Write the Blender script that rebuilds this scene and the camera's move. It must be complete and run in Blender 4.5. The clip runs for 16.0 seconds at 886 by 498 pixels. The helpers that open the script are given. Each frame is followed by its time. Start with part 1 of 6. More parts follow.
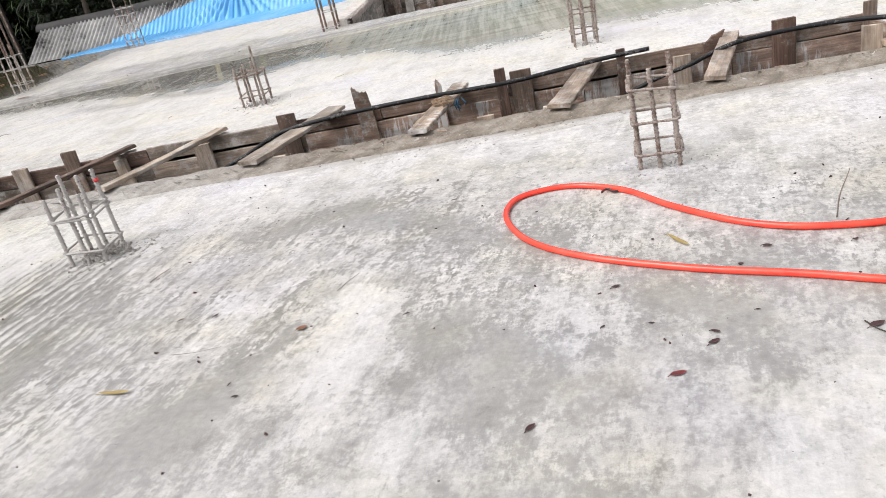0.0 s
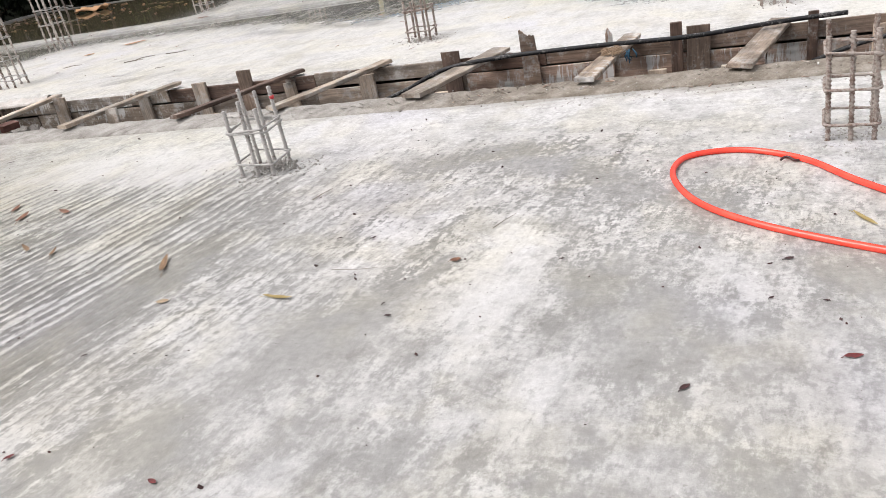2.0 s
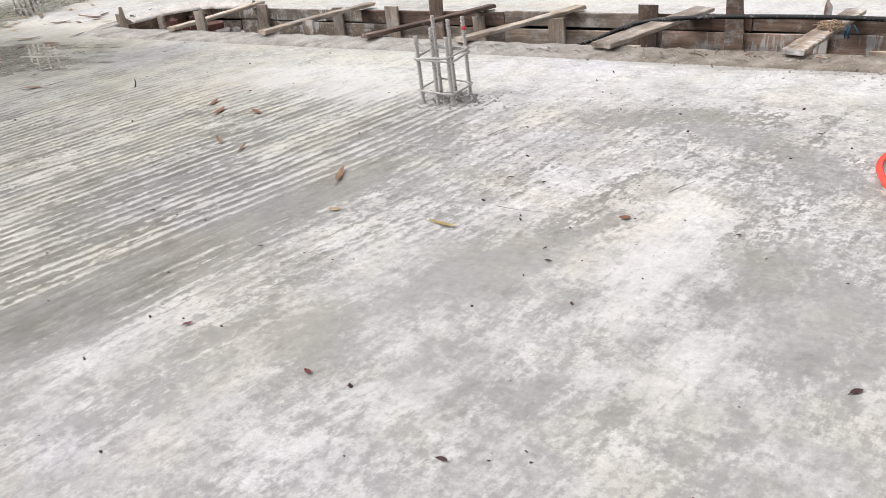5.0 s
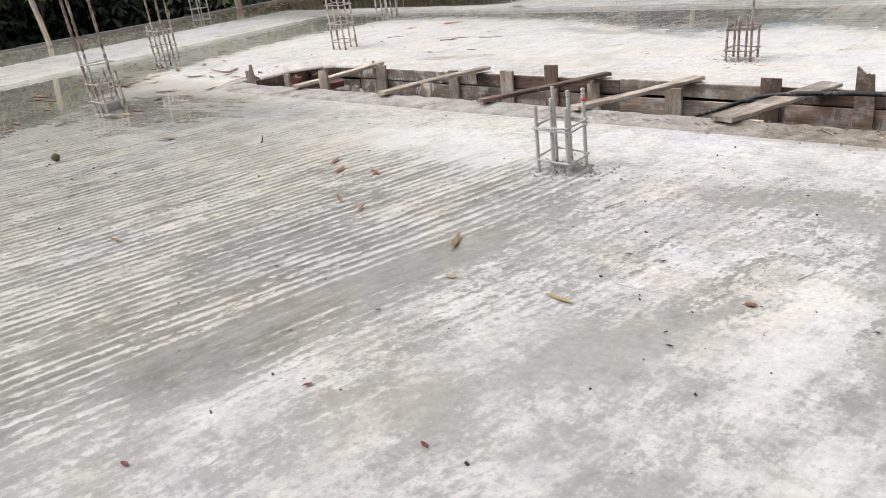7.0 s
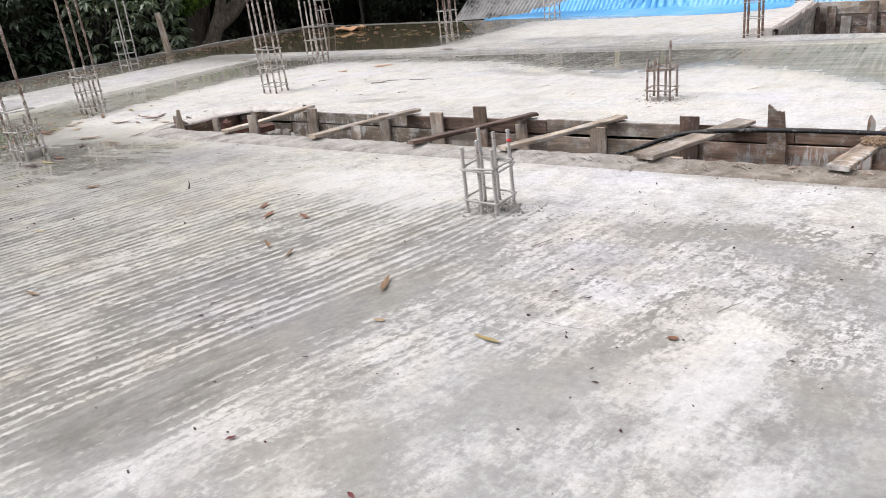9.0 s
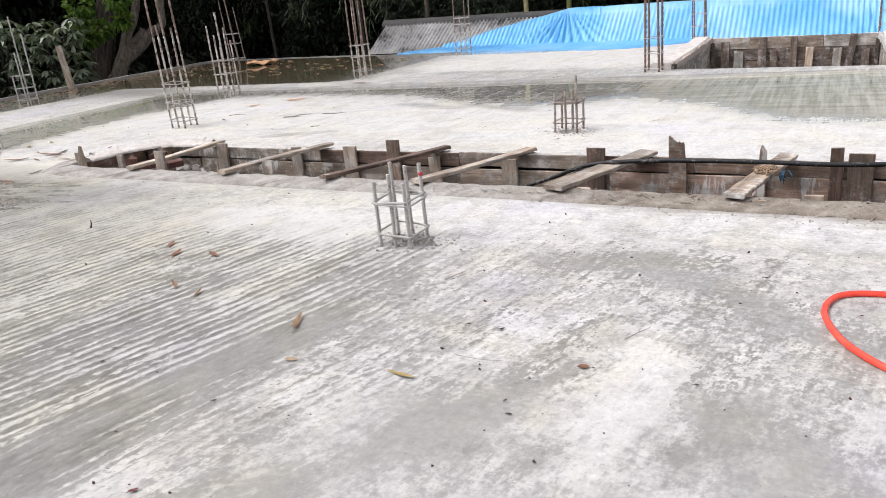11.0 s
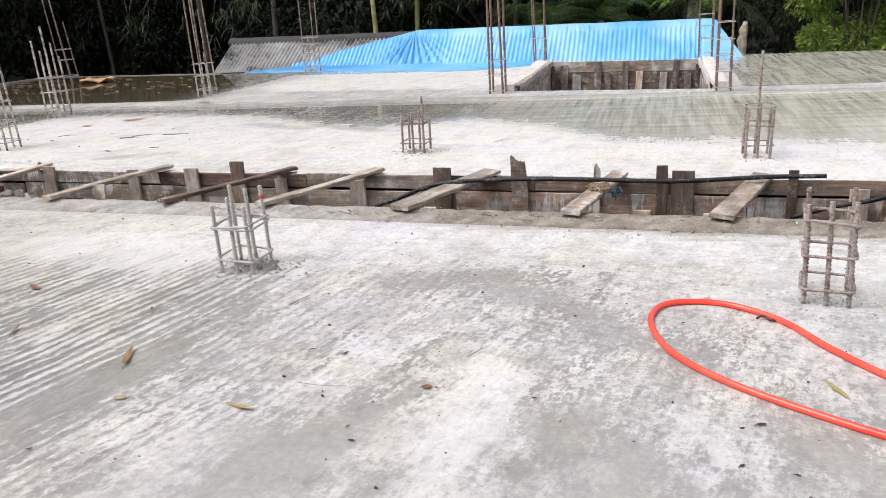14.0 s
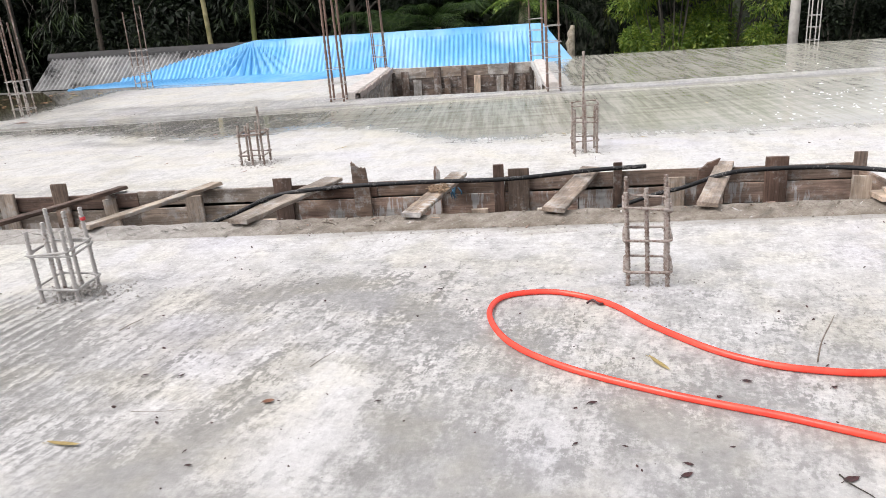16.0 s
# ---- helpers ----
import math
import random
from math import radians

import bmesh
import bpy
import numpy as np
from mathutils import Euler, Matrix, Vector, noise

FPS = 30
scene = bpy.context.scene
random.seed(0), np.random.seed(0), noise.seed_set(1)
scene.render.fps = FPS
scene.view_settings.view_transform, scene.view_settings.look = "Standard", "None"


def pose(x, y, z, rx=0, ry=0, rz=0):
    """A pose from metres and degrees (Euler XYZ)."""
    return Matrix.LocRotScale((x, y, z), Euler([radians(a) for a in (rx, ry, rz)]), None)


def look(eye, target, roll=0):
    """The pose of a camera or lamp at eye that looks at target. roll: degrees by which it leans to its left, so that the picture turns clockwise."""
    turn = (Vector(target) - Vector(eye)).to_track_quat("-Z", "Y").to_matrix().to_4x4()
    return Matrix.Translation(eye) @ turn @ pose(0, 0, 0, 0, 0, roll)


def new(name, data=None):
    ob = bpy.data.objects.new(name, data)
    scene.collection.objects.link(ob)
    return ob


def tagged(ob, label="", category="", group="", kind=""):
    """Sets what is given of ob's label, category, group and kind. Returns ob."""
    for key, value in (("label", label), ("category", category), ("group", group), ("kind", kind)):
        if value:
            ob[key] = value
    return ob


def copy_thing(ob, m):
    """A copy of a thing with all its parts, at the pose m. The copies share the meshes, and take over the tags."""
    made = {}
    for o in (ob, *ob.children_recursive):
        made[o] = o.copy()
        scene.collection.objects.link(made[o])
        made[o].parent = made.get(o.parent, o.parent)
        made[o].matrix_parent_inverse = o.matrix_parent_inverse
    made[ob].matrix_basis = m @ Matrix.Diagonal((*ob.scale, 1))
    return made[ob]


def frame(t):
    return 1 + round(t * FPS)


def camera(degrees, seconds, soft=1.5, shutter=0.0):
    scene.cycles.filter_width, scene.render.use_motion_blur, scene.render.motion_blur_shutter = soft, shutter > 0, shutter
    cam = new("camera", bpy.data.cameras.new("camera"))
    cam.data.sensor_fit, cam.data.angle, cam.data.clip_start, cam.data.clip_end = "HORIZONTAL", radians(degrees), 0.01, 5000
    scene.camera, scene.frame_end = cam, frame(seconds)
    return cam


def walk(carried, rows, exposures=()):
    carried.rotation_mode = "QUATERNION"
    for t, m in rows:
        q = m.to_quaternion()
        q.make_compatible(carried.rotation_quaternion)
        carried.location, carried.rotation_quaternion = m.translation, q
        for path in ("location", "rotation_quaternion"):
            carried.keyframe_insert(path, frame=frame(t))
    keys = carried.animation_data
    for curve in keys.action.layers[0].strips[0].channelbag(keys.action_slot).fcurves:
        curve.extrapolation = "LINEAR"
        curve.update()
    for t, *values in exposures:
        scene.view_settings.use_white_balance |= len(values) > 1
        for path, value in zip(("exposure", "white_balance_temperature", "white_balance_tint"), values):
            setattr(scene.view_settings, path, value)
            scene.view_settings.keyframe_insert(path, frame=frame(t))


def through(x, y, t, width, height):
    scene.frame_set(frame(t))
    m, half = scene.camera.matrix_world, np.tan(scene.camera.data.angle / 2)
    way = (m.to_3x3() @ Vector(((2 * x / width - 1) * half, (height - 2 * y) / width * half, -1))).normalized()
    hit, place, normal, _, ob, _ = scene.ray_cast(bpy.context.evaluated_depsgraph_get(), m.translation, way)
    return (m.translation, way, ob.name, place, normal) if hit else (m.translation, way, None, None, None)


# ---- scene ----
EXPOSURE = 0.68
cam = camera(59.8, 16.0, soft=0.3)
PATH = [
    (0, (-0.153, 0.144, 1.49), (-0.402, 1.953, 0.676), -12.4),
    (0.5, (-0.202, 0.14, 1.482), (-0.52, 1.935, 0.659), -11.9),
    (1, (-0.22, 0.131, 1.495), (-0.627, 1.899, 0.654), -11.5),
    (1.5, (-0.238, 0.13, 1.476), (-0.737, 1.869, 0.624), -10.9),
    (2, (-0.272, 0.112, 1.462), (-0.861, 1.817, 0.597), -10.1),
    (2.5, (-0.292, 0.106, 1.448), (-0.971, 1.77, 0.572), -9.4),
    (3, (-0.312, 0.085, 1.451), (-1.056, 1.711, 0.556), -8.2),
    (5.3, (-0.359, 0.063, 1.446), (-1.326, 1.546, 0.516), -5.6),
    (5.5, (-0.378, 0.054, 1.464), (-1.377, 1.522, 0.543), -5.5),
    (6, (-0.42, 0.035, 1.489), (-1.494, 1.474, 0.608), -5.4),
    (6.5, (-0.438, 0.031, 1.524), (-1.564, 1.456, 0.686), -5.5),
    (7, (-0.437, 0.036, 1.539), (-1.586, 1.467, 0.743), -5.5),
    (7.5, (-0.432, 0.045, 1.547), (-1.576, 1.497, 0.784), -5.4),
    (8, (-0.422, 0.052, 1.55), (-1.542, 1.535, 0.81), -5.3),
    (8.5, (-0.407, 0.066, 1.553), (-1.489, 1.583, 0.826), -5.3),
    (9, (-0.39, 0.08, 1.547), (-1.428, 1.633, 0.831), -5.3),
    (11.5, (-0.354, 0.115, 1.561), (-1.172, 1.822, 0.915), -4.0),
    (12, (-0.343, 0.127, 1.568), (-1.111, 1.86, 0.929), -3.3),
    (12.5, (-0.338, 0.146, 1.561), (-1.053, 1.903, 0.927), -2.8),
    (13, (-0.329, 0.146, 1.559), (-0.988, 1.926, 0.927), -2.6),
    (13.5, (-0.312, 0.156, 1.557), (-0.911, 1.957, 0.925), -2.7),
    (14, (-0.293, 0.165, 1.555), (-0.822, 1.987, 0.923), -2.8),
    (14.5, (-0.272, 0.175, 1.553), (-0.714, 2.021, 0.92), -3.0),
    (15, (-0.239, 0.183, 1.54), (-0.587, 2.049, 0.912), -3.1),
    (15.5, (-0.2, 0.173, 1.541), (-0.454, 2.055, 0.914), -3.3),
    (16, (-0.19, 0.18, 1.532), (-0.361, 2.07, 0.901), -3.5),
]
walk(cam, [(t, look(eye, target, roll)) for t, eye, target, roll in PATH], [(0, EXPOSURE, 6500, 12.5), (7, EXPOSURE - 0.01, 6500, 12.5), (8.5, EXPOSURE + 0.02, 6410, 13.5), (12.5, EXPOSURE + 0.04, 6400, 14), (16, EXPOSURE + 0.03, 6440, 13.5)])

# ---- world and light: bright overcast ----
world = bpy.data.worlds.new("overcast_sky")
scene.world = world
world.use_nodes = True
wn, wl = world.node_tree.nodes, world.node_tree.links
sky = wn.new("ShaderNodeTexSky")
sky.sky_type, sky.sun_disc = "NISHITA", False
sky.sun_elevation, sky.sun_rotation = radians(55), radians(244)
sky.air_density, sky.dust_density = 1.0, 4.0
veil = wn.new("ShaderNodeHueSaturation")
veil.inputs["Saturation"].default_value = 0.12
wl.new(sky.outputs[0], veil.inputs["Color"])
wl.new(veil.outputs[0], wn["Background"].inputs["Color"])
wn["Background"].inputs["Strength"].default_value = 0.15
sun = new("sun", bpy.data.lights.new("sun", "SUN"))
sun.data.energy, sun.data.angle, sun.data.color = 1.0, radians(32), (1.0, 0.97, 0.94)
sun.matrix_world = look((-8, -4, 13), (0, 0, 0))

# ---- material helpers ----


class Nodes:
    """A short hand for building one node material."""

    def __init__(self, name):
        self.m = bpy.data.materials.new(name)
        self.m.use_nodes = True
        self.t = self.m.node_tree
        self.b = self.t.nodes["Principled BSDF"]

    def n(self, kind, **sets):
        node = self.t.nodes.new("ShaderNode" + kind)
        for k, v in sets.items():
            if k in node.inputs:
                self.put(node.inputs[k], v)
            else:
                setattr(node, k, v)
        return node

    def put(self, socket, v):
        if isinstance(v, bpy.types.NodeSocket):
            self.t.links.new(v, socket)
        else:
            socket.default_value = v

    def math(self, op, a, b=0.0, c=0.0, clamp=False):
        node = self.n("Math", operation=op, use_clamp=clamp)
        for s, v in zip(node.inputs, (a, b, c)):
            self.put(s, v)
        return node.outputs[0]

    def noise(self, vec, scale, detail=4.0, rough=0.55):
        node = self.n("TexNoise", Scale=scale, Detail=detail, Roughness=rough)
        self.put(node.inputs["Vector"], vec)
        return node.outputs[0]

    def scaled(self, vec, s):
        node = self.n("Mapping")
        self.put(node.inputs["Vector"], vec)
        node.inputs["Scale"].default_value = s
        return node.outputs[0]

    def ramp(self, fac, stops, mode="LINEAR"):
        node = self.n("ValToRGB")
        node.color_ramp.interpolation = mode
        e = node.color_ramp.elements
        while len(e) < len(stops):
            e.new(0.5)
        for el, (p, c) in zip(e, stops):
            el.position = p
            el.color = (*c, 1) if len(c) == 3 else c
        self.put(node.inputs[0], fac)
        return node.outputs[0]

    def span(self, v, a, b, c=0.0, d=1.0):
        node = self.n("MapRange", interpolation_type="SMOOTHSTEP")
        for s, x in zip(node.inputs, (v, a, b, c, d)):
            self.put(s, x)
        return node.outputs[0]

    def mix(self, fac, a, b, blend="MIX"):
        node = self.n("Mix", data_type="RGBA", blend_type=blend)
        for i, v in ((0, fac), (6, a), (7, b)):
            self.put(node.inputs[i], (*v, 1) if isinstance(v, tuple) and len(v) == 3 else v)
        return node.outputs[2]

    def bump(self, height, dist, strength=1.0):
        node = self.n("Bump", Distance=dist, Strength=strength)
        self.put(node.inputs["Height"], height)
        self.put(self.b.inputs["Normal"], node.outputs[0])

    def end(self, color, rough=0.6, metal=0.0):
        self.put(self.b.inputs["Base Color"], (*color, 1) if isinstance(color, tuple) else color)
        self.put(self.b.inputs["Roughness"], rough)
        self.b.inputs["Metallic"].default_value = metal
        return self.m


def slab_material():
    k = Nodes("slab_concrete")
    pos = k.n("NewGeometry").outputs["Position"]
    sep = k.n("SeparateXYZ")
    k.put(sep.inputs[0], pos)
    x, y = sep.outputs[0], sep.outputs[1]
    wet0 = k.n("Attribute", attribute_name="wet").outputs["Fac"]
    pale0 = k.n("Attribute", attribute_name="pale").outputs["Fac"]
    comb = k.n("Attribute", attribute_name="broom").outputs["Fac"]
    c = k.math
    # broom strokes run almost straight, wandering a little
    wander = c("MULTIPLY", c("SUBTRACT", k.noise(pos, 0.45, 3), 0.5), 0.22)
    across = c("ADD", c("SUBTRACT", c("MULTIPLY", x, 0.966), c("MULTIPLY", y, 0.259)), wander)
    along = c("ADD", c("MULTIPLY", x, 0.259), c("MULTIPLY", y, 0.966))
    fan = k.n("CombineXYZ")
    k.put(fan.inputs[0], across)
    k.put(fan.inputs[1], along)
    ways = fan.outputs[0]
    strokes = k.noise(k.scaled(ways, (17, 0.5, 1)), 1.0, 3, 0.6)
    hairs = k.noise(k.scaled(ways, (44, 9.0, 1)), 1.0, 6, 0.75)
    ridge = c("SINE", c("MULTIPLY", c("ADD", across, c("MULTIPLY", k.noise(pos, 2.2, 3), 0.025)), 92.0))
    turned = k.n("VectorRotate", rotation_type="Z_AXIS", Angle=radians(-9))
    k.put(turned.inputs["Vector"], pos)
    drag = k.noise(k.scaled(turned.outputs[0], (0.7, 4.2, 1)), 1.5, 9, 0.70)
    far = k.span(y, 6.4, 8.0)
    sweep = k.noise(k.scaled(pos, (13, 0.6, 1)), 1.0, 6, 0.68)
    big = k.noise(pos, 0.8, 4, 0.55)
    mid = k.noise(k.scaled(ways, (1.6, 0.8, 1)), 2.3, 8, 0.62)
    fine = k.noise(k.scaled(ways, (1.7, 0.8, 1)), 11, 9, 0.7)
    crumb = k.noise(pos, 32, 6, 0.7)
    flick = k.noise(k.scaled(ways, (46, 16, 1)), 1.0, 5, 0.7)
    grain = k.noise(pos, 150, 3, 0.6)
    fleck = k.noise(pos, 45, 5, 0.75)
    cloud = k.noise(pos, 3.4, 6, 0.62)
    level = k.span(y, 3.7, 4.7)
    dash = k.noise(k.scaled(pos, (8, 17, 1)), 1.0, 6, 0.68)
    plain_part = c("SUBTRACT", 1.0, c("MULTIPLY", comb, 0.8))
    # the part finished with a trowel is clouded, not streaked
    trowel = k.n("Attribute", attribute_name="trowel").outputs["Fac"]
    streaky = c("SUBTRACT", 1.0, c("MULTIPLY", trowel, 0.4))
    smear = k.noise(k.scaled(ways, (9, 1.6, 1)), 1.3, 8, 0.68)
    v = c("ADD", pale0, c("MULTIPLY", c("SUBTRACT", big, 0.5), 0.4))
    v = c("ADD", v, c("MULTIPLY", c("SUBTRACT", mid, 0.5), 0.62))
    v = c("ADD", v, c("MULTIPLY", c("SUBTRACT", fine, 0.5), 0.85))
    v = c("ADD", v, c("MULTIPLY", c("SUBTRACT", fleck, 0.5), 0.5))
    v = c("ADD", v, c("MULTIPLY", c("SUBTRACT", crumb, 0.5), 0.75))
    v = c("ADD", v, c("MULTIPLY", c("MULTIPLY", c("SUBTRACT", flick, 0.5), 1.3), c("MULTIPLY", streaky, k.span(y, 4.6, 3.7, 0.25, 1.0))))
    v = c("ADD", v, c("MULTIPLY", c("MULTIPLY", c("SUBTRACT", dash, 0.5), 1.15), c("MULTIPLY", plain_part, c("MULTIPLY", level, k.span(y, 6.4, 8.0, 1.0, 0.3)))))
    v = c("ADD", v, c("MULTIPLY", c("MULTIPLY", c("SUBTRACT", cloud, 0.5), 0.9), trowel))
    v = c("ADD", v, c("MULTIPLY", c("SUBTRACT", smear, 0.5), c("ADD", 0.8, c("MULTIPLY", comb, 0.7))))
    v = c("ADD", v, c("MULTIPLY", c("SUBTRACT", drag, 0.5), k.span(y, 4.0, 6.4, 0.0, 1.1)))
    v = c("ADD", v, c("MULTIPLY", c("MULTIPLY", c("SUBTRACT", sweep, 0.5), 0.6), far))
    st = c("ADD", c("MULTIPLY", c("SUBTRACT", strokes, 0.5), 1.25), c("MULTIPLY", c("SUBTRACT", hairs, 0.5), 1.3))
    st = c("ADD", st, c("MULTIPLY", ridge, 0.24))
    # the broom lines break up and fade in places
    fade = k.span(k.noise(pos, 1.6, 5, 0.6), 0.36, 0.56, 0.35, 1.0)
    v = c("ADD", v, c("MULTIPLY", st, c("MULTIPLY", comb, fade)))
    # smooth skins of laitance and soaked grey patches, both with ragged edges
    ragged = c("ADD", c("MULTIPLY", c("SUBTRACT", mid, 0.5), 0.9), c("MULTIPLY", c("SUBTRACT", fine, 0.5), 0.6))
    sheet = k.span(c("ADD", k.n("Attribute", attribute_name="skin").outputs["Fac"], ragged), 0.46, 0.64)
    soak = k.span(c("ADD", k.n("Attribute", attribute_name="soak").outputs["Fac"], ragged), 0.40, 0.72)
    v = c("SUBTRACT", c("ADD", v, c("MULTIPLY", sheet, 0.14)), c("MULTIPLY", soak, 0.24))
    wet = c("ADD", c("MULTIPLY", c("SUBTRACT", mid, 0.5), 0.5), c("MULTIPLY", c("SUBTRACT", drag, 0.5), 0.9))
    wet = c("ADD", wet, c("MULTIPLY", c("MULTIPLY", c("SUBTRACT", sweep, 0.5), 0.6), far))
    wet = k.span(c("ADD", wet0, wet), 0.28, 0.72)
    v = c("SUBTRACT", v, c("MULTIPLY", wet, 0.2))
    # cement grey under a thin, uneven pale laitance
    under_col = k.ramp(c("ADD", c("MULTIPLY", cloud, 0.35), c("ADD", c("MULTIPLY", fine, 0.4), c("MULTIPLY", crumb, 0.25))), [(0.38, (0.19, 0.186, 0.178)), (0.5, (0.272, 0.267, 0.257)), (0.61, (0.37, 0.364, 0.354))])
    under_col = k.mix(c("MULTIPLY", comb, 0.6), under_col, k.mix(1.0, under_col, (0.70, 0.69, 0.66), "MULTIPLY"))
    over_col = k.ramp(c("ADD", c("MULTIPLY", k.noise(pos, 5.2, 7, 0.66), 0.7), c("MULTIPLY", grain, 0.3)), [(0.36, (0.40, 0.392, 0.378)), (0.52, (0.475, 0.467, 0.454)), (0.66, (0.57, 0.563, 0.55))])
    crisp = c("ADD", k.span(k.noise(pos, 1.9, 3), 0.35, 0.62, 0.23, 0.11), c("MULTIPLY", comb, -0.07))
    crisp = c("ADD", c("MAXIMUM", c("SUBTRACT", crisp, c("MULTIPLY", c("MULTIPLY", level, k.span(y, 5.6, 5.3)), 0.08)), 0.06), c("MULTIPLY", trowel, 0.03))
    lait = k.n("MapRange", interpolation_type="SMOOTHSTEP")
    for sock, val in zip(lait.inputs, (v, c("SUBTRACT", 0.47, crisp), c("ADD", 0.47, crisp), 0.0, 1.0)):
        k.put(sock, val)
    opaque = k.span(k.noise(pos, 2.6, 7, 0.7), 0.34, 0.56, 0.45, 1.0)
    opaque = c("MAXIMUM", opaque, k.span(v, 0.55, 0.8))
    col = k.mix(c("MULTIPLY", lait.outputs[0], opaque), under_col, over_col)
    col = k.mix(c("MULTIPLY", k.span(v, 0.66, 1.05, 0.0, 0.8), plain_part), col, (0.60, 0.592, 0.58))
    col = k.mix(c("MULTIPLY", c("MULTIPLY", far, 0.34), lait.outputs[0]), col, (0.615, 0.606, 0.586))
    speck = k.span(k.noise(pos, 62, 7, 0.8), 0.3, 0.7, 0.84, 1.14)
    speck = c("MULTIPLY", speck, k.span(crumb, 0.3, 0.7, 0.9, 1.08))
    col = k.mix(c("MULTIPLY", streaky, 0.75), col, k.mix(1.0, col, k.n("CombineColor", Red=speck, Green=speck, Blue=speck).outputs[0], "MULTIPLY"))
    # the west side keeps a warmer, damper tone
    col = k.mix(c("MULTIPLY", k.span(x, -2.0, -4.6), k.span(y, 6.6, 5.0, 0.25, 1.0)), col, k.mix(1.0, col, (0.95, 0.945, 0.885), "MULTIPLY"))
    col = k.mix(c("MULTIPLY", trowel, 0.22), col, (0.36, 0.354, 0.342))
    col = k.mix(c("MULTIPLY", sheet, 0.3), col, k.ramp(c("ADD", c("MULTIPLY", cloud, 0.6), c("MULTIPLY", fine, 0.4)), [(0.36, (0.43, 0.427, 0.434)), (0.6, (0.57, 0.566, 0.565))]))
    col = k.mix(c("MULTIPLY", soak, 0.35), col, k.ramp(c("ADD", c("MULTIPLY", cloud, 0.5), c("MULTIPLY", crumb, 0.5)), [(0.36, (0.225, 0.221, 0.212)), (0.62, (0.33, 0.325, 0.313))]))
    blots = c("MULTIPLY", k.span(k.noise(k.scaled(ways, (1, 0.7, 1)), 15, 6, 0.66), 0.54, 0.62), k.span(k.noise(pos, 1.7, 3), 0.46, 0.6, 0.15, 1.0))
    col = k.mix(c("MULTIPLY", blots, c("ADD", 0.3, c("MULTIPLY", trowel, 0.2))), col, (0.24, 0.236, 0.226))
    dots = c("MULTIPLY", k.span(k.noise(pos, 27, 3, 0.6), 0.60, 0.68), k.span(k.noise(pos, 2.3, 4), 0.42, 0.58, 0.2, 1.0))
    col = k.mix(c("MULTIPLY", dots, 0.42), col, (0.225, 0.221, 0.212))
    tint = k.noise(pos, 0.9, 3)
    cream = k.span(k.noise(pos, 2.1, 4), 0.48, 0.6)
    col = k.mix(c("MULTIPLY", cream, 0.7), col, k.mix(1.0, col, (1.035, 1.02, 0.95), "MULTIPLY"))
    col = k.mix(k.span(tint, 0.42, 0.7, 0.0, 0.6), col, k.mix(1.0, col, (1.02, 0.99, 0.92), "MULTIPLY"))
    col = k.mix(k.span(k.noise(pos, 0.71, 2), 0.5, 0.72, 0.0, 0.7), col, k.mix(1.0, col, (0.965, 0.965, 1.06), "MULTIPLY"))
    # old drips, footmarks and grey trowel spots
    spots = k.span(k.noise(pos, 9, 6, 0.72), 0.56, 0.66)
    col = k.mix(c("MULTIPLY", spots, 0.5), col, k.mix(1.0, col, (0.70, 0.69, 0.665), "MULTIPLY"))
    dull = k.span(k.noise(k.scaled(ways, (2.2, 1, 1)), 1.5, 6, 0.66), 0.50, 0.66)
    col = k.mix(c("MULTIPLY", dull, 0.55), col, k.mix(1.0, col, (0.72, 0.71, 0.685), "MULTIPLY"))
    pits = k.span(k.noise(pos, 41, 2), 0.69, 0.75)
    col = k.mix(c("MULTIPLY", pits, 0.5), col, k.mix(1.0, col, (0.55, 0.53, 0.5), "MULTIPLY"))
    grime = c("MULTIPLY", k.span(drag, 0.52, 0.68), far)
    col = k.mix(c("MULTIPLY", grime, 0.65), col, k.mix(1.0, col, (0.74, 0.71, 0.65), "MULTIPLY"))
    dirt = c("MULTIPLY", k.span(c("ADD", y, c("MULTIPLY", c("SUBTRACT", drag, 0.5), 0.9)), 4.98, 5.24), c("MULTIPLY", k.span(y, 5.6, 5.4), k.span(x, -3.0, -0.5, 0.3, 0.95)))
    col = k.mix(dirt, col, k.mix(fine, (0.17, 0.15, 0.125), (0.40, 0.375, 0.34)))
    pool_tint = k.n("Attribute", attribute_name="pool_tint").outputs["Fac"]
    # the far corner's dark brown puts the forest's reflection into the pool colour
    west_pool_col = k.mix(k.span(y, 7.5, 11.5), k.mix(k.span(cloud, 0.4, 0.62), (0.34, 0.335, 0.26), (0.48, 0.475, 0.40)), (0.075, 0.063, 0.036))
    pool_col = k.mix(k.span(x, -5, -2), west_pool_col, k.mix(k.span(c("ADD", c("MULTIPLY", sweep, 0.45), c("MULTIPLY", drag, 0.55)), 0.40, 0.60), (0.36, 0.352, 0.285), (0.56, 0.55, 0.475)))
    col = k.mix(c("MULTIPLY", pool_tint, 0.95), col, pool_col)
    col = k.mix(c("MULTIPLY", wet, 0.5), col, k.mix(1.0, col, (0.70, 0.70, 0.66), "MULTIPLY"))
    rough = c("ADD", k.span(v, 0.1, 0.8, 0.34, 0.62), c("MULTIPLY", c("SUBTRACT", fine, 0.5), 0.2))
    rough = c("ADD", c("MULTIPLY", rough, c("SUBTRACT", 1.0, wet)), c("MULTIPLY", wet, c("ADD", 0.045, c("MULTIPLY", c("MULTIPLY", pool_tint, k.span(x, -5, -2)), k.span(sweep, 0.35, 0.6, 0.06, 0.2)))))
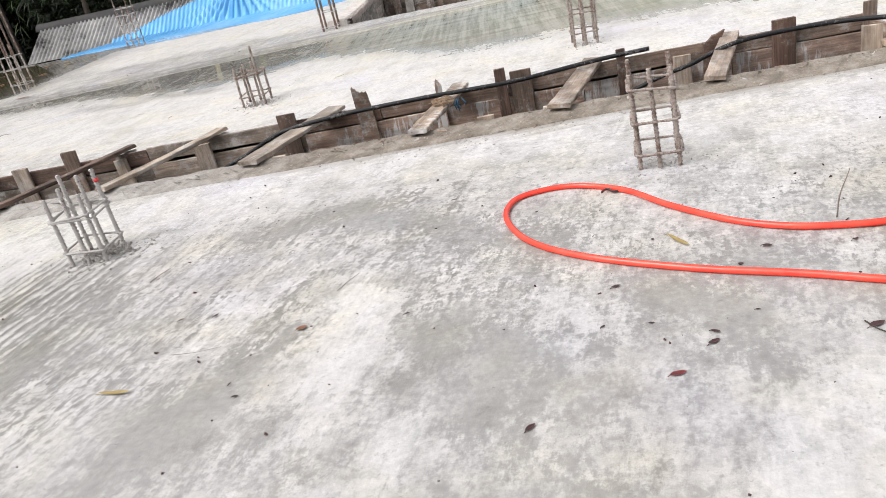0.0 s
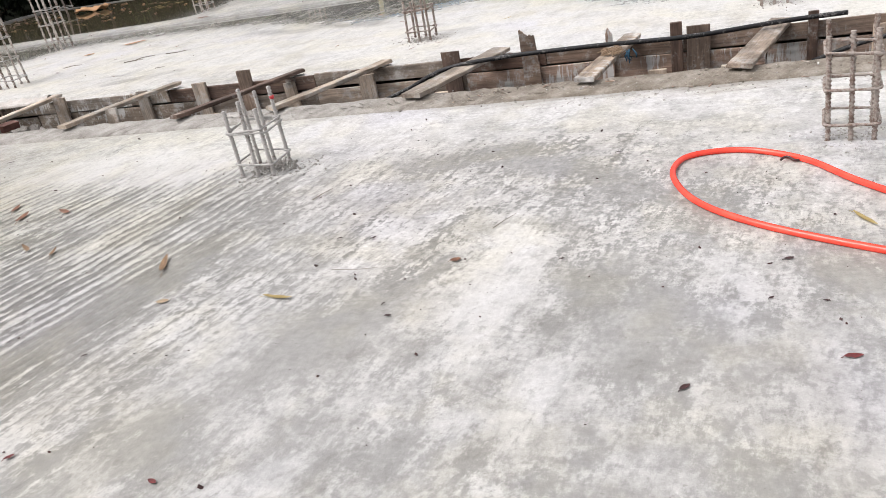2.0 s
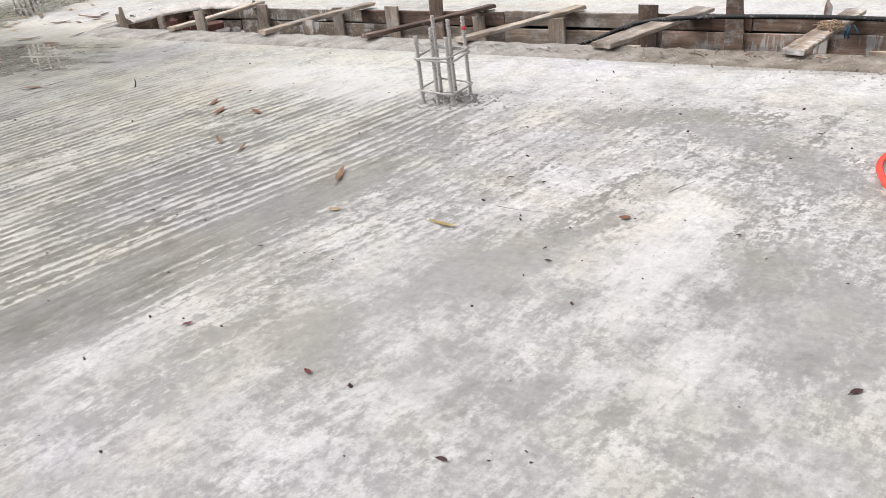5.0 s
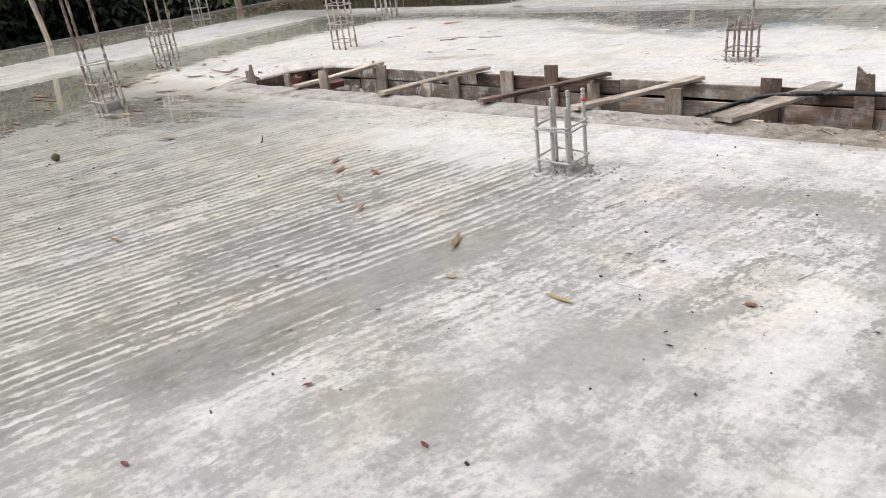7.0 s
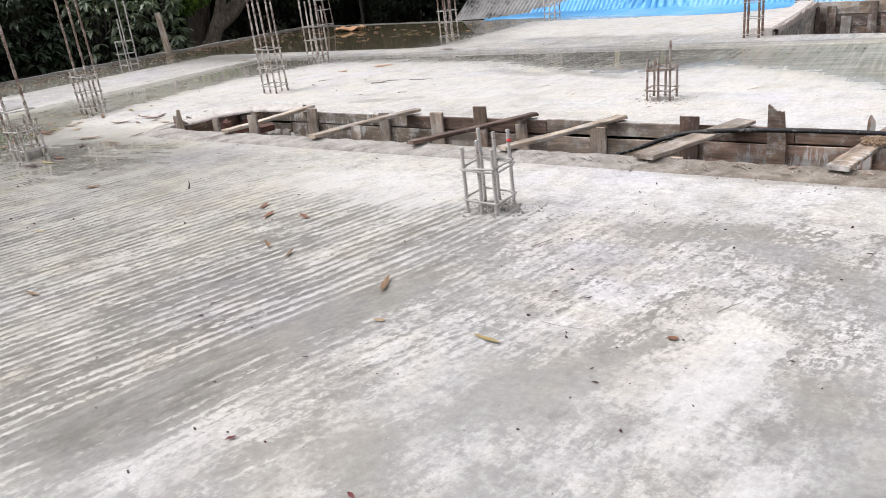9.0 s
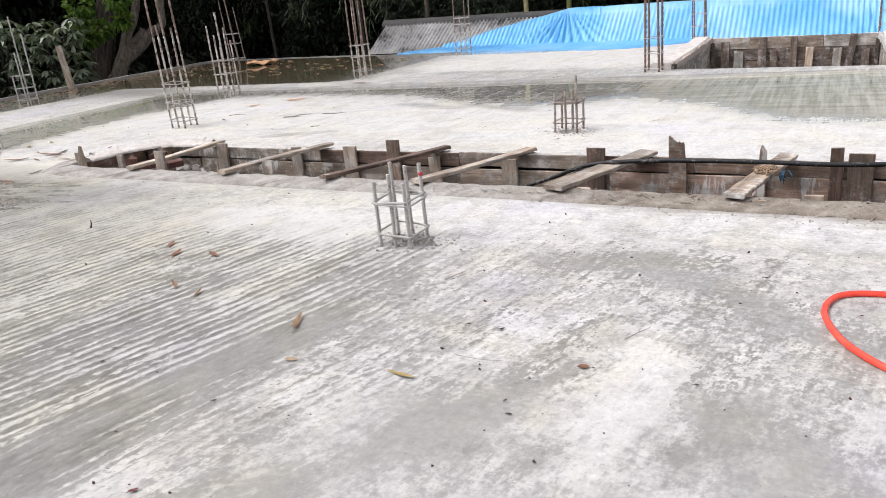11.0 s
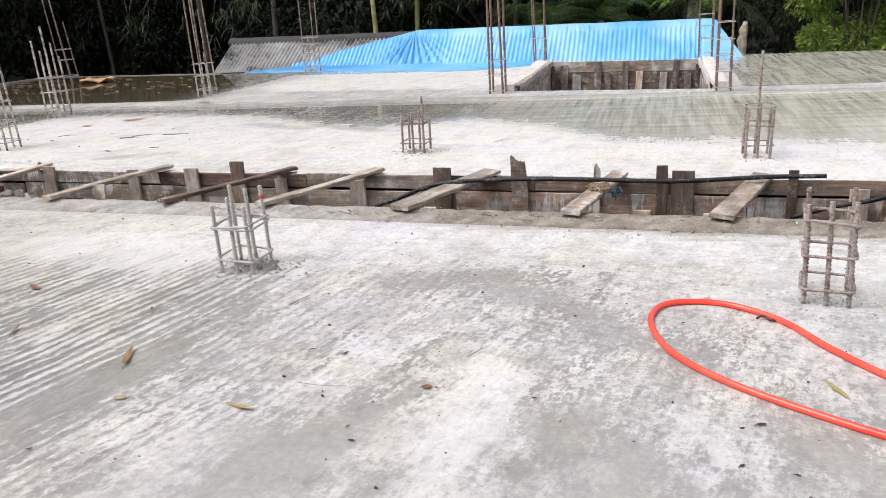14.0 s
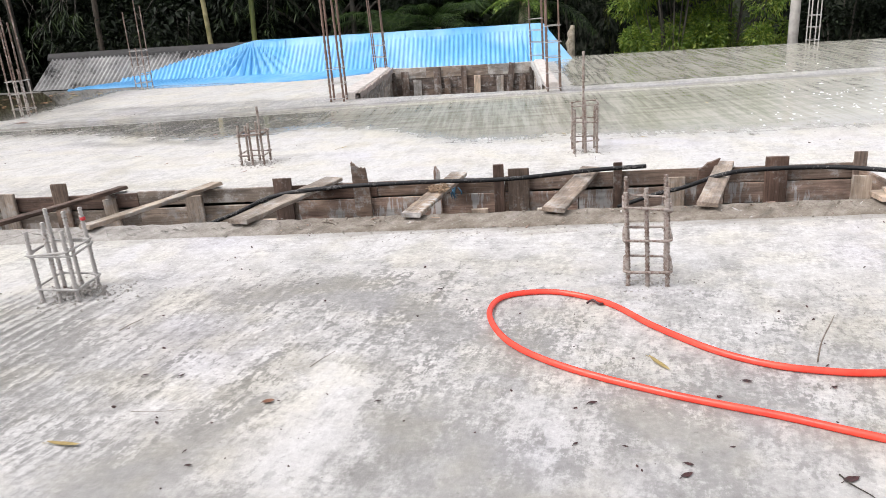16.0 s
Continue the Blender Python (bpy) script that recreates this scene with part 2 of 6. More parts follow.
    relief = c("ADD", c("MULTIPLY", c("ADD", c("MULTIPLY", ridge, 0.6), hairs), comb), c("ADD", c("MULTIPLY", c("ADD", fine, c("ADD", c("MULTIPLY", dash, level), c("MULTIPLY", crumb, 0.5))), 0.5), c("MULTIPLY", grain, 0.25)))
    relief = c("MULTIPLY", relief, c("SUBTRACT", 1.0, wet))
    relief = c("ADD", relief, c("MULTIPLY", c("MULTIPLY", k.noise(pos, 4, 2), wet), 0.02))
    k.bump(relief, 0.010, 0.5)
    # a film of rain water over the lower west side
    film = k.n("Attribute", attribute_name="film").outputs["Fac"]
    k.put(k.b.inputs["Coat Weight"], c("MULTIPLY", film, k.span(c("ADD", mid, c("MULTIPLY", fine, 0.4)), 0.5, 0.9, 1.0, 0.75)))
    k.b.inputs["Coat IOR"].default_value = 1.6
    k.b.inputs["Coat Roughness"].default_value = 0.025
    return k.end(col, rough)


def mortar_material(name, a, b, scale=9.0, bump=0.012):
    k = Nodes(name)
    pos = k.n("NewGeometry").outputs["Position"]
    n1, n2 = k.noise(pos, scale, 8, 0.7), k.noise(pos, scale * 9, 6, 0.7)
    v = k.math("ADD", k.math("MULTIPLY", n1, 0.7), k.math("MULTIPLY", n2, 0.3))
    k.bump(v, bump, 0.9)
    return k.end(k.ramp(v, [(0.32, a), (0.66, b)]), 0.8)


def pipe_material():
    """Black plastic with dried cement flecks."""
    k = Nodes("black_pipe")
    pos = k.n("NewGeometry").outputs["Position"]
    fleck = k.span(k.math("ADD", k.math("MULTIPLY", k.noise(pos, 55, 5, 0.7), 0.7), k.math("MULTIPLY", k.noise(pos, 5, 3), 0.4)), 0.60, 0.66)
    col = k.mix(k.math("MULTIPLY", fleck, 0.6), (0.008, 0.008, 0.009), (0.22, 0.21, 0.20))
    k.bump(k.noise(pos, 40, 4), 0.003)
    return k.end(col, 0.6)


def lip_material():
    """Sandy trowelled mortar with slanting tool scallops and brown dust."""
    k = Nodes("rim_mortar")
    pos = k.n("NewGeometry").outputs["Position"]
    turned = k.n("VectorRotate", rotation_type="Z_AXIS", Angle=radians(38))
    k.put(turned.inputs["Vector"], pos)
    tool = k.noise(k.scaled(turned.outputs[0], (9, 1.5, 1)), 1.4, 3, 0.5)
    lump, sand = k.noise(pos, 7, 8, 0.7), k.noise(pos, 70, 6, 0.75)
    v = k.math("ADD", k.math("MULTIPLY", lump, 0.55), k.math("ADD", k.math("MULTIPLY", sand, 0.3), k.math("MULTIPLY", tool, 0.2)))
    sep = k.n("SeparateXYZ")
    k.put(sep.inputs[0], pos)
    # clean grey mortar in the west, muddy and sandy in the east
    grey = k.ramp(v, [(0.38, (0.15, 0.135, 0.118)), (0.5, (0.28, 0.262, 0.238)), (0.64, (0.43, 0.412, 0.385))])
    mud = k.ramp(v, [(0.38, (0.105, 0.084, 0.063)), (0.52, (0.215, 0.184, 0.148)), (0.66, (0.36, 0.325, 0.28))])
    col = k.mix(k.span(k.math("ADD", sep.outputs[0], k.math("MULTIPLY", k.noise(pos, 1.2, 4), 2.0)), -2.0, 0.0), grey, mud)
    dark = k.span(tool, 0.38, 0.34)
    col = k.mix(k.math("MULTIPLY", dark, 0.5), col, (0.13, 0.112, 0.095))
    k.bump(k.math("ADD", v, k.math("MULTIPLY", tool, 0.8)), 0.024, 0.95)
    return k.end(col, 0.85)


def wood_material(name, dark, light, crust=0.3, crust_color=(0.42, 0.41, 0.39), drips=False):
    k = Nodes(name)
    tex = k.n("TexCoord").outputs["Object"]
    rnd = k.n("ObjectInfo").outputs["Random"]
    off = k.n("VectorMath", operation="ADD")
    k.put(off.inputs[0], tex)
    shift = k.n("CombineXYZ")
    k.put(shift.inputs[0], k.math("MULTIPLY", rnd, 37.0))
    k.put(off.inputs[1], shift.outputs[0])
    p = off.outputs[0]
    grain = k.noise(k.scaled(p, (1.2, 22, 22)), 3.2, 6, 0.65)
    blot = k.noise(p, 4.5, 5, 0.6)
    speck = k.noise(p, 26, 6, 0.7)
    v = k.math("ADD", k.math("MULTIPLY", grain, 0.65), k.math("MULTIPLY", blot, 0.45))
    col = k.ramp(v, [(0.36, dark), (0.72, light)])
    col = k.mix(0.65, col, k.mix(1.0, col, k.ramp(rnd, [(0.0, (0.55, 0.5, 0.46)), (0.35, (1.05, 0.92, 0.82)), (0.7, (0.95, 0.96, 0.96)), (1.0, (1.5, 1.32, 1.16))]), "MULTIPLY"))
    cm = k.span(k.math("ADD", k.math("MULTIPLY", blot, 0.6), k.math("MULTIPLY", speck, 0.5)), 0.72 - crust * 0.5, 0.86 - crust * 0.45)
    col = k.mix(k.math("MULTIPLY", cm, 0.85), col, crust_color)
    if drips:
        run = k.span(k.math("ADD", k.noise(k.scaled(p, (21, 2.6, 2.6)), 1.0, 6, 0.7), k.math("MULTIPLY", k.noise(p, 2.6, 3), 0.9)), 0.98, 1.06)
        col = k.mix(k.math("MULTIPLY", run, 0.85), col, (0.55, 0.54, 0.52))
    stain = k.span(k.noise(k.scaled(p, (1.2, 4, 4)), 2.0, 4), 0.40, 0.60, 0.62, 1.08)
    col = k.mix(1.0, col, k.n("CombineColor", Red=stain, Green=stain, Blue=stain).outputs[0], "MULTIPLY")
    k.bump(k.math("ADD", grain, k.math("MULTIPLY", speck, 0.6)), 0.005, 0.9)
    return k.end(col, 0.78)


def steel_material(name, rust=0.5, crust=0.5, lime=(0.45, 0.435, 0.415)):
    k = Nodes(name)
    pos = k.n("NewGeometry").outputs["Position"]
    a, b = k.noise(pos, 14, 6, 0.7), k.noise(pos, 70, 4, 0.7)
    col = k.ramp(a, [(0.3, (0.115, 0.078, 0.06)), (0.55, (0.19, 0.125, 0.098)), (0.75, (0.25, 0.13, 0.085))])
    cm = k.span(k.math("ADD", k.math("MULTIPLY", a, 0.55), k.math("MULTIPLY", b, 0.45)), 0.62 - crust * 0.32, 0.72 - crust * 0.28)
    col = k.mix(k.math("MULTIPLY", cm, 0.9), col, lime)
    k.bump(b, 0.004, 0.8)
    return k.end(col, 0.75, 0.0)


def plain(name, a, b, scale, rough, bump=0.0, detail=5.0, stretch=(1, 1, 1)):
    k = Nodes(name)
    pos = k.scaled(k.n("TexCoord").outputs["Object"], stretch)
    n1 = k.noise(pos, scale, detail, 0.6)
    if bump:
        k.bump(k.noise(pos, scale * 6, 4), bump)
    return k.end(k.ramp(n1, [(0.3, a), (0.7, b)]), rough)


def leaf_material(name, a, b, c, gloss=0.45, through=0.25):
    k = Nodes(name)
    isl = k.n("NewGeometry").outputs["Random Per Island"]
    pos = k.n("NewGeometry").outputs["Position"]
    v = k.math("ADD", k.math("MULTIPLY", isl, 0.7), k.math("MULTIPLY", k.noise(pos, 0.5, 3), 0.4))
    col = k.ramp(v, [(0.1, a), (0.6, b), (0.98, c)])
    k.end(col, gloss)
    k.b.inputs["Specular IOR Level"].default_value = 0.28
    tr = k.n("BsdfTranslucent")
    k.put(tr.inputs["Color"], k.mix(1.0, col, (1.15, 1.3, 0.6), "MULTIPLY"))
    mx = k.n("MixShader")
    mx.inputs[0].default_value = through
    k.put(mx.inputs[1], k.b.outputs[0])
    k.put(mx.inputs[2], tr.outputs[0])
    k.put(k.t.nodes["Material Output"].inputs["Surface"], mx.outputs[0])
    return k.m


def tarp_material():
    k = Nodes("blue_tarp")
    tex = k.n("TexCoord").outputs["Object"]
    n1, n2 = k.noise(tex, 0.8, 5, 0.6), k.noise(k.scaled(tex, (5, 1, 1)), 2.0, 5, 0.65)
    v = k.math("ADD", k.math("MULTIPLY", n1, 0.5), k.math("MULTIPLY", n2, 0.5))
    col = k.ramp(v, [(0.3, (0.05, 0.25, 0.52)), (0.5, (0.105, 0.365, 0.67)), (0.72, (0.25, 0.52, 0.79))])
    col = k.mix(k.span(k.noise(k.scaled(tex, (1, 0.6, 1)), 0.55, 4), 0.46, 0.66, 0.0, 0.6), col, (0.33, 0.55, 0.79))
    k.bump(n2, 0.01, 0.6)
    return k.end(col, 0.42)


M_SLAB = slab_material()
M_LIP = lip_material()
M_MOUND = mortar_material("crusted_mortar", (0.36, 0.34, 0.315), (0.70, 0.69, 0.66), 18, 0.03)
M_RUBBLE = mortar_material("mortar_crumbs", (0.20, 0.18, 0.16), (0.46, 0.44, 0.41), 30)
M_EDGE = mortar_material("pale_upstand_concrete", (0.38, 0.335, 0.30), (0.72, 0.68, 0.64), 7, 0.03)
M_PINK = mortar_material("pinkish_broken_mortar", (0.30, 0.22, 0.18), (0.66, 0.58, 0.53), 16, 0.03)
M_UNDER = mortar_material("rough_concrete", (0.20, 0.19, 0.18), (0.34, 0.33, 0.31), 3)
M_WOOD = wood_material("weathered_formwork_wood", (0.078, 0.055, 0.043), (0.31, 0.232, 0.18), 0.32)
M_WOOD_UMBER = wood_material("umber_board_wood", (0.07, 0.052, 0.043), (0.25, 0.20, 0.17), 0.36)
M_WOOD_TAN = wood_material("tan_formwork_wood", (0.15, 0.102, 0.080), (0.45, 0.335, 0.27), 0.36, (0.47, 0.445, 0.41), True)
M_WOOD_PALE = wood_material("pale_plank_wood", (0.32, 0.262, 0.205), (0.66, 0.575, 0.48), 0.40, (0.52, 0.495, 0.46))
M_WOOD_BROWN = wood_material("brown_plank_wood", (0.048, 0.031, 0.025), (0.215, 0.142, 0.108), 0.28, (0.36, 0.335, 0.305))
M_WOOD_CRUST = wood_material("mortar_splashed_wood", (0.12, 0.097, 0.078), (0.38, 0.322, 0.262), 0.36, (0.58, 0.565, 0.54), True)
M_WOOD_LIME = wood_material("limed_board_wood", (0.29, 0.26, 0.225), (0.52, 0.48, 0.43), 0.46, (0.58, 0.56, 0.53))
M_WOOD_GREY = wood_material("cement_coated_wood", (0.185, 0.15, 0.12), (0.49, 0.42, 0.352), 0.38, (0.47, 0.445, 0.415))
M_STEEL = steel_material("cement_crusted_rebar", 0.4, 0.86)
M_STEEL_MID = steel_material("part_crusted_rebar", 0.6, 0.62, (0.33, 0.295, 0.265))
M_STEEL_PALE = steel_material("limewashed_rebar", 0.7, 0.60, (0.60, 0.575, 0.535))
M_RUST = steel_material("rusty_rebar", 0.8, 0.12)
M_RUST_SPECK = steel_material("speckled_rusty_rebar", 0.8, 0.40, (0.47, 0.43, 0.39))
M_TIE = mortar_material("cement_splashed_stirrup", (0.27, 0.255, 0.24), (0.52, 0.51, 0.49), 25, 0.003)
M_HOSE = plain("orange_hose", (0.80, 0.05, 0.028), (0.90, 0.085, 0.05), 9, 0.24)
M_PIPE = pipe_material()
M_TARP = tarp_material()
M_RED = plain("red_tape", (0.5, 0.03, 0.04), (0.6, 0.05, 0.05), 8, 0.5)
M_BRICK = plain("red_brick", (0.075, 0.033, 0.026), (0.16, 0.075, 0.058), 12, 0.85, 0.003)
M_CLOTH = plain("blue_rag", (0.012, 0.04, 0.07), (0.035, 0.11, 0.17), 40, 0.9, 0.004)
M_STRAW = plain("dry_fibre", (0.19, 0.125, 0.075), (0.37, 0.265, 0.175), 20, 0.85)
M_CARD = plain("wet_cardboard", (0.36, 0.185, 0.09), (0.56, 0.33, 0.18), 5, 0.8)
M_BARK = plain("grey_bark", (0.06, 0.043, 0.03), (0.36, 0.285, 0.21), 7, 0.85, 0.05, 6, (3, 3, 0.6))
M_BARK_PALE = plain("pale_tan_bark", (0.10, 0.083, 0.064), (0.43, 0.36, 0.285), 8, 0.85, 0.06, 6, (2, 2, 0.8))
M_CULM_PALE = plain("yellow_bamboo_culm", (0.10, 0.11, 0.03), (0.50, 0.43, 0.24), 2.2, 0.4, 0.0, 4, (1, 1, 1.4))
M_BARK_MID = plain("brown_bark", (0.035, 0.029, 0.023), (0.13, 0.105, 0.08), 5, 0.85, 0.02, 6, (3, 3, 0.6))
M_BARK_DARK = plain("dark_bark", (0.03, 0.027, 0.022), (0.085, 0.075, 0.06), 5, 0.85, 0.02, 6, (3, 3, 0.6))
M_CULM = plain("bamboo_culm", (0.055, 0.08, 0.02), (0.15, 0.165, 0.05), 3, 0.4, 0.0, 4, (2, 2, 0.5))
M_EARTH = plain("forest_earth", (0.035, 0.028, 0.02), (0.085, 0.07, 0.05), 1.5, 0.9, 0.02)
M_BACK = plain("shaded_far_forest", (0.006, 0.009, 0.005), (0.028, 0.036, 0.018), 1.2, 0.9)
# near-black leaf colours carry the shade of the deep forest
M_LEAF_SHADED = leaf_material("shaded_foliage", (0.003, 0.006, 0.0025), (0.007, 0.0135, 0.0052), (0.022, 0.034, 0.014), 0.72, 0.08)
M_LEAF_BROAD = leaf_material("glossy_broad_foliage", (0.010, 0.020, 0.009), (0.030, 0.048, 0.026), (0.085, 0.11, 0.07), 0.30, 0.10)
# the grey sheen of the sky is put into these leaf colours
M_LEAF_SHEEN = leaf_material("sheen_tinted_foliage", (0.035, 0.052, 0.03), (0.12, 0.155, 0.10), (0.33, 0.37, 0.265), 0.28, 0.2)
M_LEAF_SPRAY = leaf_material("bamboo_spray_foliage", (0.008, 0.015, 0.006), (0.022, 0.038, 0.015), (0.09, 0.125, 0.05), 0.5, 0.2)
M_LEAF_FRESH = leaf_material("fresh_foliage", (0.04, 0.10, 0.016), (0.11, 0.235, 0.035), (0.24, 0.38, 0.07), 0.45, 0.3)
M_LEAF_MID = leaf_material("green_foliage", (0.016, 0.036, 0.009), (0.042, 0.082, 0.02), (0.11, 0.16, 0.045), 0.42, 0.15)
M_LEAF_BRIGHT = leaf_material("bright_foliage", (0.035, 0.07, 0.012), (0.15, 0.235, 0.045), (0.42, 0.46, 0.10), 0.45, 0.32)
M_LEAF_PALM = leaf_material("palm_foliage", (0.008, 0.018, 0.006), (0.022, 0.046, 0.012), (0.085, 0.13, 0.04))
M_LEAF_FROND = leaf_material("bright_palm_foliage", (0.03, 0.07, 0.012), (0.11, 0.20, 0.03), (0.30, 0.40, 0.09))
M_DRY_RED = plain("red_brown_leaf", (0.075, 0.034, 0.021), (0.27, 0.12, 0.062), 26, 0.55, 0.0, 5.0, (0.5, 2.5, 1))
M_DRY_DARK = plain("dark_wet_leaf", (0.022, 0.010, 0.010), (0.085, 0.028, 0.026), 40, 0.4)
M_DRY_WINE = plain("wine_red_leaf", (0.07, 0.012, 0.012), (0.20, 0.03, 0.028), 40, 0.45)
M_DRY_YELLOW = plain("yellow_dry_leaf", (0.22, 0.155, 0.05), (0.40, 0.31, 0.125), 30, 0.6)
M_DRY_TAN = plain("tan_dry_leaf", (0.085, 0.048, 0.024), (0.31, 0.19, 0.10), 26, 0.55, 0.0, 5.0, (0.5, 2.5, 1))
M_GLINT = plain("white_glint", (0.74, 0.74, 0.73), (0.86, 0.86, 0.85), 12, 0.6)
M_LITTER = plain("brown_leaf_litter", (0.045, 0.03, 0.019), (0.17, 0.11, 0.062), 9, 0.6)
M_DRY_PALE = plain("faded_leaf", (0.25, 0.18, 0.11), (0.42, 0.33, 0.23), 30, 0.7)
M_TWIG = plain("grey_twig", (0.13, 0.11, 0.09), (0.27, 0.235, 0.195), 20, 0.8)


def roof_material():
    k = Nodes("weathered_fibre_cement")
    tex = k.n("NewGeometry").outputs["Position"]
    a, b = k.noise(tex, 1.1, 6, 0.65), k.noise(tex, 12, 5, 0.7)
    v = k.math("ADD", k.math("MULTIPLY", a, 0.7), k.math("MULTIPLY", b, 0.3))
    col = k.ramp(v, [(0.37, (0.035, 0.035, 0.033)), (0.46, (0.25, 0.246, 0.238)), (0.66, (0.47, 0.465, 0.45))])
    return k.end(col, 0.75)


M_ROOF = roof_material()
M_RIDGE = plain("dark_ridge_cap", (0.012, 0.0115, 0.011), (0.04, 0.0385, 0.0365), 4, 0.75)
M_POST = plain("concrete_post", (0.30, 0.285, 0.26), (0.46, 0.44, 0.41), 6, 0.75, 0.006)
M_HOUSE = plain("house_plaster", (0.25, 0.24, 0.22), (0.36, 0.35, 0.32), 2, 0.85)

# ---- mesh helpers ----


class Shape:
    """Collects vertices and faces for one mesh."""

    def __init__(self):
        self.v, self.f, self.flat = [], [], False

    def add(self, verts, faces):
        base = len(self.v)
        self.v.extend(tuple(p) for p in verts)
        self.f.extend(tuple(base + i for i in f) for f in faces)
        return self

    def tube(self, pts, radius, sides=8, cap=True):
        pts = [Vector(p) for p in pts]
        radii = radius if isinstance(radius, (list, tuple, np.ndarray)) else [radius] * len(pts)
        rings, side = [], None
        for i, p in enumerate(pts):
            d = (pts[min(i + 1, len(pts) - 1)] - pts[max(i - 1, 0)]).normalized()
            if side is None:
                side = d.orthogonal().normalized()
            side = (side - d * side.dot(d)).normalized()
            up = d.cross(side)
            rings.append([p + (side * math.cos(a) + up * math.sin(a)) * radii[i] for a in (2 * math.pi * j / sides for j in range(sides))])
        faces = []
        for i in range(len(pts) - 1):
            for j in range(sides):
                k2 = (j + 1) % sides
                faces.append((i * sides + j, i * sides + k2, (i + 1) * sides + k2, (i + 1) * sides + j))
        if cap:
            faces.append(tuple(range(sides))[::-1])
            faces.append(tuple((len(pts) - 1) * sides + j for j in range(sides)))
        return self.add([p for r in rings for p in r], faces)

    def box(self, m, sx, sy, sz):
        c = [m @ Vector((x * sx / 2, y * sy / 2, z * sz / 2)) for x in (-1, 1) for y in (-1, 1) for z in (-1, 1)]
        return self.add(c, [(0, 1, 3, 2), (4, 6, 7, 5), (0, 4, 5, 1), (2, 3, 7, 6), (0, 2, 6, 4), (1, 5, 7, 3)])

    def mesh(self, name, material, smooth=True):
        me = bpy.data.meshes.new(name)
        me.from_pydata(self.v, [], self.f)
        me.materials.append(material)
        me.shade_smooth() if smooth and not self.flat else me.shade_flat()
        return me


def part(name, shape, material, parent, label="", smooth=True, at=None):
    ob = new(name, shape.mesh(name, material, smooth) if isinstance(shape, Shape) else shape)
    ob.parent = parent
    if at is not None:
        ob.matrix_basis = at
    return tagged(ob, label)


def holder(name, m, label, category, group="", kind=""):
    ob = new(name)
    ob.empty_display_size = 0.1
    ob.matrix_basis = m
    return tagged(ob, label, category, group, kind)


def single(name, shape, material, m, label, category, group="", kind="", smooth=True):
    ob = new(name, shape.mesh(name, material, smooth) if isinstance(shape, Shape) else shape)
    ob.matrix_basis = m
    return tagged(ob, label, category, group, kind)


def board(length, width, thick, rng, worn=0.004, broken=0.0, taper=0.0):
    """A sawn board along x with worn, chamfered edges; one end may be broken off."""
    s, n = Shape(), max(3, int(length / 0.12))
    s.flat = True
    c = min(thick, width) * 0.16
    w, h = width / 2, thick / 2
    sect = [(-w + c, -h), (w - c, -h), (w, -h + c), (w, h - c), (w - c, h), (-w + c, h), (-w, h - c), (-w, -h + c)]
    bow = rng.uniform(-1, 1) * 0.006 * length
    verts = []
    for i in range(n + 1):
        u = i / n
        for j, (a, b) in enumerate(sect):
            jit = rng.uniform(-worn, worn)
            x = -length / 2 + length * u
            if i == n and broken:
                x -= abs(math.sin(a * 61 + b * 23 + length * 9)) * broken
            k2 = 1 - taper * u
            verts.append((x + (rng.uniform(-worn, worn) if i in (0, n) else 0), a * k2 + jit * 0.6, b + jit * 0.35 + bow * math.sin(u * math.pi)))
    faces = [(i * 8 + j, i * 8 + (j + 1) % 8, (i + 1) * 8 + (j + 1) % 8, (i + 1) * 8 + j) for i in range(n) for j in range(8)]
    faces += [tuple(range(8))[::-1], tuple(n * 8 + j for j in range(8))]
    return s.add(verts, faces)


def rebar(pts, r, rng, ribs=0.022, crust=0.16):
    """A deformed bar through the points, ribbed, with uneven cement crust."""
    pts = [Vector(p) for p in pts]
    out = []
    for a, b in zip(pts, pts[1:]):
        n = max(2, int((b - a).length / ribs))
        out += [a.lerp(b, i / n) for i in range(n)]
    out.append(pts[-1])
    rad = [r * (1 + (0.17 if i % 2 else -0.13) + rng.uniform(-crust, crust) * 0.8) for i in range(len(out))]
    return Shape().tube(out, rad, 7)


def ribbed_bar(p0, p1, r, rng):
    """A short straight deformed bar with two-start helical ribs and cement lumps."""
    p0, p1 = Vector(p0), Vector(p1)
    d = p1 - p0
    a = d.orthogonal().normalized()
    b = d.normalized().cross(a)
    n, m = int(d.length / 0.0032), 10
    verts, seed = [], rng.uniform(0, 99)
    for i in range(n + 1):
        z = d.length * i / n
        for j in range(m):
            th = 2 * math.pi * j / m
            rib = max(0.0, math.sin(z * 2 * math.pi / 0.021 + 2 * th)) ** 0.6
            lump = max(0.0, noise.noise((z * 30, math.cos(th) * 0.8 + seed, math.sin(th) * 0.8)))
            q = r * (0.74 + 0.36 * rib + 0.30 * lump)
            verts.append(p0 + d * (i / n) + a * q * math.cos(th) + b * q * math.sin(th))
    faces = [(i * m + j, i * m + (j + 1) % m, (i + 1) * m + (j + 1) % m, (i + 1) * m + j) for i in range(n) for j in range(m)]
    return Shape().add(verts, faces + [tuple(n * m + j for j in range(m))])


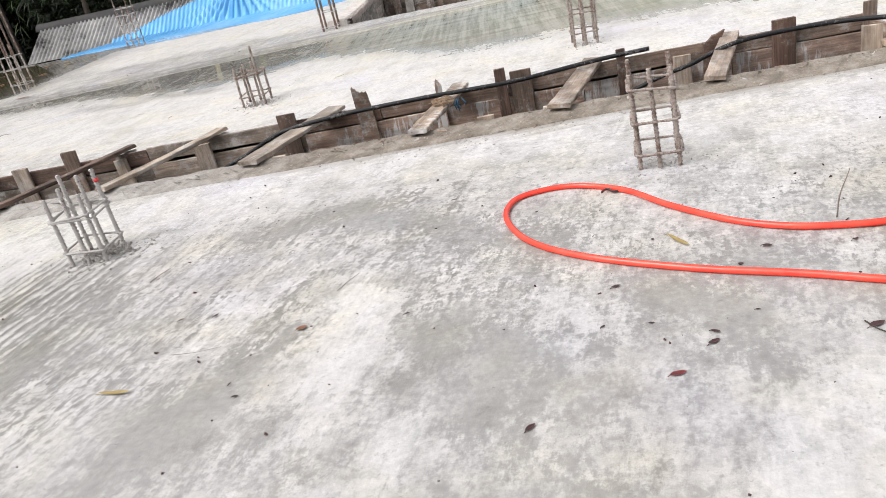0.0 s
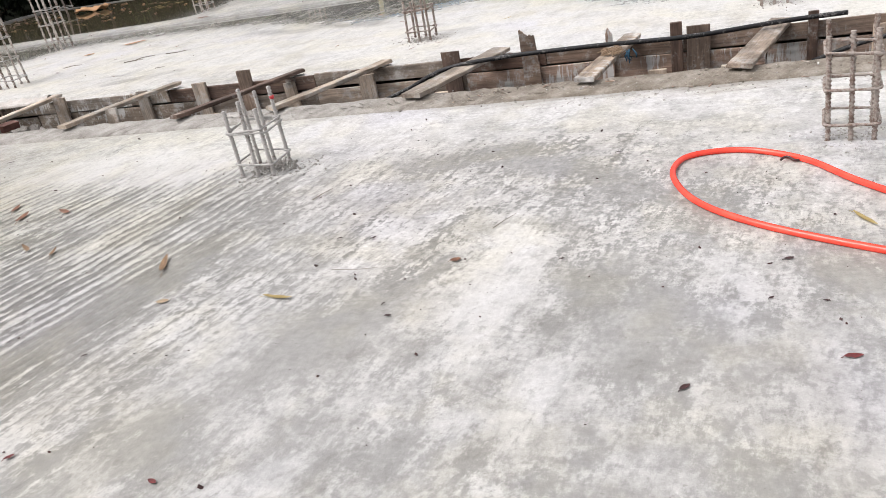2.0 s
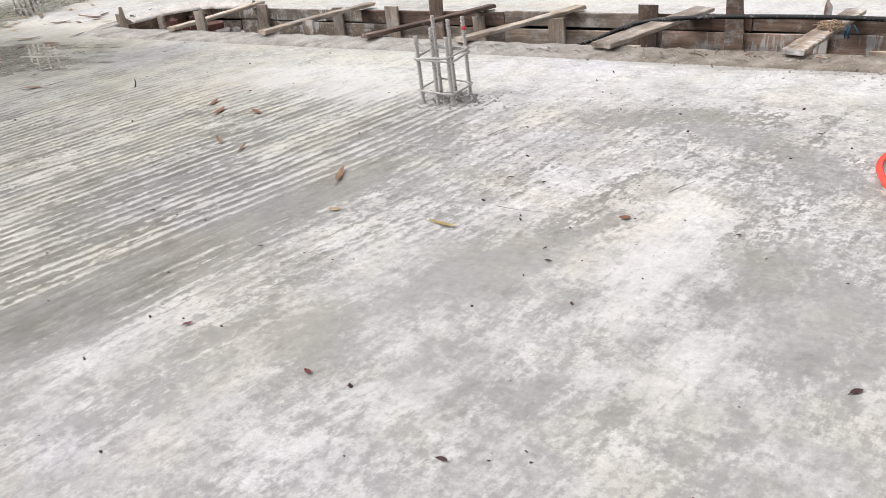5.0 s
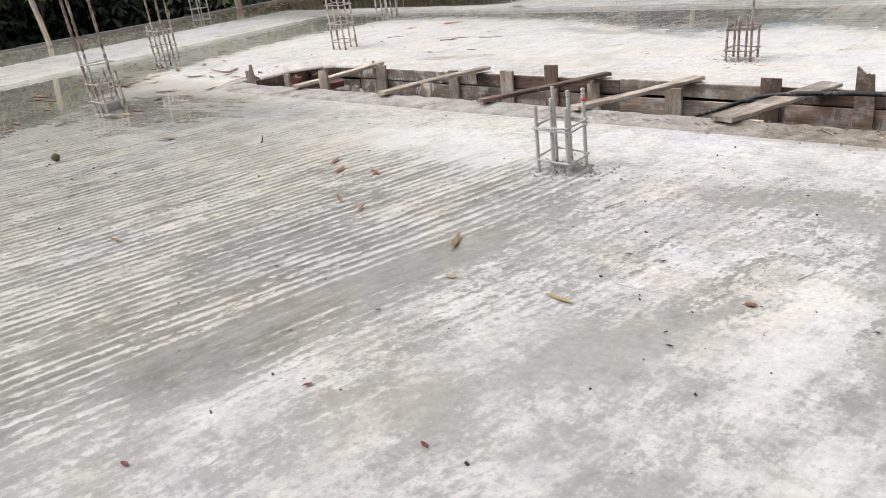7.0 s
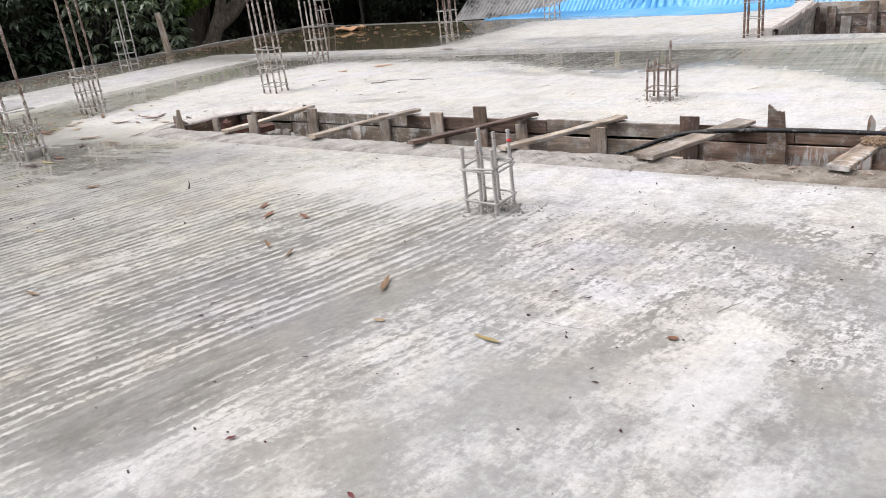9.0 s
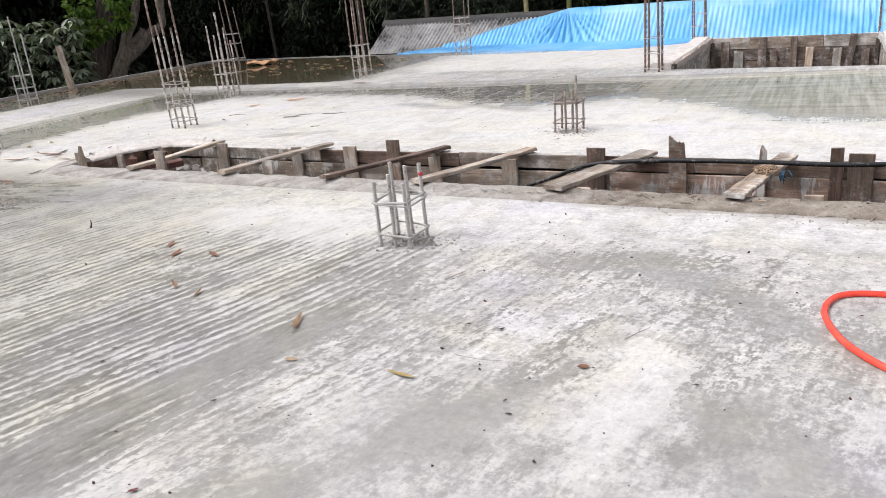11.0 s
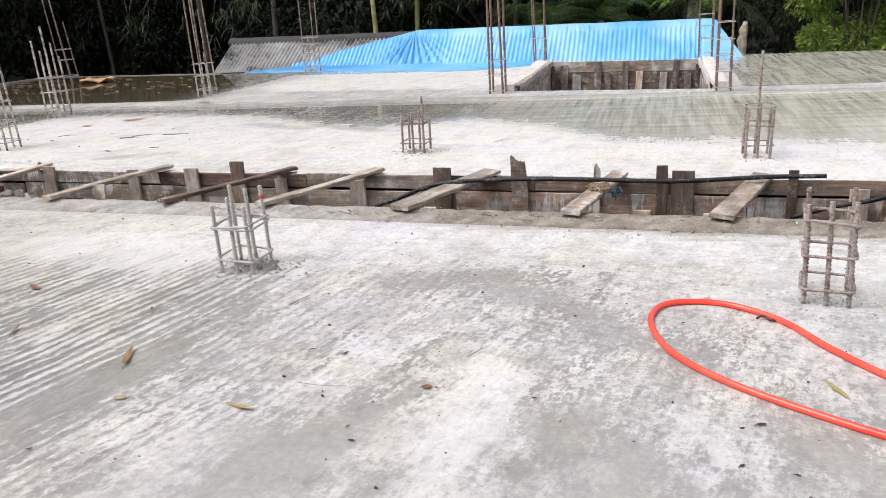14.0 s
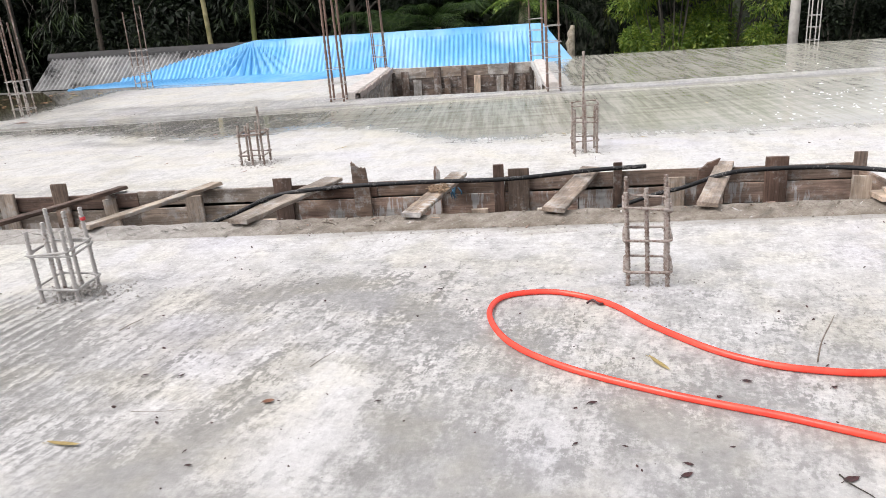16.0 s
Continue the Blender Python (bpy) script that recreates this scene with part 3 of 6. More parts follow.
def loop_tie(sx, sy, z, r, rng, tilt=0.0):
    """A closed rectangular stirrup with rounded corners and lapped hooks."""
    pts, c = [], 0.02
    for cx, cy, a0 in ((sx - c, sy - c, 0), (-sx + c, sy - c, 90), (-sx + c, -sy + c, 180), (sx - c, -sy + c, 270)):
        for k2 in range(3):
            a = radians(a0 + k2 * 45)
            x, y = cx + c * math.cos(a), cy + c * math.sin(a)
            pts.append((x + rng.uniform(-0.003, 0.003), y, z + tilt * x + rng.uniform(-0.004, 0.004)))
    pts.append(pts[0])
    pts.append((pts[1][0] - 0.03, pts[1][1] - 0.045, z + 0.01))
    pts2 = []
    for a, b in zip(pts, pts[1:]):
        a, b = Vector(a), Vector(b)
        n = max(1, int((b - a).length / 0.025))
        pts2 += [a.lerp(b, i / n) for i in range(n)]
    pts2.append(Vector(pts[-1]))
    return Shape().tube(pts2, [r * rng.uniform(0.8, 1.25) for q in pts2], 6)


TALLY = {"cage": 0}


def column_cage(x, y, sx, sy, heights, ties, r=0.011, label="", lean=(0, 0), steel=None, tie_r=0.0065, splice=0.0, group="column starter bars", z=0.0, turn=0.0, rusty_from=9.0, foot=False, tie=None):
    """Starter bars of a concrete column: corner and side bars with stirrups round them."""
    TALLY["cage"] += 1
    rng = random.Random(100 + TALLY["cage"])
    cage = holder("rebar_cage", pose(x, y, z, 0, 0, turn), label, "rebar cage", group)
    spots = [(-sx, -sy), (0, -sy), (sx, -sy), (sx, sy), (0, sy), (-sx, sy)][: len(heights)]
    if len(heights) == 4:
        spots = [(-sx, -sy), (sx, -sy), (sx, sy), (-sx, sy)]
    for (bx, by), h in zip(spots, heights):
        if not h:
            continue
        wob = rng.uniform(-0.012, 0.012)
        low = min(h, rusty_from)
        p = lambda q: (bx + lean[0] * q + wob * q, by + lean[1] * q + wob * 0.5 * q, q)
        part("bar", ribbed_bar(p(-0.05), p(low), r, rng) if h < 0.6 and y < 5 else rebar([p(-0.12), p(low * 0.5), p(low)], r, rng, 0.012 if h < 0.7 else 0.04), steel or M_STEEL, cage)
        if h > rusty_from:
            part("bar", rebar([p(low), p((low + h) / 2), p(h)], r, rng, 0.04, 0.14), M_RUST_SPECK, cage, "rusty upper bar with cement specks")
        if splice:
            q = lambda t2: (bx + r * 2 + lean[0] * t2 + wob * t2, by + r + lean[1] * t2, t2)
            part("bar", rebar([q(splice), q(h + 0.1)], r, rng, 0.06, 0.05), M_RUST, cage, "rusty lapped bar")
    for tz in ties:
        part("stirrup", loop_tie(sx + r * 1.6, sy + r * 1.6, tz, tie_r, rng, rng.uniform(-0.06, 0.06)), tie or M_TIE, cage, "cement-splashed stirrup" if tie is None else "rusty stirrup", at=pose(lean[0] * tz, lean[1] * tz, 0))
    if foot:
        s = Shape()
        s.box(pose(0, 0, 0.02), 0.14, 0.16, 0.1)
        part("mortar_kicker", s, M_RUBBLE, cage, "rough mortar kicker at the foot")
    return cage


# ---- the slab ----
X0, X1, Y0, Y1 = -14.6, 13.0, -7.0, 18.4
TR = (-7.5, 2.68, 5.42, 6.58)
OP = (-2.5, 0.45, 12.2, 16.2)


def back_edge(x):
    return float(np.interp(x, [-14.6, -6.2, -2.9, 0.9, 1.4, 13], [15.9, 16.0, 16.5, 16.75, 17.75, 18.4]))


def step_line(x):
    return 11.75 + 0.11 * x


def lines(spans):
    out = []
    for a, b, d in spans:
        out += list(np.linspace(a, b, max(2, int(round((b - a) / d)) + 1))[:-1])
    return np.array(out + [spans[-1][1]])


def soft(v, a, b):
    t = np.clip((v - a) / (b - a), 0, 1)
    return t * t * (3 - 2 * t)


def blob(x, y, cx, cy, rx, ry, turn):
    c, s = math.cos(radians(turn)), math.sin(radians(turn))
    u, w = (x - cx) * c + (y - cy) * s, -(x - cx) * s + (y - cy) * c
    return np.exp(-((u / rx) ** 2 + (w / ry) ** 2))


def stroke(x, y, x0, y0, x1, y1, r, amt=1.0):
    """1 along a segment, falling to one half at the distance r and to nothing at 2 r."""
    t = np.clip(((x - x0) * (x1 - x0) + (y - y0) * (y1 - y0)) / ((x1 - x0) ** 2 + (y1 - y0) ** 2 + 1e-9), 0, 1)
    return amt * np.clip(1 - 0.5 * np.hypot(x - x0 - t * (x1 - x0), y - y0 - t * (y1 - y0)) / r, 0, 1)


def slab_height(x, y):
    up = np.maximum(soft(y - step_line(x), -0.035, 0.035), soft(-10.9 - x, -0.05, 0.05))
    return 0.038 * up


def slab():
    xs = lines([(X0, -11.2, 0.2), (-11.2, -10.6, 0.05), (-10.6, -10.3, 0.1), (-10.3, TR[0], 0.13), (TR[0], -6.0, 0.1), (-6.0, OP[0], 0.05), (OP[0], OP[1], 0.05), (OP[1], TR[1], 0.06), (TR[1], X1, 0.2)])
    ys = lines([(Y0, 0.2, 0.2), (0.2, TR[2], 0.05), (TR[2], TR[3], 0.12), (TR[3], 10.4, 0.1), (10.4, OP[2], 0.045), (OP[2], 13.4, 0.05), (13.4, OP[3], 0.2), (OP[3], Y1, 0.15)])
    gx, gy = np.meshgrid(xs, ys)
    edge = np.array([back_edge(a) for a in xs])
    gy = np.where(gy > OP[3], OP[3] + (gy - OP[3]) * ((edge[None, :] - OP[3]) / (Y1 - OP[3])), gy)
    wave = np.array([noise.noise((a * 0.6, b * 0.6, 0.3)) for a, b in zip(gx.ravel(), gy.ravel())]).reshape(gx.shape)
    gz = slab_height(gx, gy) + wave * 0.004 * soft(gy, 6.6, 4.5)
    nx, ny = len(xs), len(ys)
    mid_x, mid_y = (xs[1:] + xs[:-1]) / 2, (ys[1:] + ys[:-1]) / 2
    faces = []
    for j in range(ny - 1):
        for i in range(nx - 1):
            cx, cy = mid_x[i], mid_y[j]
            if (TR[0] < cx < TR[1] and TR[2] < cy < TR[3]) or (OP[0] < cx < OP[1] and OP[2] < cy < OP[3]):
                continue
            a = j * nx + i
            faces.append((a, a + 1, a + nx + 1, a + nx))
    me = bpy.data.meshes.new("floor")
    me.from_pydata(np.stack([gx, gy, gz], -1).reshape(-1, 3).tolist(), [], faces)
    bm = bmesh.new()
    bm.from_mesh(me)
    rim = [e for e in bm.edges if e.is_boundary]
    low = bmesh.ops.extrude_edge_only(bm, edges=rim)["geom"]
    for v in low:
        if isinstance(v, bmesh.types.BMVert):
            v.co.z -= 0.095
    bmesh.ops.delete(bm, geom=[v for v in bm.verts if not v.link_faces], context="VERTS")
    bm.to_mesh(me)
    bm.free()
    co = np.empty(len(me.vertices) * 3)
    me.vertices.foreach_get("co", co)
    x, y = co.reshape(-1, 3)[:, 0], co.reshape(-1, 3)[:, 1]
    # standing water
    front = np.interp(x, [-10.3, -7, -6, -4.6, -3.7, -2.6, -1.6, -0.8, 0.05, 0.5, 1.3, 9], [10.2, 10.3, 10.1, 9.4, 9.0, 9.7, 9.2, 8.3, 8.2, 8.4, 8.2, 7.9])
    sl = step_line(x)
    wet = soft(y - front, -1.0, 1.2) * soft(sl - y, -0.03, 0.04) * soft(x, -10.97, -10.85)
    wet = np.maximum(wet, soft(x, -11.0, -10.85) * soft(np.interp(y, [2, 4, 5.5, 8, 10], [-7.6, -8.3, -9.3, -9.6, -9.2]) - x, -0.7, 0.7) * soft(y, 0.6, 2.4) * soft(11 - y, 0, 1))
    wet = np.maximum(wet, 0.62 * blob(x, y, -7.5, 4.3, 2.2, 1.3, 10))
    wet = np.maximum(wet, soft(-8.0 - x, -0.9, 0.6) * soft(y - sl, 0.45, 0.8))
    wet = np.maximum(wet, soft(x, 0.7, 1.05) * soft(y - sl, 0.25, 0.7))
    wet = np.maximum(wet, 0.9 * soft(y, 14.9, 15.7) * soft(-4.6 - x, -0.5, 1.2))
    wet = np.maximum(wet, soft(-12.6 - x, -0.3, 0.5))
    wet = wet * (1 - 0.9 * blob(x, y, 5.5, 12.75, 4.5, 0.2, 6))
    # paler, drier crust, and in the west tone raised for reflected sky
    pale = 0.43 - 0.06 * soft(3.4 - y, 0, 1) + (0.40 - 0.12 * soft(-1.5 - x, 0, 3)) * soft(y, 5.6, 6.6) * soft(10.5 - y, 0, 1.5) + 0.20 * soft(y, 4.1, 5.2) * soft(6 - y, 0, 0.5)
    light = ((-0.95, 3.12, 0.30, 0.10, 100, 0.26), (-0.98, 2.70, 0.45, 0.20, 95, 0.26), (-0.95, 2.15, 0.4, 0.25, 60, 0.12), (-2.75, 1.0, 0.5, 0.25, 60, 0.08), (-2.3, 1.95, 0.75, 0.16, 65, 0.1),
             (-4.0, 4.35, 0.75, 0.28, 10, 0.50), (-2.7, 4.6, 0.9, 0.35, 0, 0.2), (-0.05, 2.60, 0.25, 0.18, 0, 0.18), (0.75, 1.85, 0.5, 0.3, 0, 0.34), (0.9, 2.3, 0.35, 0.25, 0, 0.22), (1.1, 4.4, 1.0, 0.5, 0, 0.28), (-1.5, 3.05, 0.3, 0.12, 60, 0.14), (-0.9, 5.0, 1.6, 0.25, 0, 0.2), (-3.05, 3.3, 0.8, 0.18, 76, 0.16))
    grey = ((-2.62, 2.6, 0.95, 0.11, 80, -0.30), (-2.75, 1.5, 0.5, 0.13, 75, -0.2), (-1.9, 1.66, 0.22, 0.14, 40, -0.24), (-1.65, 2.2, 0.55, 0.13, 62, -0.22), (-0.65, 3.55, 0.30, 0.30, 0, -0.24), (-0.1, 3.55, 0.4, 0.3, 0, -0.2),
            (-1.1, 4.12, 0.45, 0.22, 20, -0.24), (0.5, 2.85, 0.4, 0.2, -20, -0.16), (-0.3, 2.35, 0.4, 0.2, 120, -0.18), (-2.0, 3.75, 0.8, 0.25, 10, -0.16), (-6.0, 3.0, 1.6, 0.8, 0, -0.06), (-0.58, 2.62, 0.1, 0.16, 0, -0.2), (0.0, 1.95, 0.4, 0.15, 90, -0.12))
    # the last term lifts the west tone in place of sky reflected there
    pale = pale + 0.075 + 0.06 * soft(y, 2.8, 3.8) * soft(6.4 - y, 0, 0.4) - (0.10 - 0.18 * soft(-3.5 - x, 0, 1.2)) * soft(-2.4 - x, -0.3, 0.6) * soft(4.4 - y, -0.2, 0.8) - 0.33 * soft(-10.9 - x, -0.1, 0.3) + 0.16 * soft(-5.2 - x, -0.6, 1.4) * soft(6.9 - y, -0.3, 0.8)
    for cx, cy, rx, ry, turn, amt in light + grey:
        pale = pale + amt * (0.75 if amt > 0 else 0.95 if ry < 0.135 else 0.6) * blob(x, y, cx, cy, rx, ry, turn)
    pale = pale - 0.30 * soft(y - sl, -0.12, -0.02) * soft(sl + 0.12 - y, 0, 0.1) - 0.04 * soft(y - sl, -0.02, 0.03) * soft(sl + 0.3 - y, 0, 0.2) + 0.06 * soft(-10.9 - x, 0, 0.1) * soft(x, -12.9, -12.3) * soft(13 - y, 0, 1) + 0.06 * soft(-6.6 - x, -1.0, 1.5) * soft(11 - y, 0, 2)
    pale = pale + 0.3 * soft(y, 12.4, 13) * soft(x, -8, -6.5) * soft(-2.4 - x, -0.2, 0.2)
    broom = 0.98 * soft(-2.55 - x, -0.35, 0.5) * soft(4.5 - y, -0.1, 0.9) + 0.30 * soft(-0.9 - x, -0.5, 0.9) * soft(4.9 - y, 0, 0.9) + 0.05 + 0.2 * soft(y, 7.5, 9)
    # where the pools take their tint, reflected forest tone included
    pool_tint = np.maximum(wet * soft(x, -5, -1) * soft(y, 7.8, 9.2) * 0.9, wet * soft(-7.5 - x, -1, 1.5) * (0.55 + 0.45 * soft(y, 9, 12)))
    skin, soak = np.zeros_like(x), np.zeros_like(x)
    for q in ((-0.97, 3.12, -0.88, 2.95, 0.13), (-0.9, 2.95, -0.97, 2.45, 0.14), (-0.97, 2.45, -1.03, 2.15, 0.13, 0.75), (-0.7, 2.12, -0.78, 1.8, 0.12, 0.7), (0.6, 1.85, 1.1, 2.0, 0.22), (0.5, 1.68, 0.95, 1.35, 0.24),
              (-0.12, 2.85, -0.02, 2.6, 0.09, 0.8), (-0.12, 2.5, -0.1, 2.45, 0.10, 0.85), (-4.4, 4.35, -3.3, 4.2, 0.26), (-4.1, 4.6, -3.7, 4.65, 0.22, 0.9), (-1.5, 1.5, -1.4, 1.62, 0.12, 0.85), (-0.9, 1.85, -1.0, 1.5, 0.12, 0.65)):
        skin = np.maximum(skin, stroke(x, y, *q))
    for q in ((-3.14, 1.17, -2.95, 1.75, 0.12, 0.75), (-2.95, 1.75, -2.72, 2.45, 0.14), (-2.72, 2.45, -2.5, 2.98, 0.14), (-2.5, 2.98, -2.36, 3.3, 0.10, 0.5), (-1.62, 2.15, -1.38, 2.5, 0.13), (-1.38, 2.5, -1.22, 2.9, 0.08, 0.8),
              (-1.1, 4.05, -0.6, 3.75, 0.22, 0.7), (-0.5, 3.6, -0.3, 3.4, 0.2, 0.6), (0.25, 2.7, 0.5, 2.5, 0.12, 0.85), (-0.7, 2.66, -0.6, 2.55, 0.11, 0.75), (-0.45, 2.22, -0.32, 2.55, 0.13, 0.85), (-1.7, 4.0, -1.1, 4.3, 0.2, 0.7),
              (-6.2, 7.2, -5.5, 7.5, 0.11, 0.95), (-6.8, 7.5, -6.0, 7.65, 0.08, 0.75), (-7.0, 8.5, -5.9, 8.85, 0.1, 0.7), (-5.5, 9.4, -4.6, 9.05, 0.2, 0.8), (-4.5, 9.3, -3.6, 8.9, 0.2, 0.75)):
        soak = np.maximum(soak, stroke(x, y, *q))
    trowel = soft(x + 3.73 - 0.675 * y, -0.15, 0.35) * soft(2.7 - y, -0.4, 0.4)
    broom = broom * (1 - 0.7 * trowel)
    film = soft(-4.6 - x, -0.8, 1.4) * soft(5.6 - y, 0, 0.8) * soft(y, 0.4, 1.6) * soft(x, -10.9, -10.5)
    for name, data in (("wet", wet), ("pale", pale), ("broom", broom), ("pool_tint", pool_tint), ("film", film), ("trowel", trowel), ("skin", skin), ("soak", soak)):
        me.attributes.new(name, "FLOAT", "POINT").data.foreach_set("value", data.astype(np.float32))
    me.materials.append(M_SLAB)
    me.shade_smooth()
    ob = new("floor", me)
    return tagged(ob, "broom-finished grey concrete roof slab with wet patches and puddles", "floor", kind="structure")


slab()


def under():
    """Unseen walls added to keep light out of the storey below, the ground round the building and the forest floor."""
    for i, (cx, cy, sx, sy) in enumerate((((X0 + X1) / 2, 11.2, X1 - X0 - 0.6, 0.25), (X0 + 0.2, 4.2, 0.25, 22), (X1 - 0.2, 4.2, 0.25, 22), ((X0 + X1) / 2, Y0 + 0.2, X1 - X0 - 0.6, 0.25))):
        single("wall_" + ("north", "west", "east", "south")[i], Shape().box(pose(cx, cy, -1.6), sx, sy, 3.0), M_UNDER, pose(0, 0, 0), "added unseen wall keeping light out of the storey below", "wall", kind="structure", smooth=False)
    g = Shape().add([(-300, -300, -3.02), (300, -300, -3.02), (300, 300, -3.02), (-300, 300, -3.02)], [(0, 1, 2, 3)])
    single("ground", g, M_EARTH, pose(0, 0, 0), "dark leaf-littered earth round the building", "ground", kind="structure")
    # slab edge kerb along the west side
    s = Shape()
    for j in range(44):
        y = -6.9 + j * 0.515
        s.box(pose(X0 + 0.06, y + 0.26, 0.042 + 0.004 * math.sin(j * 1.7)), 0.09, 0.52, 0.055)
    for j in range(9):
        s.box(pose(-14.55 + 0.52 * j + 0.26, 15.86 + 0.006 * j, 0.038 + 0.003 * math.sin(j * 2.3)), 0.52, 0.06, 0.03)
    single("kerb", s, M_UNDER, pose(0, 0, 0), "low grey concrete kerb along the slab edge", "kerb", kind="structure", smooth=False)


under()


def rim(points, width, height, seed, name, label, material, step=0.06, crumble=0.5):
    """A rough ridge of trowelled mortar along a line of points."""
    rng = random.Random(seed)
    pts = []
    for a, b in zip(points, points[1:]):
        a, b = Vector(a), Vector(b)
        n = max(1, int((b - a).length / step))
        pts += [a.lerp(b, i / n) for i in range(n)]
    pts.append(Vector(points[-1]))
    prof = [(-0.5, -0.2), (-0.475, 0.24), (-0.36, 0.45), (-0.16, 0.58), (0.06, 0.70), (0.26, 0.86), (0.42, 1.0), (0.485, 0.8), (0.5, -0.25)]
    verts, n = [], len(prof)
    for i, p in enumerate(pts):
        d = (pts[min(i + 1, len(pts) - 1)] - pts[max(i - 1, 0)]).normalized()
        side = Vector((-d.y, d.x, 0))
        k2 = 1 + crumble * 0.35 * noise.noise((i * 0.23, seed, 0))
        for a, b in prof:
            jag = (noise.noise((i * 0.55, a * 4, seed)) + 0.6 * noise.noise((i * 1.7, a * 9, seed + 5))) * crumble
            verts.append(p + side * (a * width * k2 + jag * 0.02) + Vector((0, 0, b * height * (0.85 + 0.55 * jag) + (0.006 * jag if b > 0 else 0))))
    faces = [(i * n + j, i * n + j + 1, (i + 1) * n + j + 1, (i + 1) * n + j) for i in range(len(pts) - 1) for j in range(n - 1)]
    s = Shape().add(verts, faces)
    return single(name, s, material, pose(0, 0, 0), label, "mortar rim", kind="structure")


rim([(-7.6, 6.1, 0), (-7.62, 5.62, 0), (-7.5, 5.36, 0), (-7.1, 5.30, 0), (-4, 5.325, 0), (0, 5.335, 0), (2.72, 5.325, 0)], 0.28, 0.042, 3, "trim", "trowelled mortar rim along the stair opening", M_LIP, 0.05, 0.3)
rim([(-7.6, 5.95, 0), (-7.5, 6.45, 0), (-7.25, 6.68, 0), (-6.6, 6.69, 0)], 0.24, 0.05, 8, "trim", "crusted white mortar at the opening's corner", M_MOUND, 0.025, 0.8)

rim([(-7.36, 5.66, 0.03), (-7.3, 6.1, 0.03), (-7.1, 6.45, 0.03), (-6.5, 6.6, 0.02)], 0.12, 0.05, 9, "trim", "broken pale mortar crust round the opening's end", M_EDGE, 0.02, 0.8)
rim([(-6.6, 6.605, 0), (-3, 6.60, 0), (0, 6.61, 0), (2.7, 6.60, 0)], 0.07, 0.014, 17, "trim", "thin ragged cement edge on the formwork", M_MOUND, 0.03, 1.3)

# folds that the trowel dragged up on the rim
s, rng = Shape(), random.Random(61)
for i in range(38):
    x, y = rng.uniform(-4.2, -0.9), rng.uniform(5.25, 5.38)
    a, ln = radians(rng.uniform(-65, -20)), rng.uniform(0.05, 0.12)
    bend, pts = rng.uniform(-0.5, 0.9), []
    for j in range(6):
        u = j / 5 - 0.5
        pts.append((x + ln * (u * math.cos(a) - bend * u * u * math.sin(a)), y + ln * (u * math.sin(a) + bend * u * u * math.cos(a)), 0.022 + 0.008 * (1 - 4 * u * u) + 0.16 * (y - 5.3)))
    s.tube(pts, [0.0015, 0.0035, 0.005, 0.005, 0.0035, 0.001], 6)
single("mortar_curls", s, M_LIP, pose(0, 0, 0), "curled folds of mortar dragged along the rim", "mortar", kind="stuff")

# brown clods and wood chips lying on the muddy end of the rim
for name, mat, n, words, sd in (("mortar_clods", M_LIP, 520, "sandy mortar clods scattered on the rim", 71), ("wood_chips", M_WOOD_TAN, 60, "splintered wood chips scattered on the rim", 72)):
    s, rng = Shape(), random.Random(sd)
    for i in range(n):
        x, y = -2.2 + 4.8 * rng.random() ** 0.8, rng.uniform(5.17, 5.44)
        r = (0.003 + 0.007 * rng.random() ** 3) if mat is M_LIP else rng.uniform(0.004, 0.008)
        lng = r * rng.uniform(1.4, 2.6) if mat is M_LIP else rng.uniform(0.02, 0.07)
        m = pose(x, y, 0.006 + 0.13 * max(0.0, y - 5.2) + r * 0.3, rng.uniform(-25, 25), rng.uniform(-15, 15), rng.uniform(0, 180))
        if mat is M_LIP:
            ring = [m @ Vector((lng * math.cos(a) * rng.uniform(0.6, 1), r * 1.3 * math.sin(a) * rng.uniform(0.6, 1), 0)) for a in (0, 1.05, 2.1, 3.14, 4.2, 5.24)]
            s.add(ring + [m @ Vector((0, 0, r)), m @ Vector((0, 0, -r))], [(j, (j + 1) % 6, 6) for j in range(6)] + [((j + 1) % 6, j, 7) for j in range(6)])
        else:
            s.box(m, lng, r * 1.5, r * 0.6)
    single(name, s, mat, pose(0, 0, 0), words, "debris", kind="stuff", smooth=False)

# ---- formwork in the long opening ----


def course(form, x0, x1, y, ztop, zlow, material, seed, cut):
    rng = random.Random(seed)
    x = x0
    while x < x1 - 0.05:
        ln = min(rng.uniform(*cut), x1 - x)
        if x1 - x - ln < 0.3:
            ln = x1 - x
        m = material if isinstance(material, list) else [material]
        part("plank", board(ln - 0.006, zlow, 0.024, rng, 0.003), rng.choice(m), form, at=pose(x + ln / 2, y + rng.uniform(-0.006, 0.006), ztop - zlow / 2 + rng.uniform(-0.010, 0.008), 90 + rng.uniform(-4, 4), rng.uniform(-0.6, 0.6), rng.uniform(-0.4, 0.4)))
        x += ln


form = holder("formwork", pose(0, 0, 0), "weathered plank formwork lining the long slab opening", "formwork")
course(form, -7.45, -5.0, 6.553, 0.012, 0.115, M_WOOD_CRUST, 1, (0.8, 1.3))
course(form, -5.0, -1.3, 6.553, 0.02, 0.125, [M_WOOD, M_WOOD_BROWN, M_WOOD_GREY, M_WOOD_UMBER], 2, (1.0, 1.6))
course(form, -1.3, 2.66, 6.553, 0.03, 0.125, [M_WOOD_BROWN, M_WOOD_BROWN, M_WOOD_BROWN, M_WOOD], 3, (0.9, 1.7))
course(form, -7.45, -4.7, 6.545, -0.12, 0.16, M_WOOD_CRUST, 4, (0.7, 1.2))
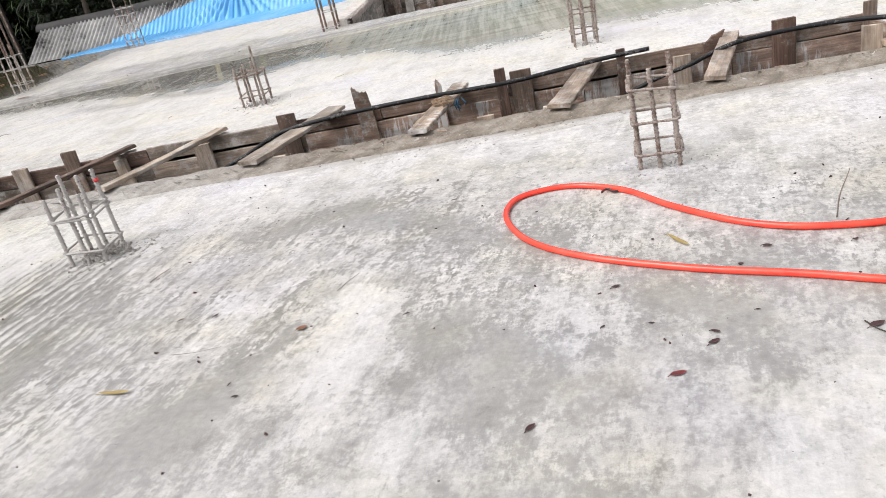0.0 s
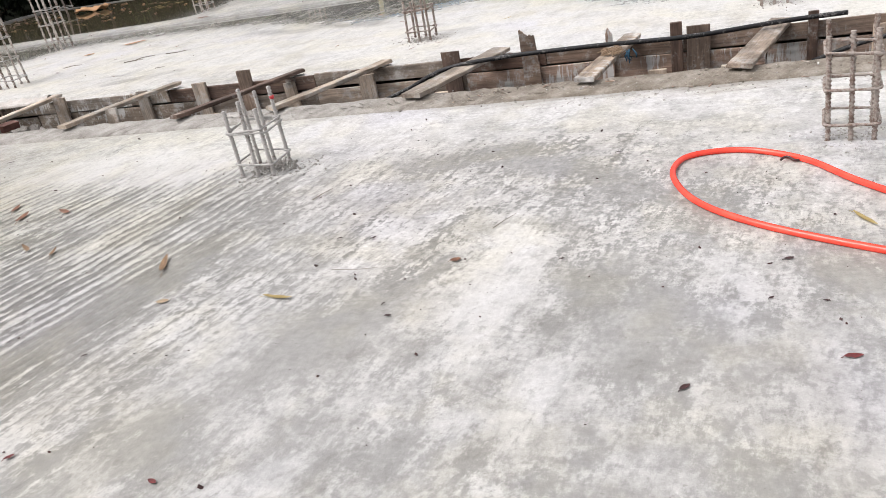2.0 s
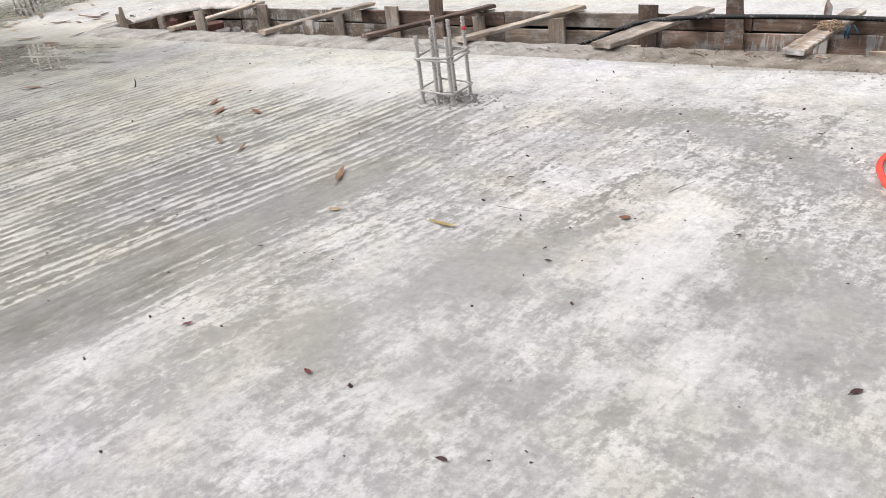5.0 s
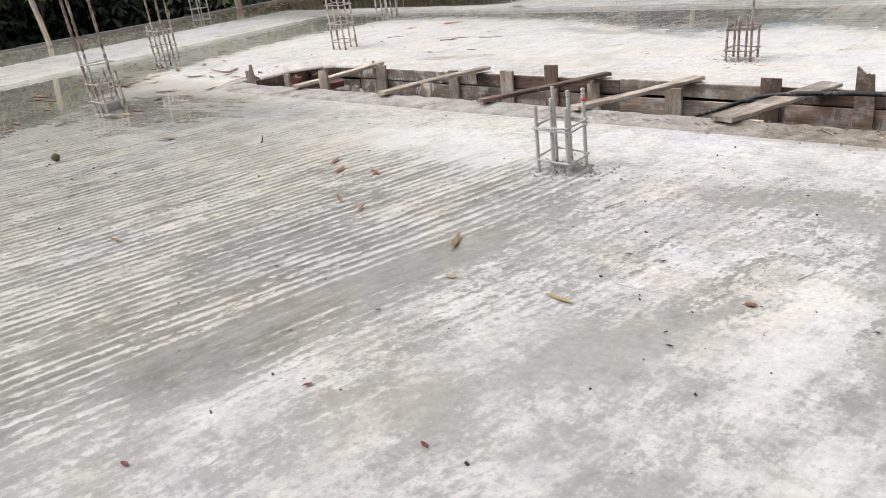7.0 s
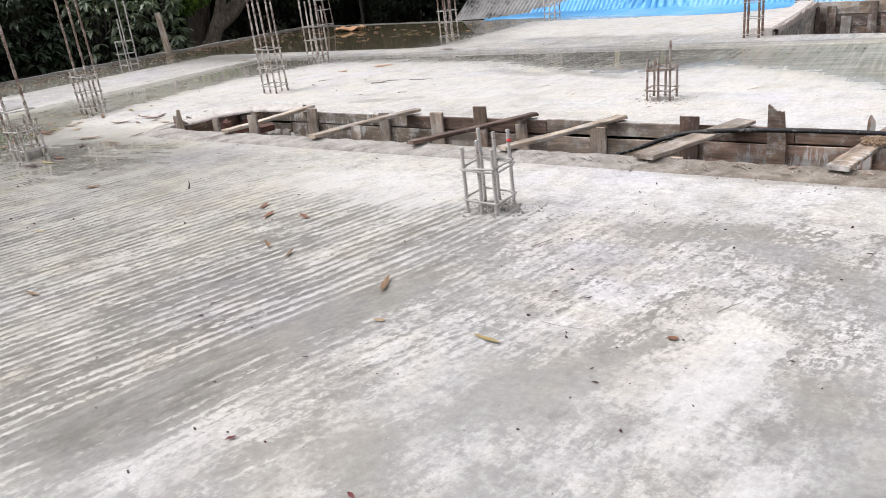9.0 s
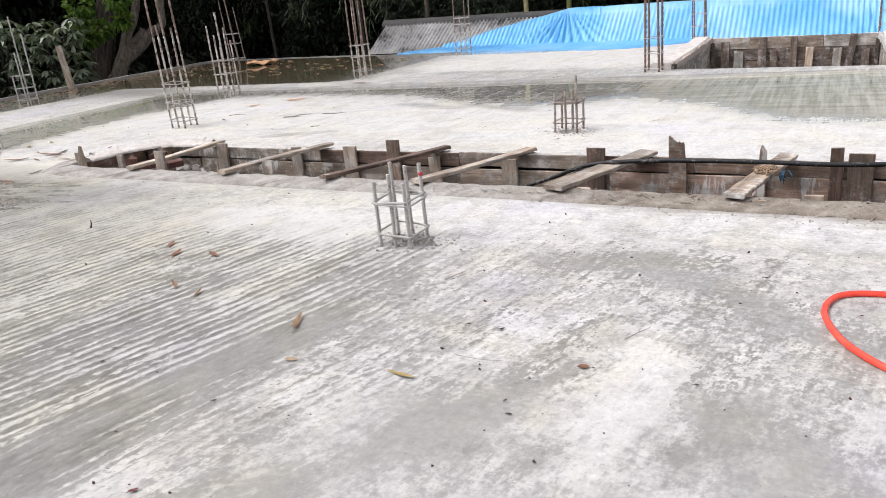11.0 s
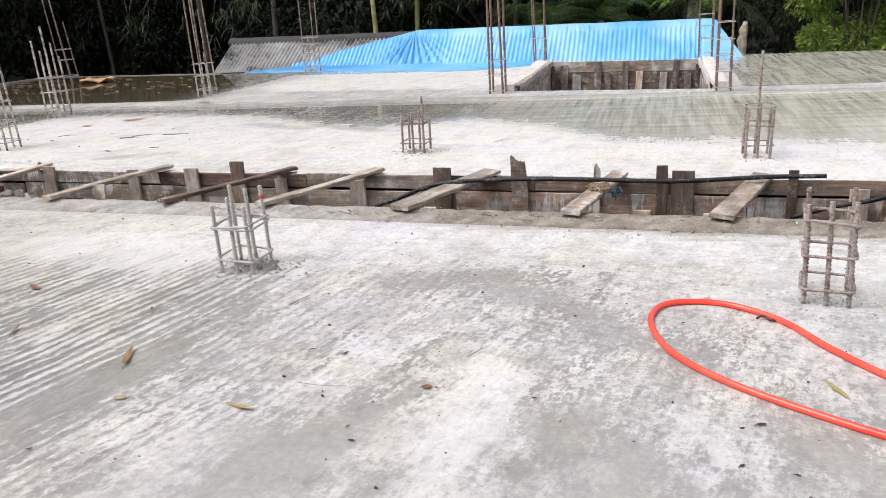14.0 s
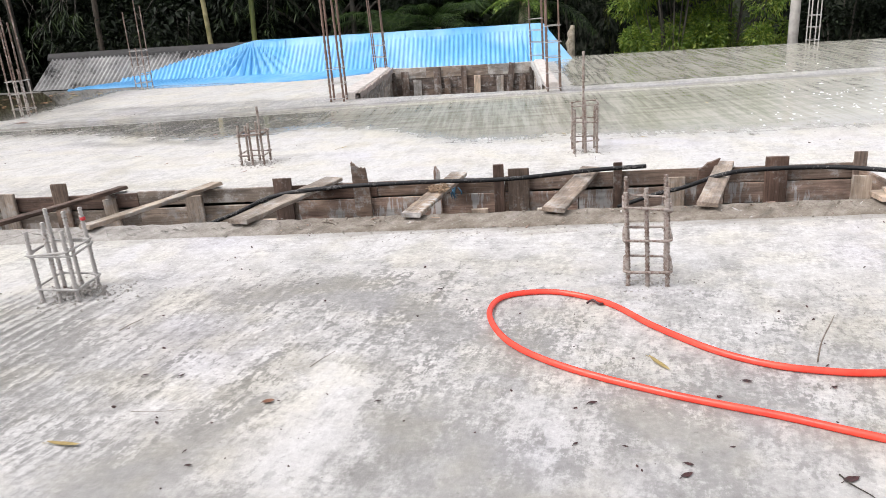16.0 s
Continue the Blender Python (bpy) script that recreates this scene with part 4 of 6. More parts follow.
course(form, -4.7, -2.0, 6.545, -0.116, 0.16, M_WOOD_GREY, 5, (0.9, 1.5))
course(form, -2.0, 2.66, 6.545, -0.108, 0.17, [M_WOOD_TAN, M_WOOD_TAN, M_WOOD_GREY], 6, (0.6, 1.3))
course(form, -7.45, 2.66, 6.54, -0.29, 0.19, [M_WOOD, M_WOOD_GREY], 7, (1.0, 1.8))
for zt in (-0.02, -0.19, -0.36):
    course(form, -7.45, 2.66, 5.447, zt, 0.16, M_WOOD, 11 + int(zt * 100), (1.2, 1.8))
for xe in (-7.47, 2.655):
    for zt in (0.0, -0.17, -0.34):
        part("plank", board(1.06, 0.16, 0.024, random.Random(int(zt * 50) + 5), 0.003), M_WOOD, form, at=pose(xe, 6.0, zt - 0.08, 90, 0, 90))


def stake(x0, x1, y, top, low, material, seed, broken=0.0, tilt=0.0, taper=0.0, thick=0.03, turn=0.0):
    rng = random.Random(seed)
    part("stake", board(top - low, x1 - x0, thick, rng, 0.003, broken, taper), material, form, at=pose((x0 + x1) / 2, y, (top + low) / 2, 0, 0, turn) @ pose(0, 0, 0, 90, 0, 0) @ pose(0, 0, 0, 0, 0, 90 + tilt))


for i, (x0, x1, top, br, tilt, mt) in enumerate((
        (-7.17, -7.05, 0.015, 0, 0, M_WOOD_GREY), (-6.35, -6.21, 0.06, 0, -3, M_WOOD_GREY), (-5.33, -5.21, 0.04, 0, 1, M_WOOD_GREY), (-4.69, -4.54, 0.06, 0, 0, M_WOOD_GREY),
        (-4.18, -4.04, 0.135, 0, 1, M_WOOD), (-2.19, -2.03, 0.105, 0, 0, M_WOOD_BROWN),         (-0.30, -0.21, 0.145, 0, 1, M_WOOD_BROWN), (-0.18, -0.005, 0.105, 0, 0, M_WOOD), (0.69, 0.76, 0.12, 0, 0, M_WOOD_BROWN),
        (1.91, 2.09, 0.115, 0, 0, M_WOOD_BROWN), (2.60, 2.70, 0.13, 0, 0, M_WOOD), (-3.72, -3.60, -0.02, 0, 4, M_WOOD_GREY), (-2.98, -2.83, -0.02, 0, 2, M_WOOD_GREY))):
    stake(x0, x1, 6.508, top, -0.5, mt, 40 + i, br, tilt)
stake(1.13, 1.27, 6.49, -0.02, -0.45, M_WOOD_GREY, 70)


def snapped(x, y, outline, thick, material):
    """A stake with a split, jagged top: its outline given a little thickness."""
    n, sh = len(outline), Shape()
    sh.flat = True
    sh.add([(a, 0.5 * thick * sg, b) for sg in (-1, 1) for a, b in outline], [tuple(range(n)), tuple(range(2 * n - 1, n - 1, -1))] + [(i, i + n, (i + 1) % n + n, (i + 1) % n) for i in range(n)])
    part("stake", sh, material, form, "split stake with a jagged top", smooth=False, at=pose(x, y, 0) @ pose(0, 0, 0, 0, 90, 0) @ pose(0, 0, 0, 0, -90, 0))


snapped(-1.43, 6.508, [(-0.055, -0.5), (0.085, -0.5), (0.078, -0.1), (0.052, 0.15), (0.045, 0.168), (0.028, 0.16), (0.012, 0.172), (-0.004, 0.163), (-0.018, 0.18), (-0.03, 0.184), (-0.042, 0.202), (-0.056, 0.208), (-0.064, 0.222), (-0.071, 0.215)], 0.03, M_WOOD)
snapped(1.46, 6.50, [(-0.10, -0.4), (0.05, -0.4), (0.04, 0.03), (0.085, 0.125), (0.05, 0.11), (0.02, 0.098), (-0.01, 0.094), (-0.05, 0.055), (-0.085, 0.04)], 0.03, M_WOOD_BROWN)
snapped(-0.775, 6.508, [(-0.03, -0.5), (0.03, -0.5), (0.026, 0.10), (0.018, 0.118), (0.008, 0.127), (-0.004, 0.15), (-0.012, 0.158), (-0.02, 0.145), (-0.028, 0.11)], 0.028, M_WOOD_TAN)
for i, (x0, x1, top, br, tp, mt) in enumerate(((-6.71, -6.63, 0.15, 0, 0, M_WOOD_GREY), (-6.19, -6.07, 0.21, 0.02, 0, M_WOOD_GREY), (-4.88, -4.77, 0.15, 0, 0, M_WOOD_GREY), (2.15, 2.28, 0.20, 0.02, 0, M_WOOD_PALE))):
    stake(x0, x1, 5.485, top, -0.45, mt, 60 + i, br, 0, tp)
stake(-7.42, -7.26, 5.56, 0.21, -0.3, M_WOOD_PALE, 81, 0.0, -3, 0.8, turn=48)
stake(-7.53, -7.45, 5.66, 0.12, -0.3, M_WOOD_PALE, 82, turn=45)
for i, (x, w, top) in enumerate(((-1.98, 0.1, 0.03), (-0.45, 0.12, 0.05), (0.02, 0.12, 0.04), (-3.95, 0.12, 0.02))):
    stake(x, x + w, 5.50, top, -0.3, M_WOOD_PALE, 90 + i)

PLANKS = ((-4.14, -3.60, 0.10, M_WOOD_BROWN, "thin dark brown plank"), (-3.26, -2.74, 0.11, M_WOOD_PALE, "pale cement-dusted plank"), (-5.25, -4.95, 0.11, M_WOOD_PALE, "pale grey plank"),
          (-6.40, -6.40, 0.10, M_WOOD_PALE, "tan-grey weathered plank"), (-2.12, -1.68, 0.17, M_WOOD_GREY, "wide worn plank"), (-0.87, -0.59, 0.14, M_WOOD_CRUST, "short stained plank"),
          (0.12, 0.53, 0.16, M_WOOD_GREY, "wide grey plank"), (1.16, 1.64, 0.14, M_WOOD_GREY, "split grey plank"))
for i, (xa, xb, w, mt, words) in enumerate(PLANKS):
    a, b = Vector((xa, 5.34, 0.066)), Vector((xb, 6.68, 0.047))
    d = b - a
    m = Matrix.Translation((a + b) / 2) @ d.to_track_quat("X", "Z").to_matrix().to_4x4() @ pose(0, 0, 0, (i * 37 % 9) - 4, 0, 0)
    single("wooden_plank", board(d.length, w, 0.032, random.Random(200 + i), 0.005, 0.03), mt, m, words + " laid across the slab opening", "plank", "planks across the opening")
single("wooden_plank", board(0.9, 0.2, 0.035, random.Random(231), 0.004), M_WOOD_PALE, pose(2.72, 5.42, 0.065, 0, 0, 3), "pale sawn board lying at the opening's end", "plank", "planks across the opening")
single("wooden_plank", board(0.34, 0.09, 0.03, random.Random(232), 0.004), M_WOOD_PALE, pose(2.5, 5.40, 0.105, 0, 0, 0), "short pale offcut on another board", "plank", "planks across the opening")

# fibre bundle and rag tied round one plank
s = Shape()
rng = random.Random(5)
for i in range(110):
    a = rng.uniform(0, 6.28)
    c = Vector((-0.72 + rng.uniform(-0.07, 0.07), 6.0 + rng.uniform(-0.09, 0.09), 0.078 + rng.uniform(0, 0.022)))
    d = Vector((math.cos(a), math.sin(a), rng.uniform(-0.15, 0.05))) * rng.uniform(0.02, 0.045)
    s.tube([c - d, c + Vector((0, 0, 0.008)), c + d], 0.0028, 5)
single("fibre_bundle", s, M_STRAW, pose(0, 0, 0), "dry brown fibre bundle tied round a plank", "fibre bundle")
s = Shape()
for i in range(6):
    c = Vector((-0.60 + rng.uniform(-0.03, 0.03), 5.98 + rng.uniform(-0.04, 0.04), 0.06))
    s.tube([c + Vector((0, 0, 0.03)), c + Vector((rng.uniform(-0.03, 0.03), -0.01, -0.005)), c + Vector((rng.uniform(-0.02, 0.05), -0.02, rng.uniform(-0.06, -0.02)))], [0.004, 0.008, 0.003], 5)
single("rag", s, M_CLOTH, pose(0, 0, 0), "dark blue rag hanging off a plank", "rag")


def smooth_path(points, per=8):
    out = []
    p = [Vector(q) for q in points]
    for i in range(len(p) - 1):
        a, b, c, d = p[max(i - 1, 0)], p[i], p[i + 1], p[min(i + 2, len(p) - 1)]
        for k2 in range(per):
            t = k2 / per
            out.append(0.5 * ((2 * b) + (c - a) * t + (2 * a - 5 * b + 4 * c - d) * t * t + (3 * b - a - 3 * c + d) * t ** 3))
    out.append(p[-1])
    return out


single("black_pipe", Shape().tube(smooth_path([(-2.95, 6.32, -0.30), (-2.45, 6.28, -0.12), (-2.05, 6.1, 0.055), (-1.55, 6.1, 0.105), (-0.85, 6.13, 0.112), (-0.18, 6.17, 0.10), (0.51, 6.34, 0.105), (0.93, 6.38, 0.11)]), 0.0175, 10), M_PIPE, pose(0, 0, 0), "black plastic pipe lying along planks over the opening", "pipe", "black pipes")
single("black_pipe", Shape().tube(smooth_path([(0.72, 6.44, -0.24), (1.0, 6.38, -0.13), (1.22, 6.25, -0.04), (1.42, 6.05, 0.09), (1.68, 6.1, 0.11), (2.18, 6.11, 0.11), (2.6, 5.97, 0.10), (3.3, 5.7, 0.04), (5.2, 5.2, 0.02), (7.4, 5.4, 0.02)]), 0.0175, 10), M_PIPE, pose(0, 0, 0), "long black plastic pipe running out over the slab", "pipe", "black pipes")

single("orange_hose", Shape().tube(smooth_path([(9.5, -1.2, 0.0145), (6.0, 0.2, 0.0145), (3.4, 1.5, 0.0145), (2.1, 2.0, 0.0145), (1.04, 2.555, 0.0145), (0.77, 2.70, 0.0145), (0.41, 2.87, 0.0145), (0.03, 3.11, 0.0145), (-0.20, 3.36, 0.0145), (-0.295, 3.66, 0.0145), (-0.25, 3.88, 0.0145), (-0.10, 3.96, 0.0145), (0.09, 3.94, 0.0145), (0.30, 3.78, 0.0145), (0.46, 3.51, 0.0145), (0.66, 3.25, 0.0145), (0.84, 3.11, 0.0145), (1.03, 3.04, 0.0145), (1.28, 3.01, 0.0145), (1.9, 3.05, 0.0145), (3.2, 3.3, 0.0145), (6.0, 3.2, 0.0145), (9.8, 2.6, 0.0145)], 12), 0.0148, 14), M_HOSE, pose(0, 0, 0), "bright orange rubber hose looped on the concrete", "hose")

# ---- column starter bars ----
column_cage(-2.715, 4.155, 0.105, 0.115, (0.42, 0.47, 0.42, 0.49, 0.47, 0.49), (0.085, 0.28, 0.295), 0.013, label="short cement-crusted rebar cage with red tape standing in the slab", lean=(-0.03, 0))
column_cage(0.55, 4.15, 0.10, 0.11, (0.51, 0.53, 0.535, 0.55, 0, 0.54), (0.085, 0.255, 0.425), 0.0125, "short rusty rebar cage with three stirrups in the slab", turn=-9, lean=(-0.03, 0), steel=M_STEEL_MID, tie=M_STEEL_MID, tie_r=0.0075)
column_cage(-2.72, 7.74, 0.115, 0.115, (0.40, 0.42, 0.58, 0.30, 0.40, 0.36), (0.10, 0.30, 0.31), r=0.012, label="short rebar cage with one longer bar beyond the opening", steel=M_STEEL_MID, tie=M_STEEL_MID)
column_cage(0.565, 7.62, 0.105, 0.11, (0.42, 0.50, 0.45, 0.42, 0.93, 0.46), (0.12, 0.30, 0.46), r=0.012, label="rebar cage with a single tall bar beyond the opening", steel=M_STEEL_MID, tie=M_STEEL_MID)
column_cage(-2.73, 12.05, 0.10, 0.12, (2.3, 2.4, 2.3, 2.35), (0.06, 0.28, 0.50, 1.6), 0.017, "tall dark rebar column beside the square opening", lean=(-0.02, 0), steel=M_RUST, z=0.03)
column_cage(0.56, 12.05, 0.095, 0.12, (2.2, 2.3, 2.2, 2.25), (0.06, 0.28, 0.5, 0.72, 0.95), 0.013, "tall rusty rebar column beside the square opening", lean=(-0.015, 0), steel=M_RUST, z=0.03)
column_cage(-2.70, 16.3, 0.11, 0.12, (1.9, 2.1, 2.0, 2.1), (0.1, 0.32, 0.55, 0.8), 0.013, "tall rusty rebar column in front of the blue tarpaulin", lean=(-0.03, 0), steel=M_RUST, z=0.03)
column_cage(0.50, 16.3, 0.12, 0.12, (1.9, 2.1, 2.0, 2.1), (0.2, 0.45, 0.68, 0.9), 0.013, "tall rusty rebar column at the opening's far corner", lean=(-0.02, 0), steel=M_RUST, z=0.03)
column_cage(-7.46, 15.6, 0.12, 0.12, (1.5, 0.75, 1.9, 1.6, 0.7, 0.8), (0.12, 0.28, 0.45, 0.62, 0.75), 0.011, "rebar cage with pale crusted foot by the tin roof", steel=M_STEEL_PALE, z=0.03, rusty_from=0.45)
column_cage(-7.87, 12.12, 0.115, 0.115, (1.75, 2.0, 0.75, 1.9, 1.45, 1.8), (0.12, 0.36, 0.56), 0.013, "tall rebar cage on the raised slab", steel=M_STEEL_PALE, lean=(-0.03, 0), rusty_from=0.55, z=0.03)
column_cage(-7.90, 7.66, 0.11, 0.11, (2.0, 1.3, 1.1, 2.1, 1.25, 1.9), (0.10, 0.33, 0.57), 0.013, "tall rebar cage with rusted upper bars standing in the slab", steel=M_STEEL_PALE, lean=(-0.05, 0), rusty_from=1.15)
column_cage(-9.27, 10.15, 0.12, 0.12, (1.15, 1.0, 1.35, 0.9, 1.1, 0.8), (0.13, 0.38, 0.6), 0.014, "cement-splashed rebar cage standing in a puddle", steel=M_STEEL_PALE, lean=(-0.03, 0))
column_cage(-9.58, 6.05, 0.105, 0.105, (0.55, 1.9, 0.5, 1.8, 0.52, 1.7), (0.09, 0.28, 0.48), 0.013, "rebar cage with three tall leaning bars in a puddle", steel=M_STEEL_PALE, lean=(-0.06, 0.0), rusty_from=0.6)
column_cage(-7.95, 4.2, 0.105, 0.105, (1.7, 1.9, 0.36, 0.38, 1.6, 0.4), (0.10, 0.28, 0.47), 0.014, "rebar cage with splayed bars on a mortar kicker", steel=M_STEEL_PALE, lean=(-0.09, 0.0), rusty_from=0.6, foot=True)
column_cage(-13.2, 9.35, 0.11, 0.11, (0.5, 0.9, 1.2, 1.5), (0.08, 0.28, 0.5), 0.012, "thin rebar cage near the slab's west kerb", lean=(-0.04, 0), z=0.03)
column_cage(-12.9, 14.75, 0.11, 0.11, (1.9, 2.1, 1.3, 2.0), (0.16, 0.5, 0.72), 0.012, "thin dark rebar cage standing in the corner puddle", lean=(-0.1, 0), steel=M_STEEL_MID, rusty_from=0.72, z=0.03)
column_cage(6.36, 17.6, 0.09, 0.10, (1.8, 2.0, 1.9, 1.9), (0.1, 0.36, 0.6), 0.013, "rebar cage beside a concrete post", z=0.03)

# red tape on one bar
part("tape", Shape().tube([(0, 0, 0.452), (0, 0, 0.472)], 0.0155, 8), M_RED, [o for o in bpy.data.objects if o.name == "rebar_cage"][0], "red tape wrap", at=pose(0.092, 0.115, -0.04))

# mortar crumbs round the foot of one cage
s = Shape()
rng = random.Random(9)
for i in range(800):
    a, d = rng.uniform(0, 6.28), abs(rng.gauss(0, 0.12))
    x, y = -2.66 + math.cos(a) * d * 1.25, 4.17 + math.sin(a) * d
    r = (0.0015 + 0.006 * rng.random() ** 3) * (1.5 if d < 0.12 else 1)
    m = pose(x, y, r * 0.4 + max(0, 0.035 - d * 0.25), rng.uniform(0, 90), rng.uniform(0, 90), rng.uniform(0, 90))
    s.box(m, r * 2, r * rng.uniform(1, 2), r * rng.uniform(0.8, 1.6))
single("mortar_rubble", s, M_RUBBLE, pose(0, 0, 0), "loose mortar crumbs round the cage's foot", "rubble", kind="stuff", smooth=False)
for px, py, seed, many, big in ((0.55, 4.12, 1, 160, 0.005), (-2.72, 7.72, 2, 420, 0.008), (0.565, 7.6, 3, 160, 0.006)):
    s, rng = Shape(), random.Random(seed)
    for i in range(many):
        a, d = rng.uniform(0, 6.28), abs(rng.gauss(0, 0.14))
        r = rng.uniform(0.002, big)
        s.box(pose(px + math.cos(a) * d, py + math.sin(a) * d, r * 0.4, rng.uniform(0, 90), 0, rng.uniform(0, 90)), r * 2, r * 1.5, r)
    single("mortar_rubble", s, M_RUBBLE, pose(0, 0, 0), "sparse mortar crumbs round the cage's foot", "rubble", kind="stuff", smooth=False)

s, rng = Shape(), random.Random(14)
for i in range(1500):
    x = rng.uniform(-1.6, 2.7) if i % 8 else rng.uniform(-7.3, -1.0)
    y = 5.24 - abs(rng.gauss(0, 0.10)) if i % 4 else rng.uniform(5.22, 5.46)
    r = 0.0012 + (0.0042 if i % 4 else 0.003) * rng.random() ** 4
    s.box(pose(x, y, r * 0.4 if i % 4 else 0.03 + 0.1 * (y - 5.34) + r * 0.4, rng.uniform(0, 90), 0, rng.uniform(0, 90)), r * 3, r * 1.6, r)
single("mortar_rubble", s, M_RUBBLE, pose(0, 0, 0), "fine mortar crumbs swept along the opening's rim", "rubble", kind="stuff", smooth=False)

# broken bricks in the opening's west end
for i in range(9):
    rng = random.Random(300 + i)
    single("brick", Shape().box(pose(0, 0, 0, 0, 0, 0), 0.19, 0.09, 0.065), M_BRICK, pose(-7.3 + 0.085 * i, 6.1 + rng.uniform(-0.3, 0.32), -0.10 + rng.uniform(-0.03, 0.05), rng.uniform(-25, 25), rng.uniform(-25, 25), rng.uniform(0, 180)), "broken red brick heaped in the opening's end", "brick", "broken bricks", smooth=False)
s, rng = Shape(), random.Random(12)
for i in range(420):
    r = rng.uniform(0.012, 0.035)
    s.box(pose(rng.uniform(-7.42, -6.4), rng.uniform(5.5, 6.5), -0.24 + rng.uniform(-0.06, 0.04), rng.uniform(0, 90), rng.uniform(0, 90), 0), r * 2, r * 1.4, r)
s.box(pose(-6.9, 6.0, -0.32), 1.06, 1.02, 0.1)
single("mortar_rubble", s, M_RUBBLE, pose(0, 0, 0), "heap of rubble on boards in the opening", "rubble", kind="stuff", smooth=False)

# ---- the square opening with its upstands and formwork ----
ob_form = holder("formwork", pose(0, 0, 0), "grey plank formwork lining the square opening", "formwork")
for zt, mt, sd in ((0.10, [M_WOOD_LIME, M_WOOD_LIME, M_WOOD_LIME, M_WOOD_GREY], 21), (-0.12, [M_WOOD_UMBER, M_WOOD_GREY, M_WOOD_UMBER], 22), (-0.34, [M_WOOD_UMBER, M_WOOD], 23), (-0.56, M_WOOD, 24)):
    rng = random.Random(sd)
    x = OP[0]
    while x < OP[1] - 0.05:
        ln = min(rng.uniform(0.6, 1.4), OP[1] - x)
        part("plank", board(ln - 0.008, 0.21, 0.024, rng, 0.003), rng.choice(mt) if isinstance(mt, list) else mt, ob_form, at=pose(x + ln / 2, OP[3] - 0.02, zt - 0.1, 90, 0, 0))
        x += ln
    for xe, mm in ((OP[0] + 0.02, M_WOOD_LIME), (OP[1] - 0.02, M_WOOD_CRUST)):
        for k2 in range(3):
            part("plank", board(1.32, 0.21, 0.024, rng, 0.004), mm, ob_form, at=pose(xe, OP[2] + 0.68 + 1.33 * k2, zt - 0.13, 90, 0, 90))
# added board, not a seen part, stops light coming through the plank gaps
part("backing_board", board(OP[1] - OP[0] - 0.02, 0.75, 0.02, random.Random(25), 0.001), M_WOOD, ob_form, "added board stopping light behind the plank gaps", at=pose((OP[0] + OP[1]) / 2, OP[3] + 0.02, -0.42, 90, 0, 0))
for i, (x, w, top, tilt, mt) in enumerate(((-2.42, 0.07, 0.05, 1, M_WOOD_UMBER), (-2.19, 0.15, 0.05, 1, M_WOOD_UMBER), (-1.95, 0.17, -0.13, -1, M_WOOD_LIME), (-1.53, 0.15, 0.11, 0, M_WOOD_UMBER), (-1.32, 0.12, -0.14, 2, M_WOOD), (-0.99, 0.11, 0.11, 0, M_WOOD_UMBER), (-0.73, 0.13, -0.09, -2, M_WOOD_PALE), (-0.27, 0.14, -0.12, -2, M_WOOD_LIME), (-0.05, 0.12, 0.12, -6, M_WOOD_UMBER), (0.2, 0.13, -0.15, 2, M_WOOD_UMBER), (0.37, 0.07, 0.02, 0, M_WOOD_UMBER))):
    rng = random.Random(400 + i)
    part("stake", board(0.75, w, 0.035, rng, 0.005, 0.02), mt, ob_form, at=pose(x, OP[3] - 0.075, top - 0.375) @ pose(0, 0, 0, 90, 0, 0) @ pose(0, 0, 0, 0, 0, 90 + tilt))
for xe, w, h, mt in ((OP[0] - 0.15, 0.30, 0.15, M_EDGE), (OP[1] + 0.10, 0.22, 0.15, M_EDGE)):
    s = board(OP[3] - OP[2] + 0.1, w, h, random.Random(31), 0.006)
    single("trim", s, mt, pose(xe, (OP[2] + OP[3]) / 2 + 0.02, 0.065, 0, 0, 90), "raised concrete upstand beside the square opening", "upstand", kind="structure")
rim([(OP[1] + 0.2, OP[3] + 0.11, 0.03), (OP[0] - 0.2, OP[3] + 0.11, 0.03)], 0.2, 0.09, 33, "trim", "pale concrete edge at the square opening's back", M_MOUND, 0.15, 0.3)

rim([(OP[1] - 0.01, OP[2] + 0.05, 0.03), (OP[1] - 0.02, OP[3] - 0.1, 0.03)], 0.1, 0.1, 35, "trim", "crusted white mortar on the upstand's inner face", M_MOUND, 0.08, 1.0)
rim([(OP[0] + 0.02, OP[3] - 0.1, 0.05), (OP[0] + 0.01, OP[2] + 0.05, 0.05)], 0.12, 0.085, 36, "trim", "pinkish broken mortar along the upstand's inner edge", M_PINK, 0.07, 1.2)

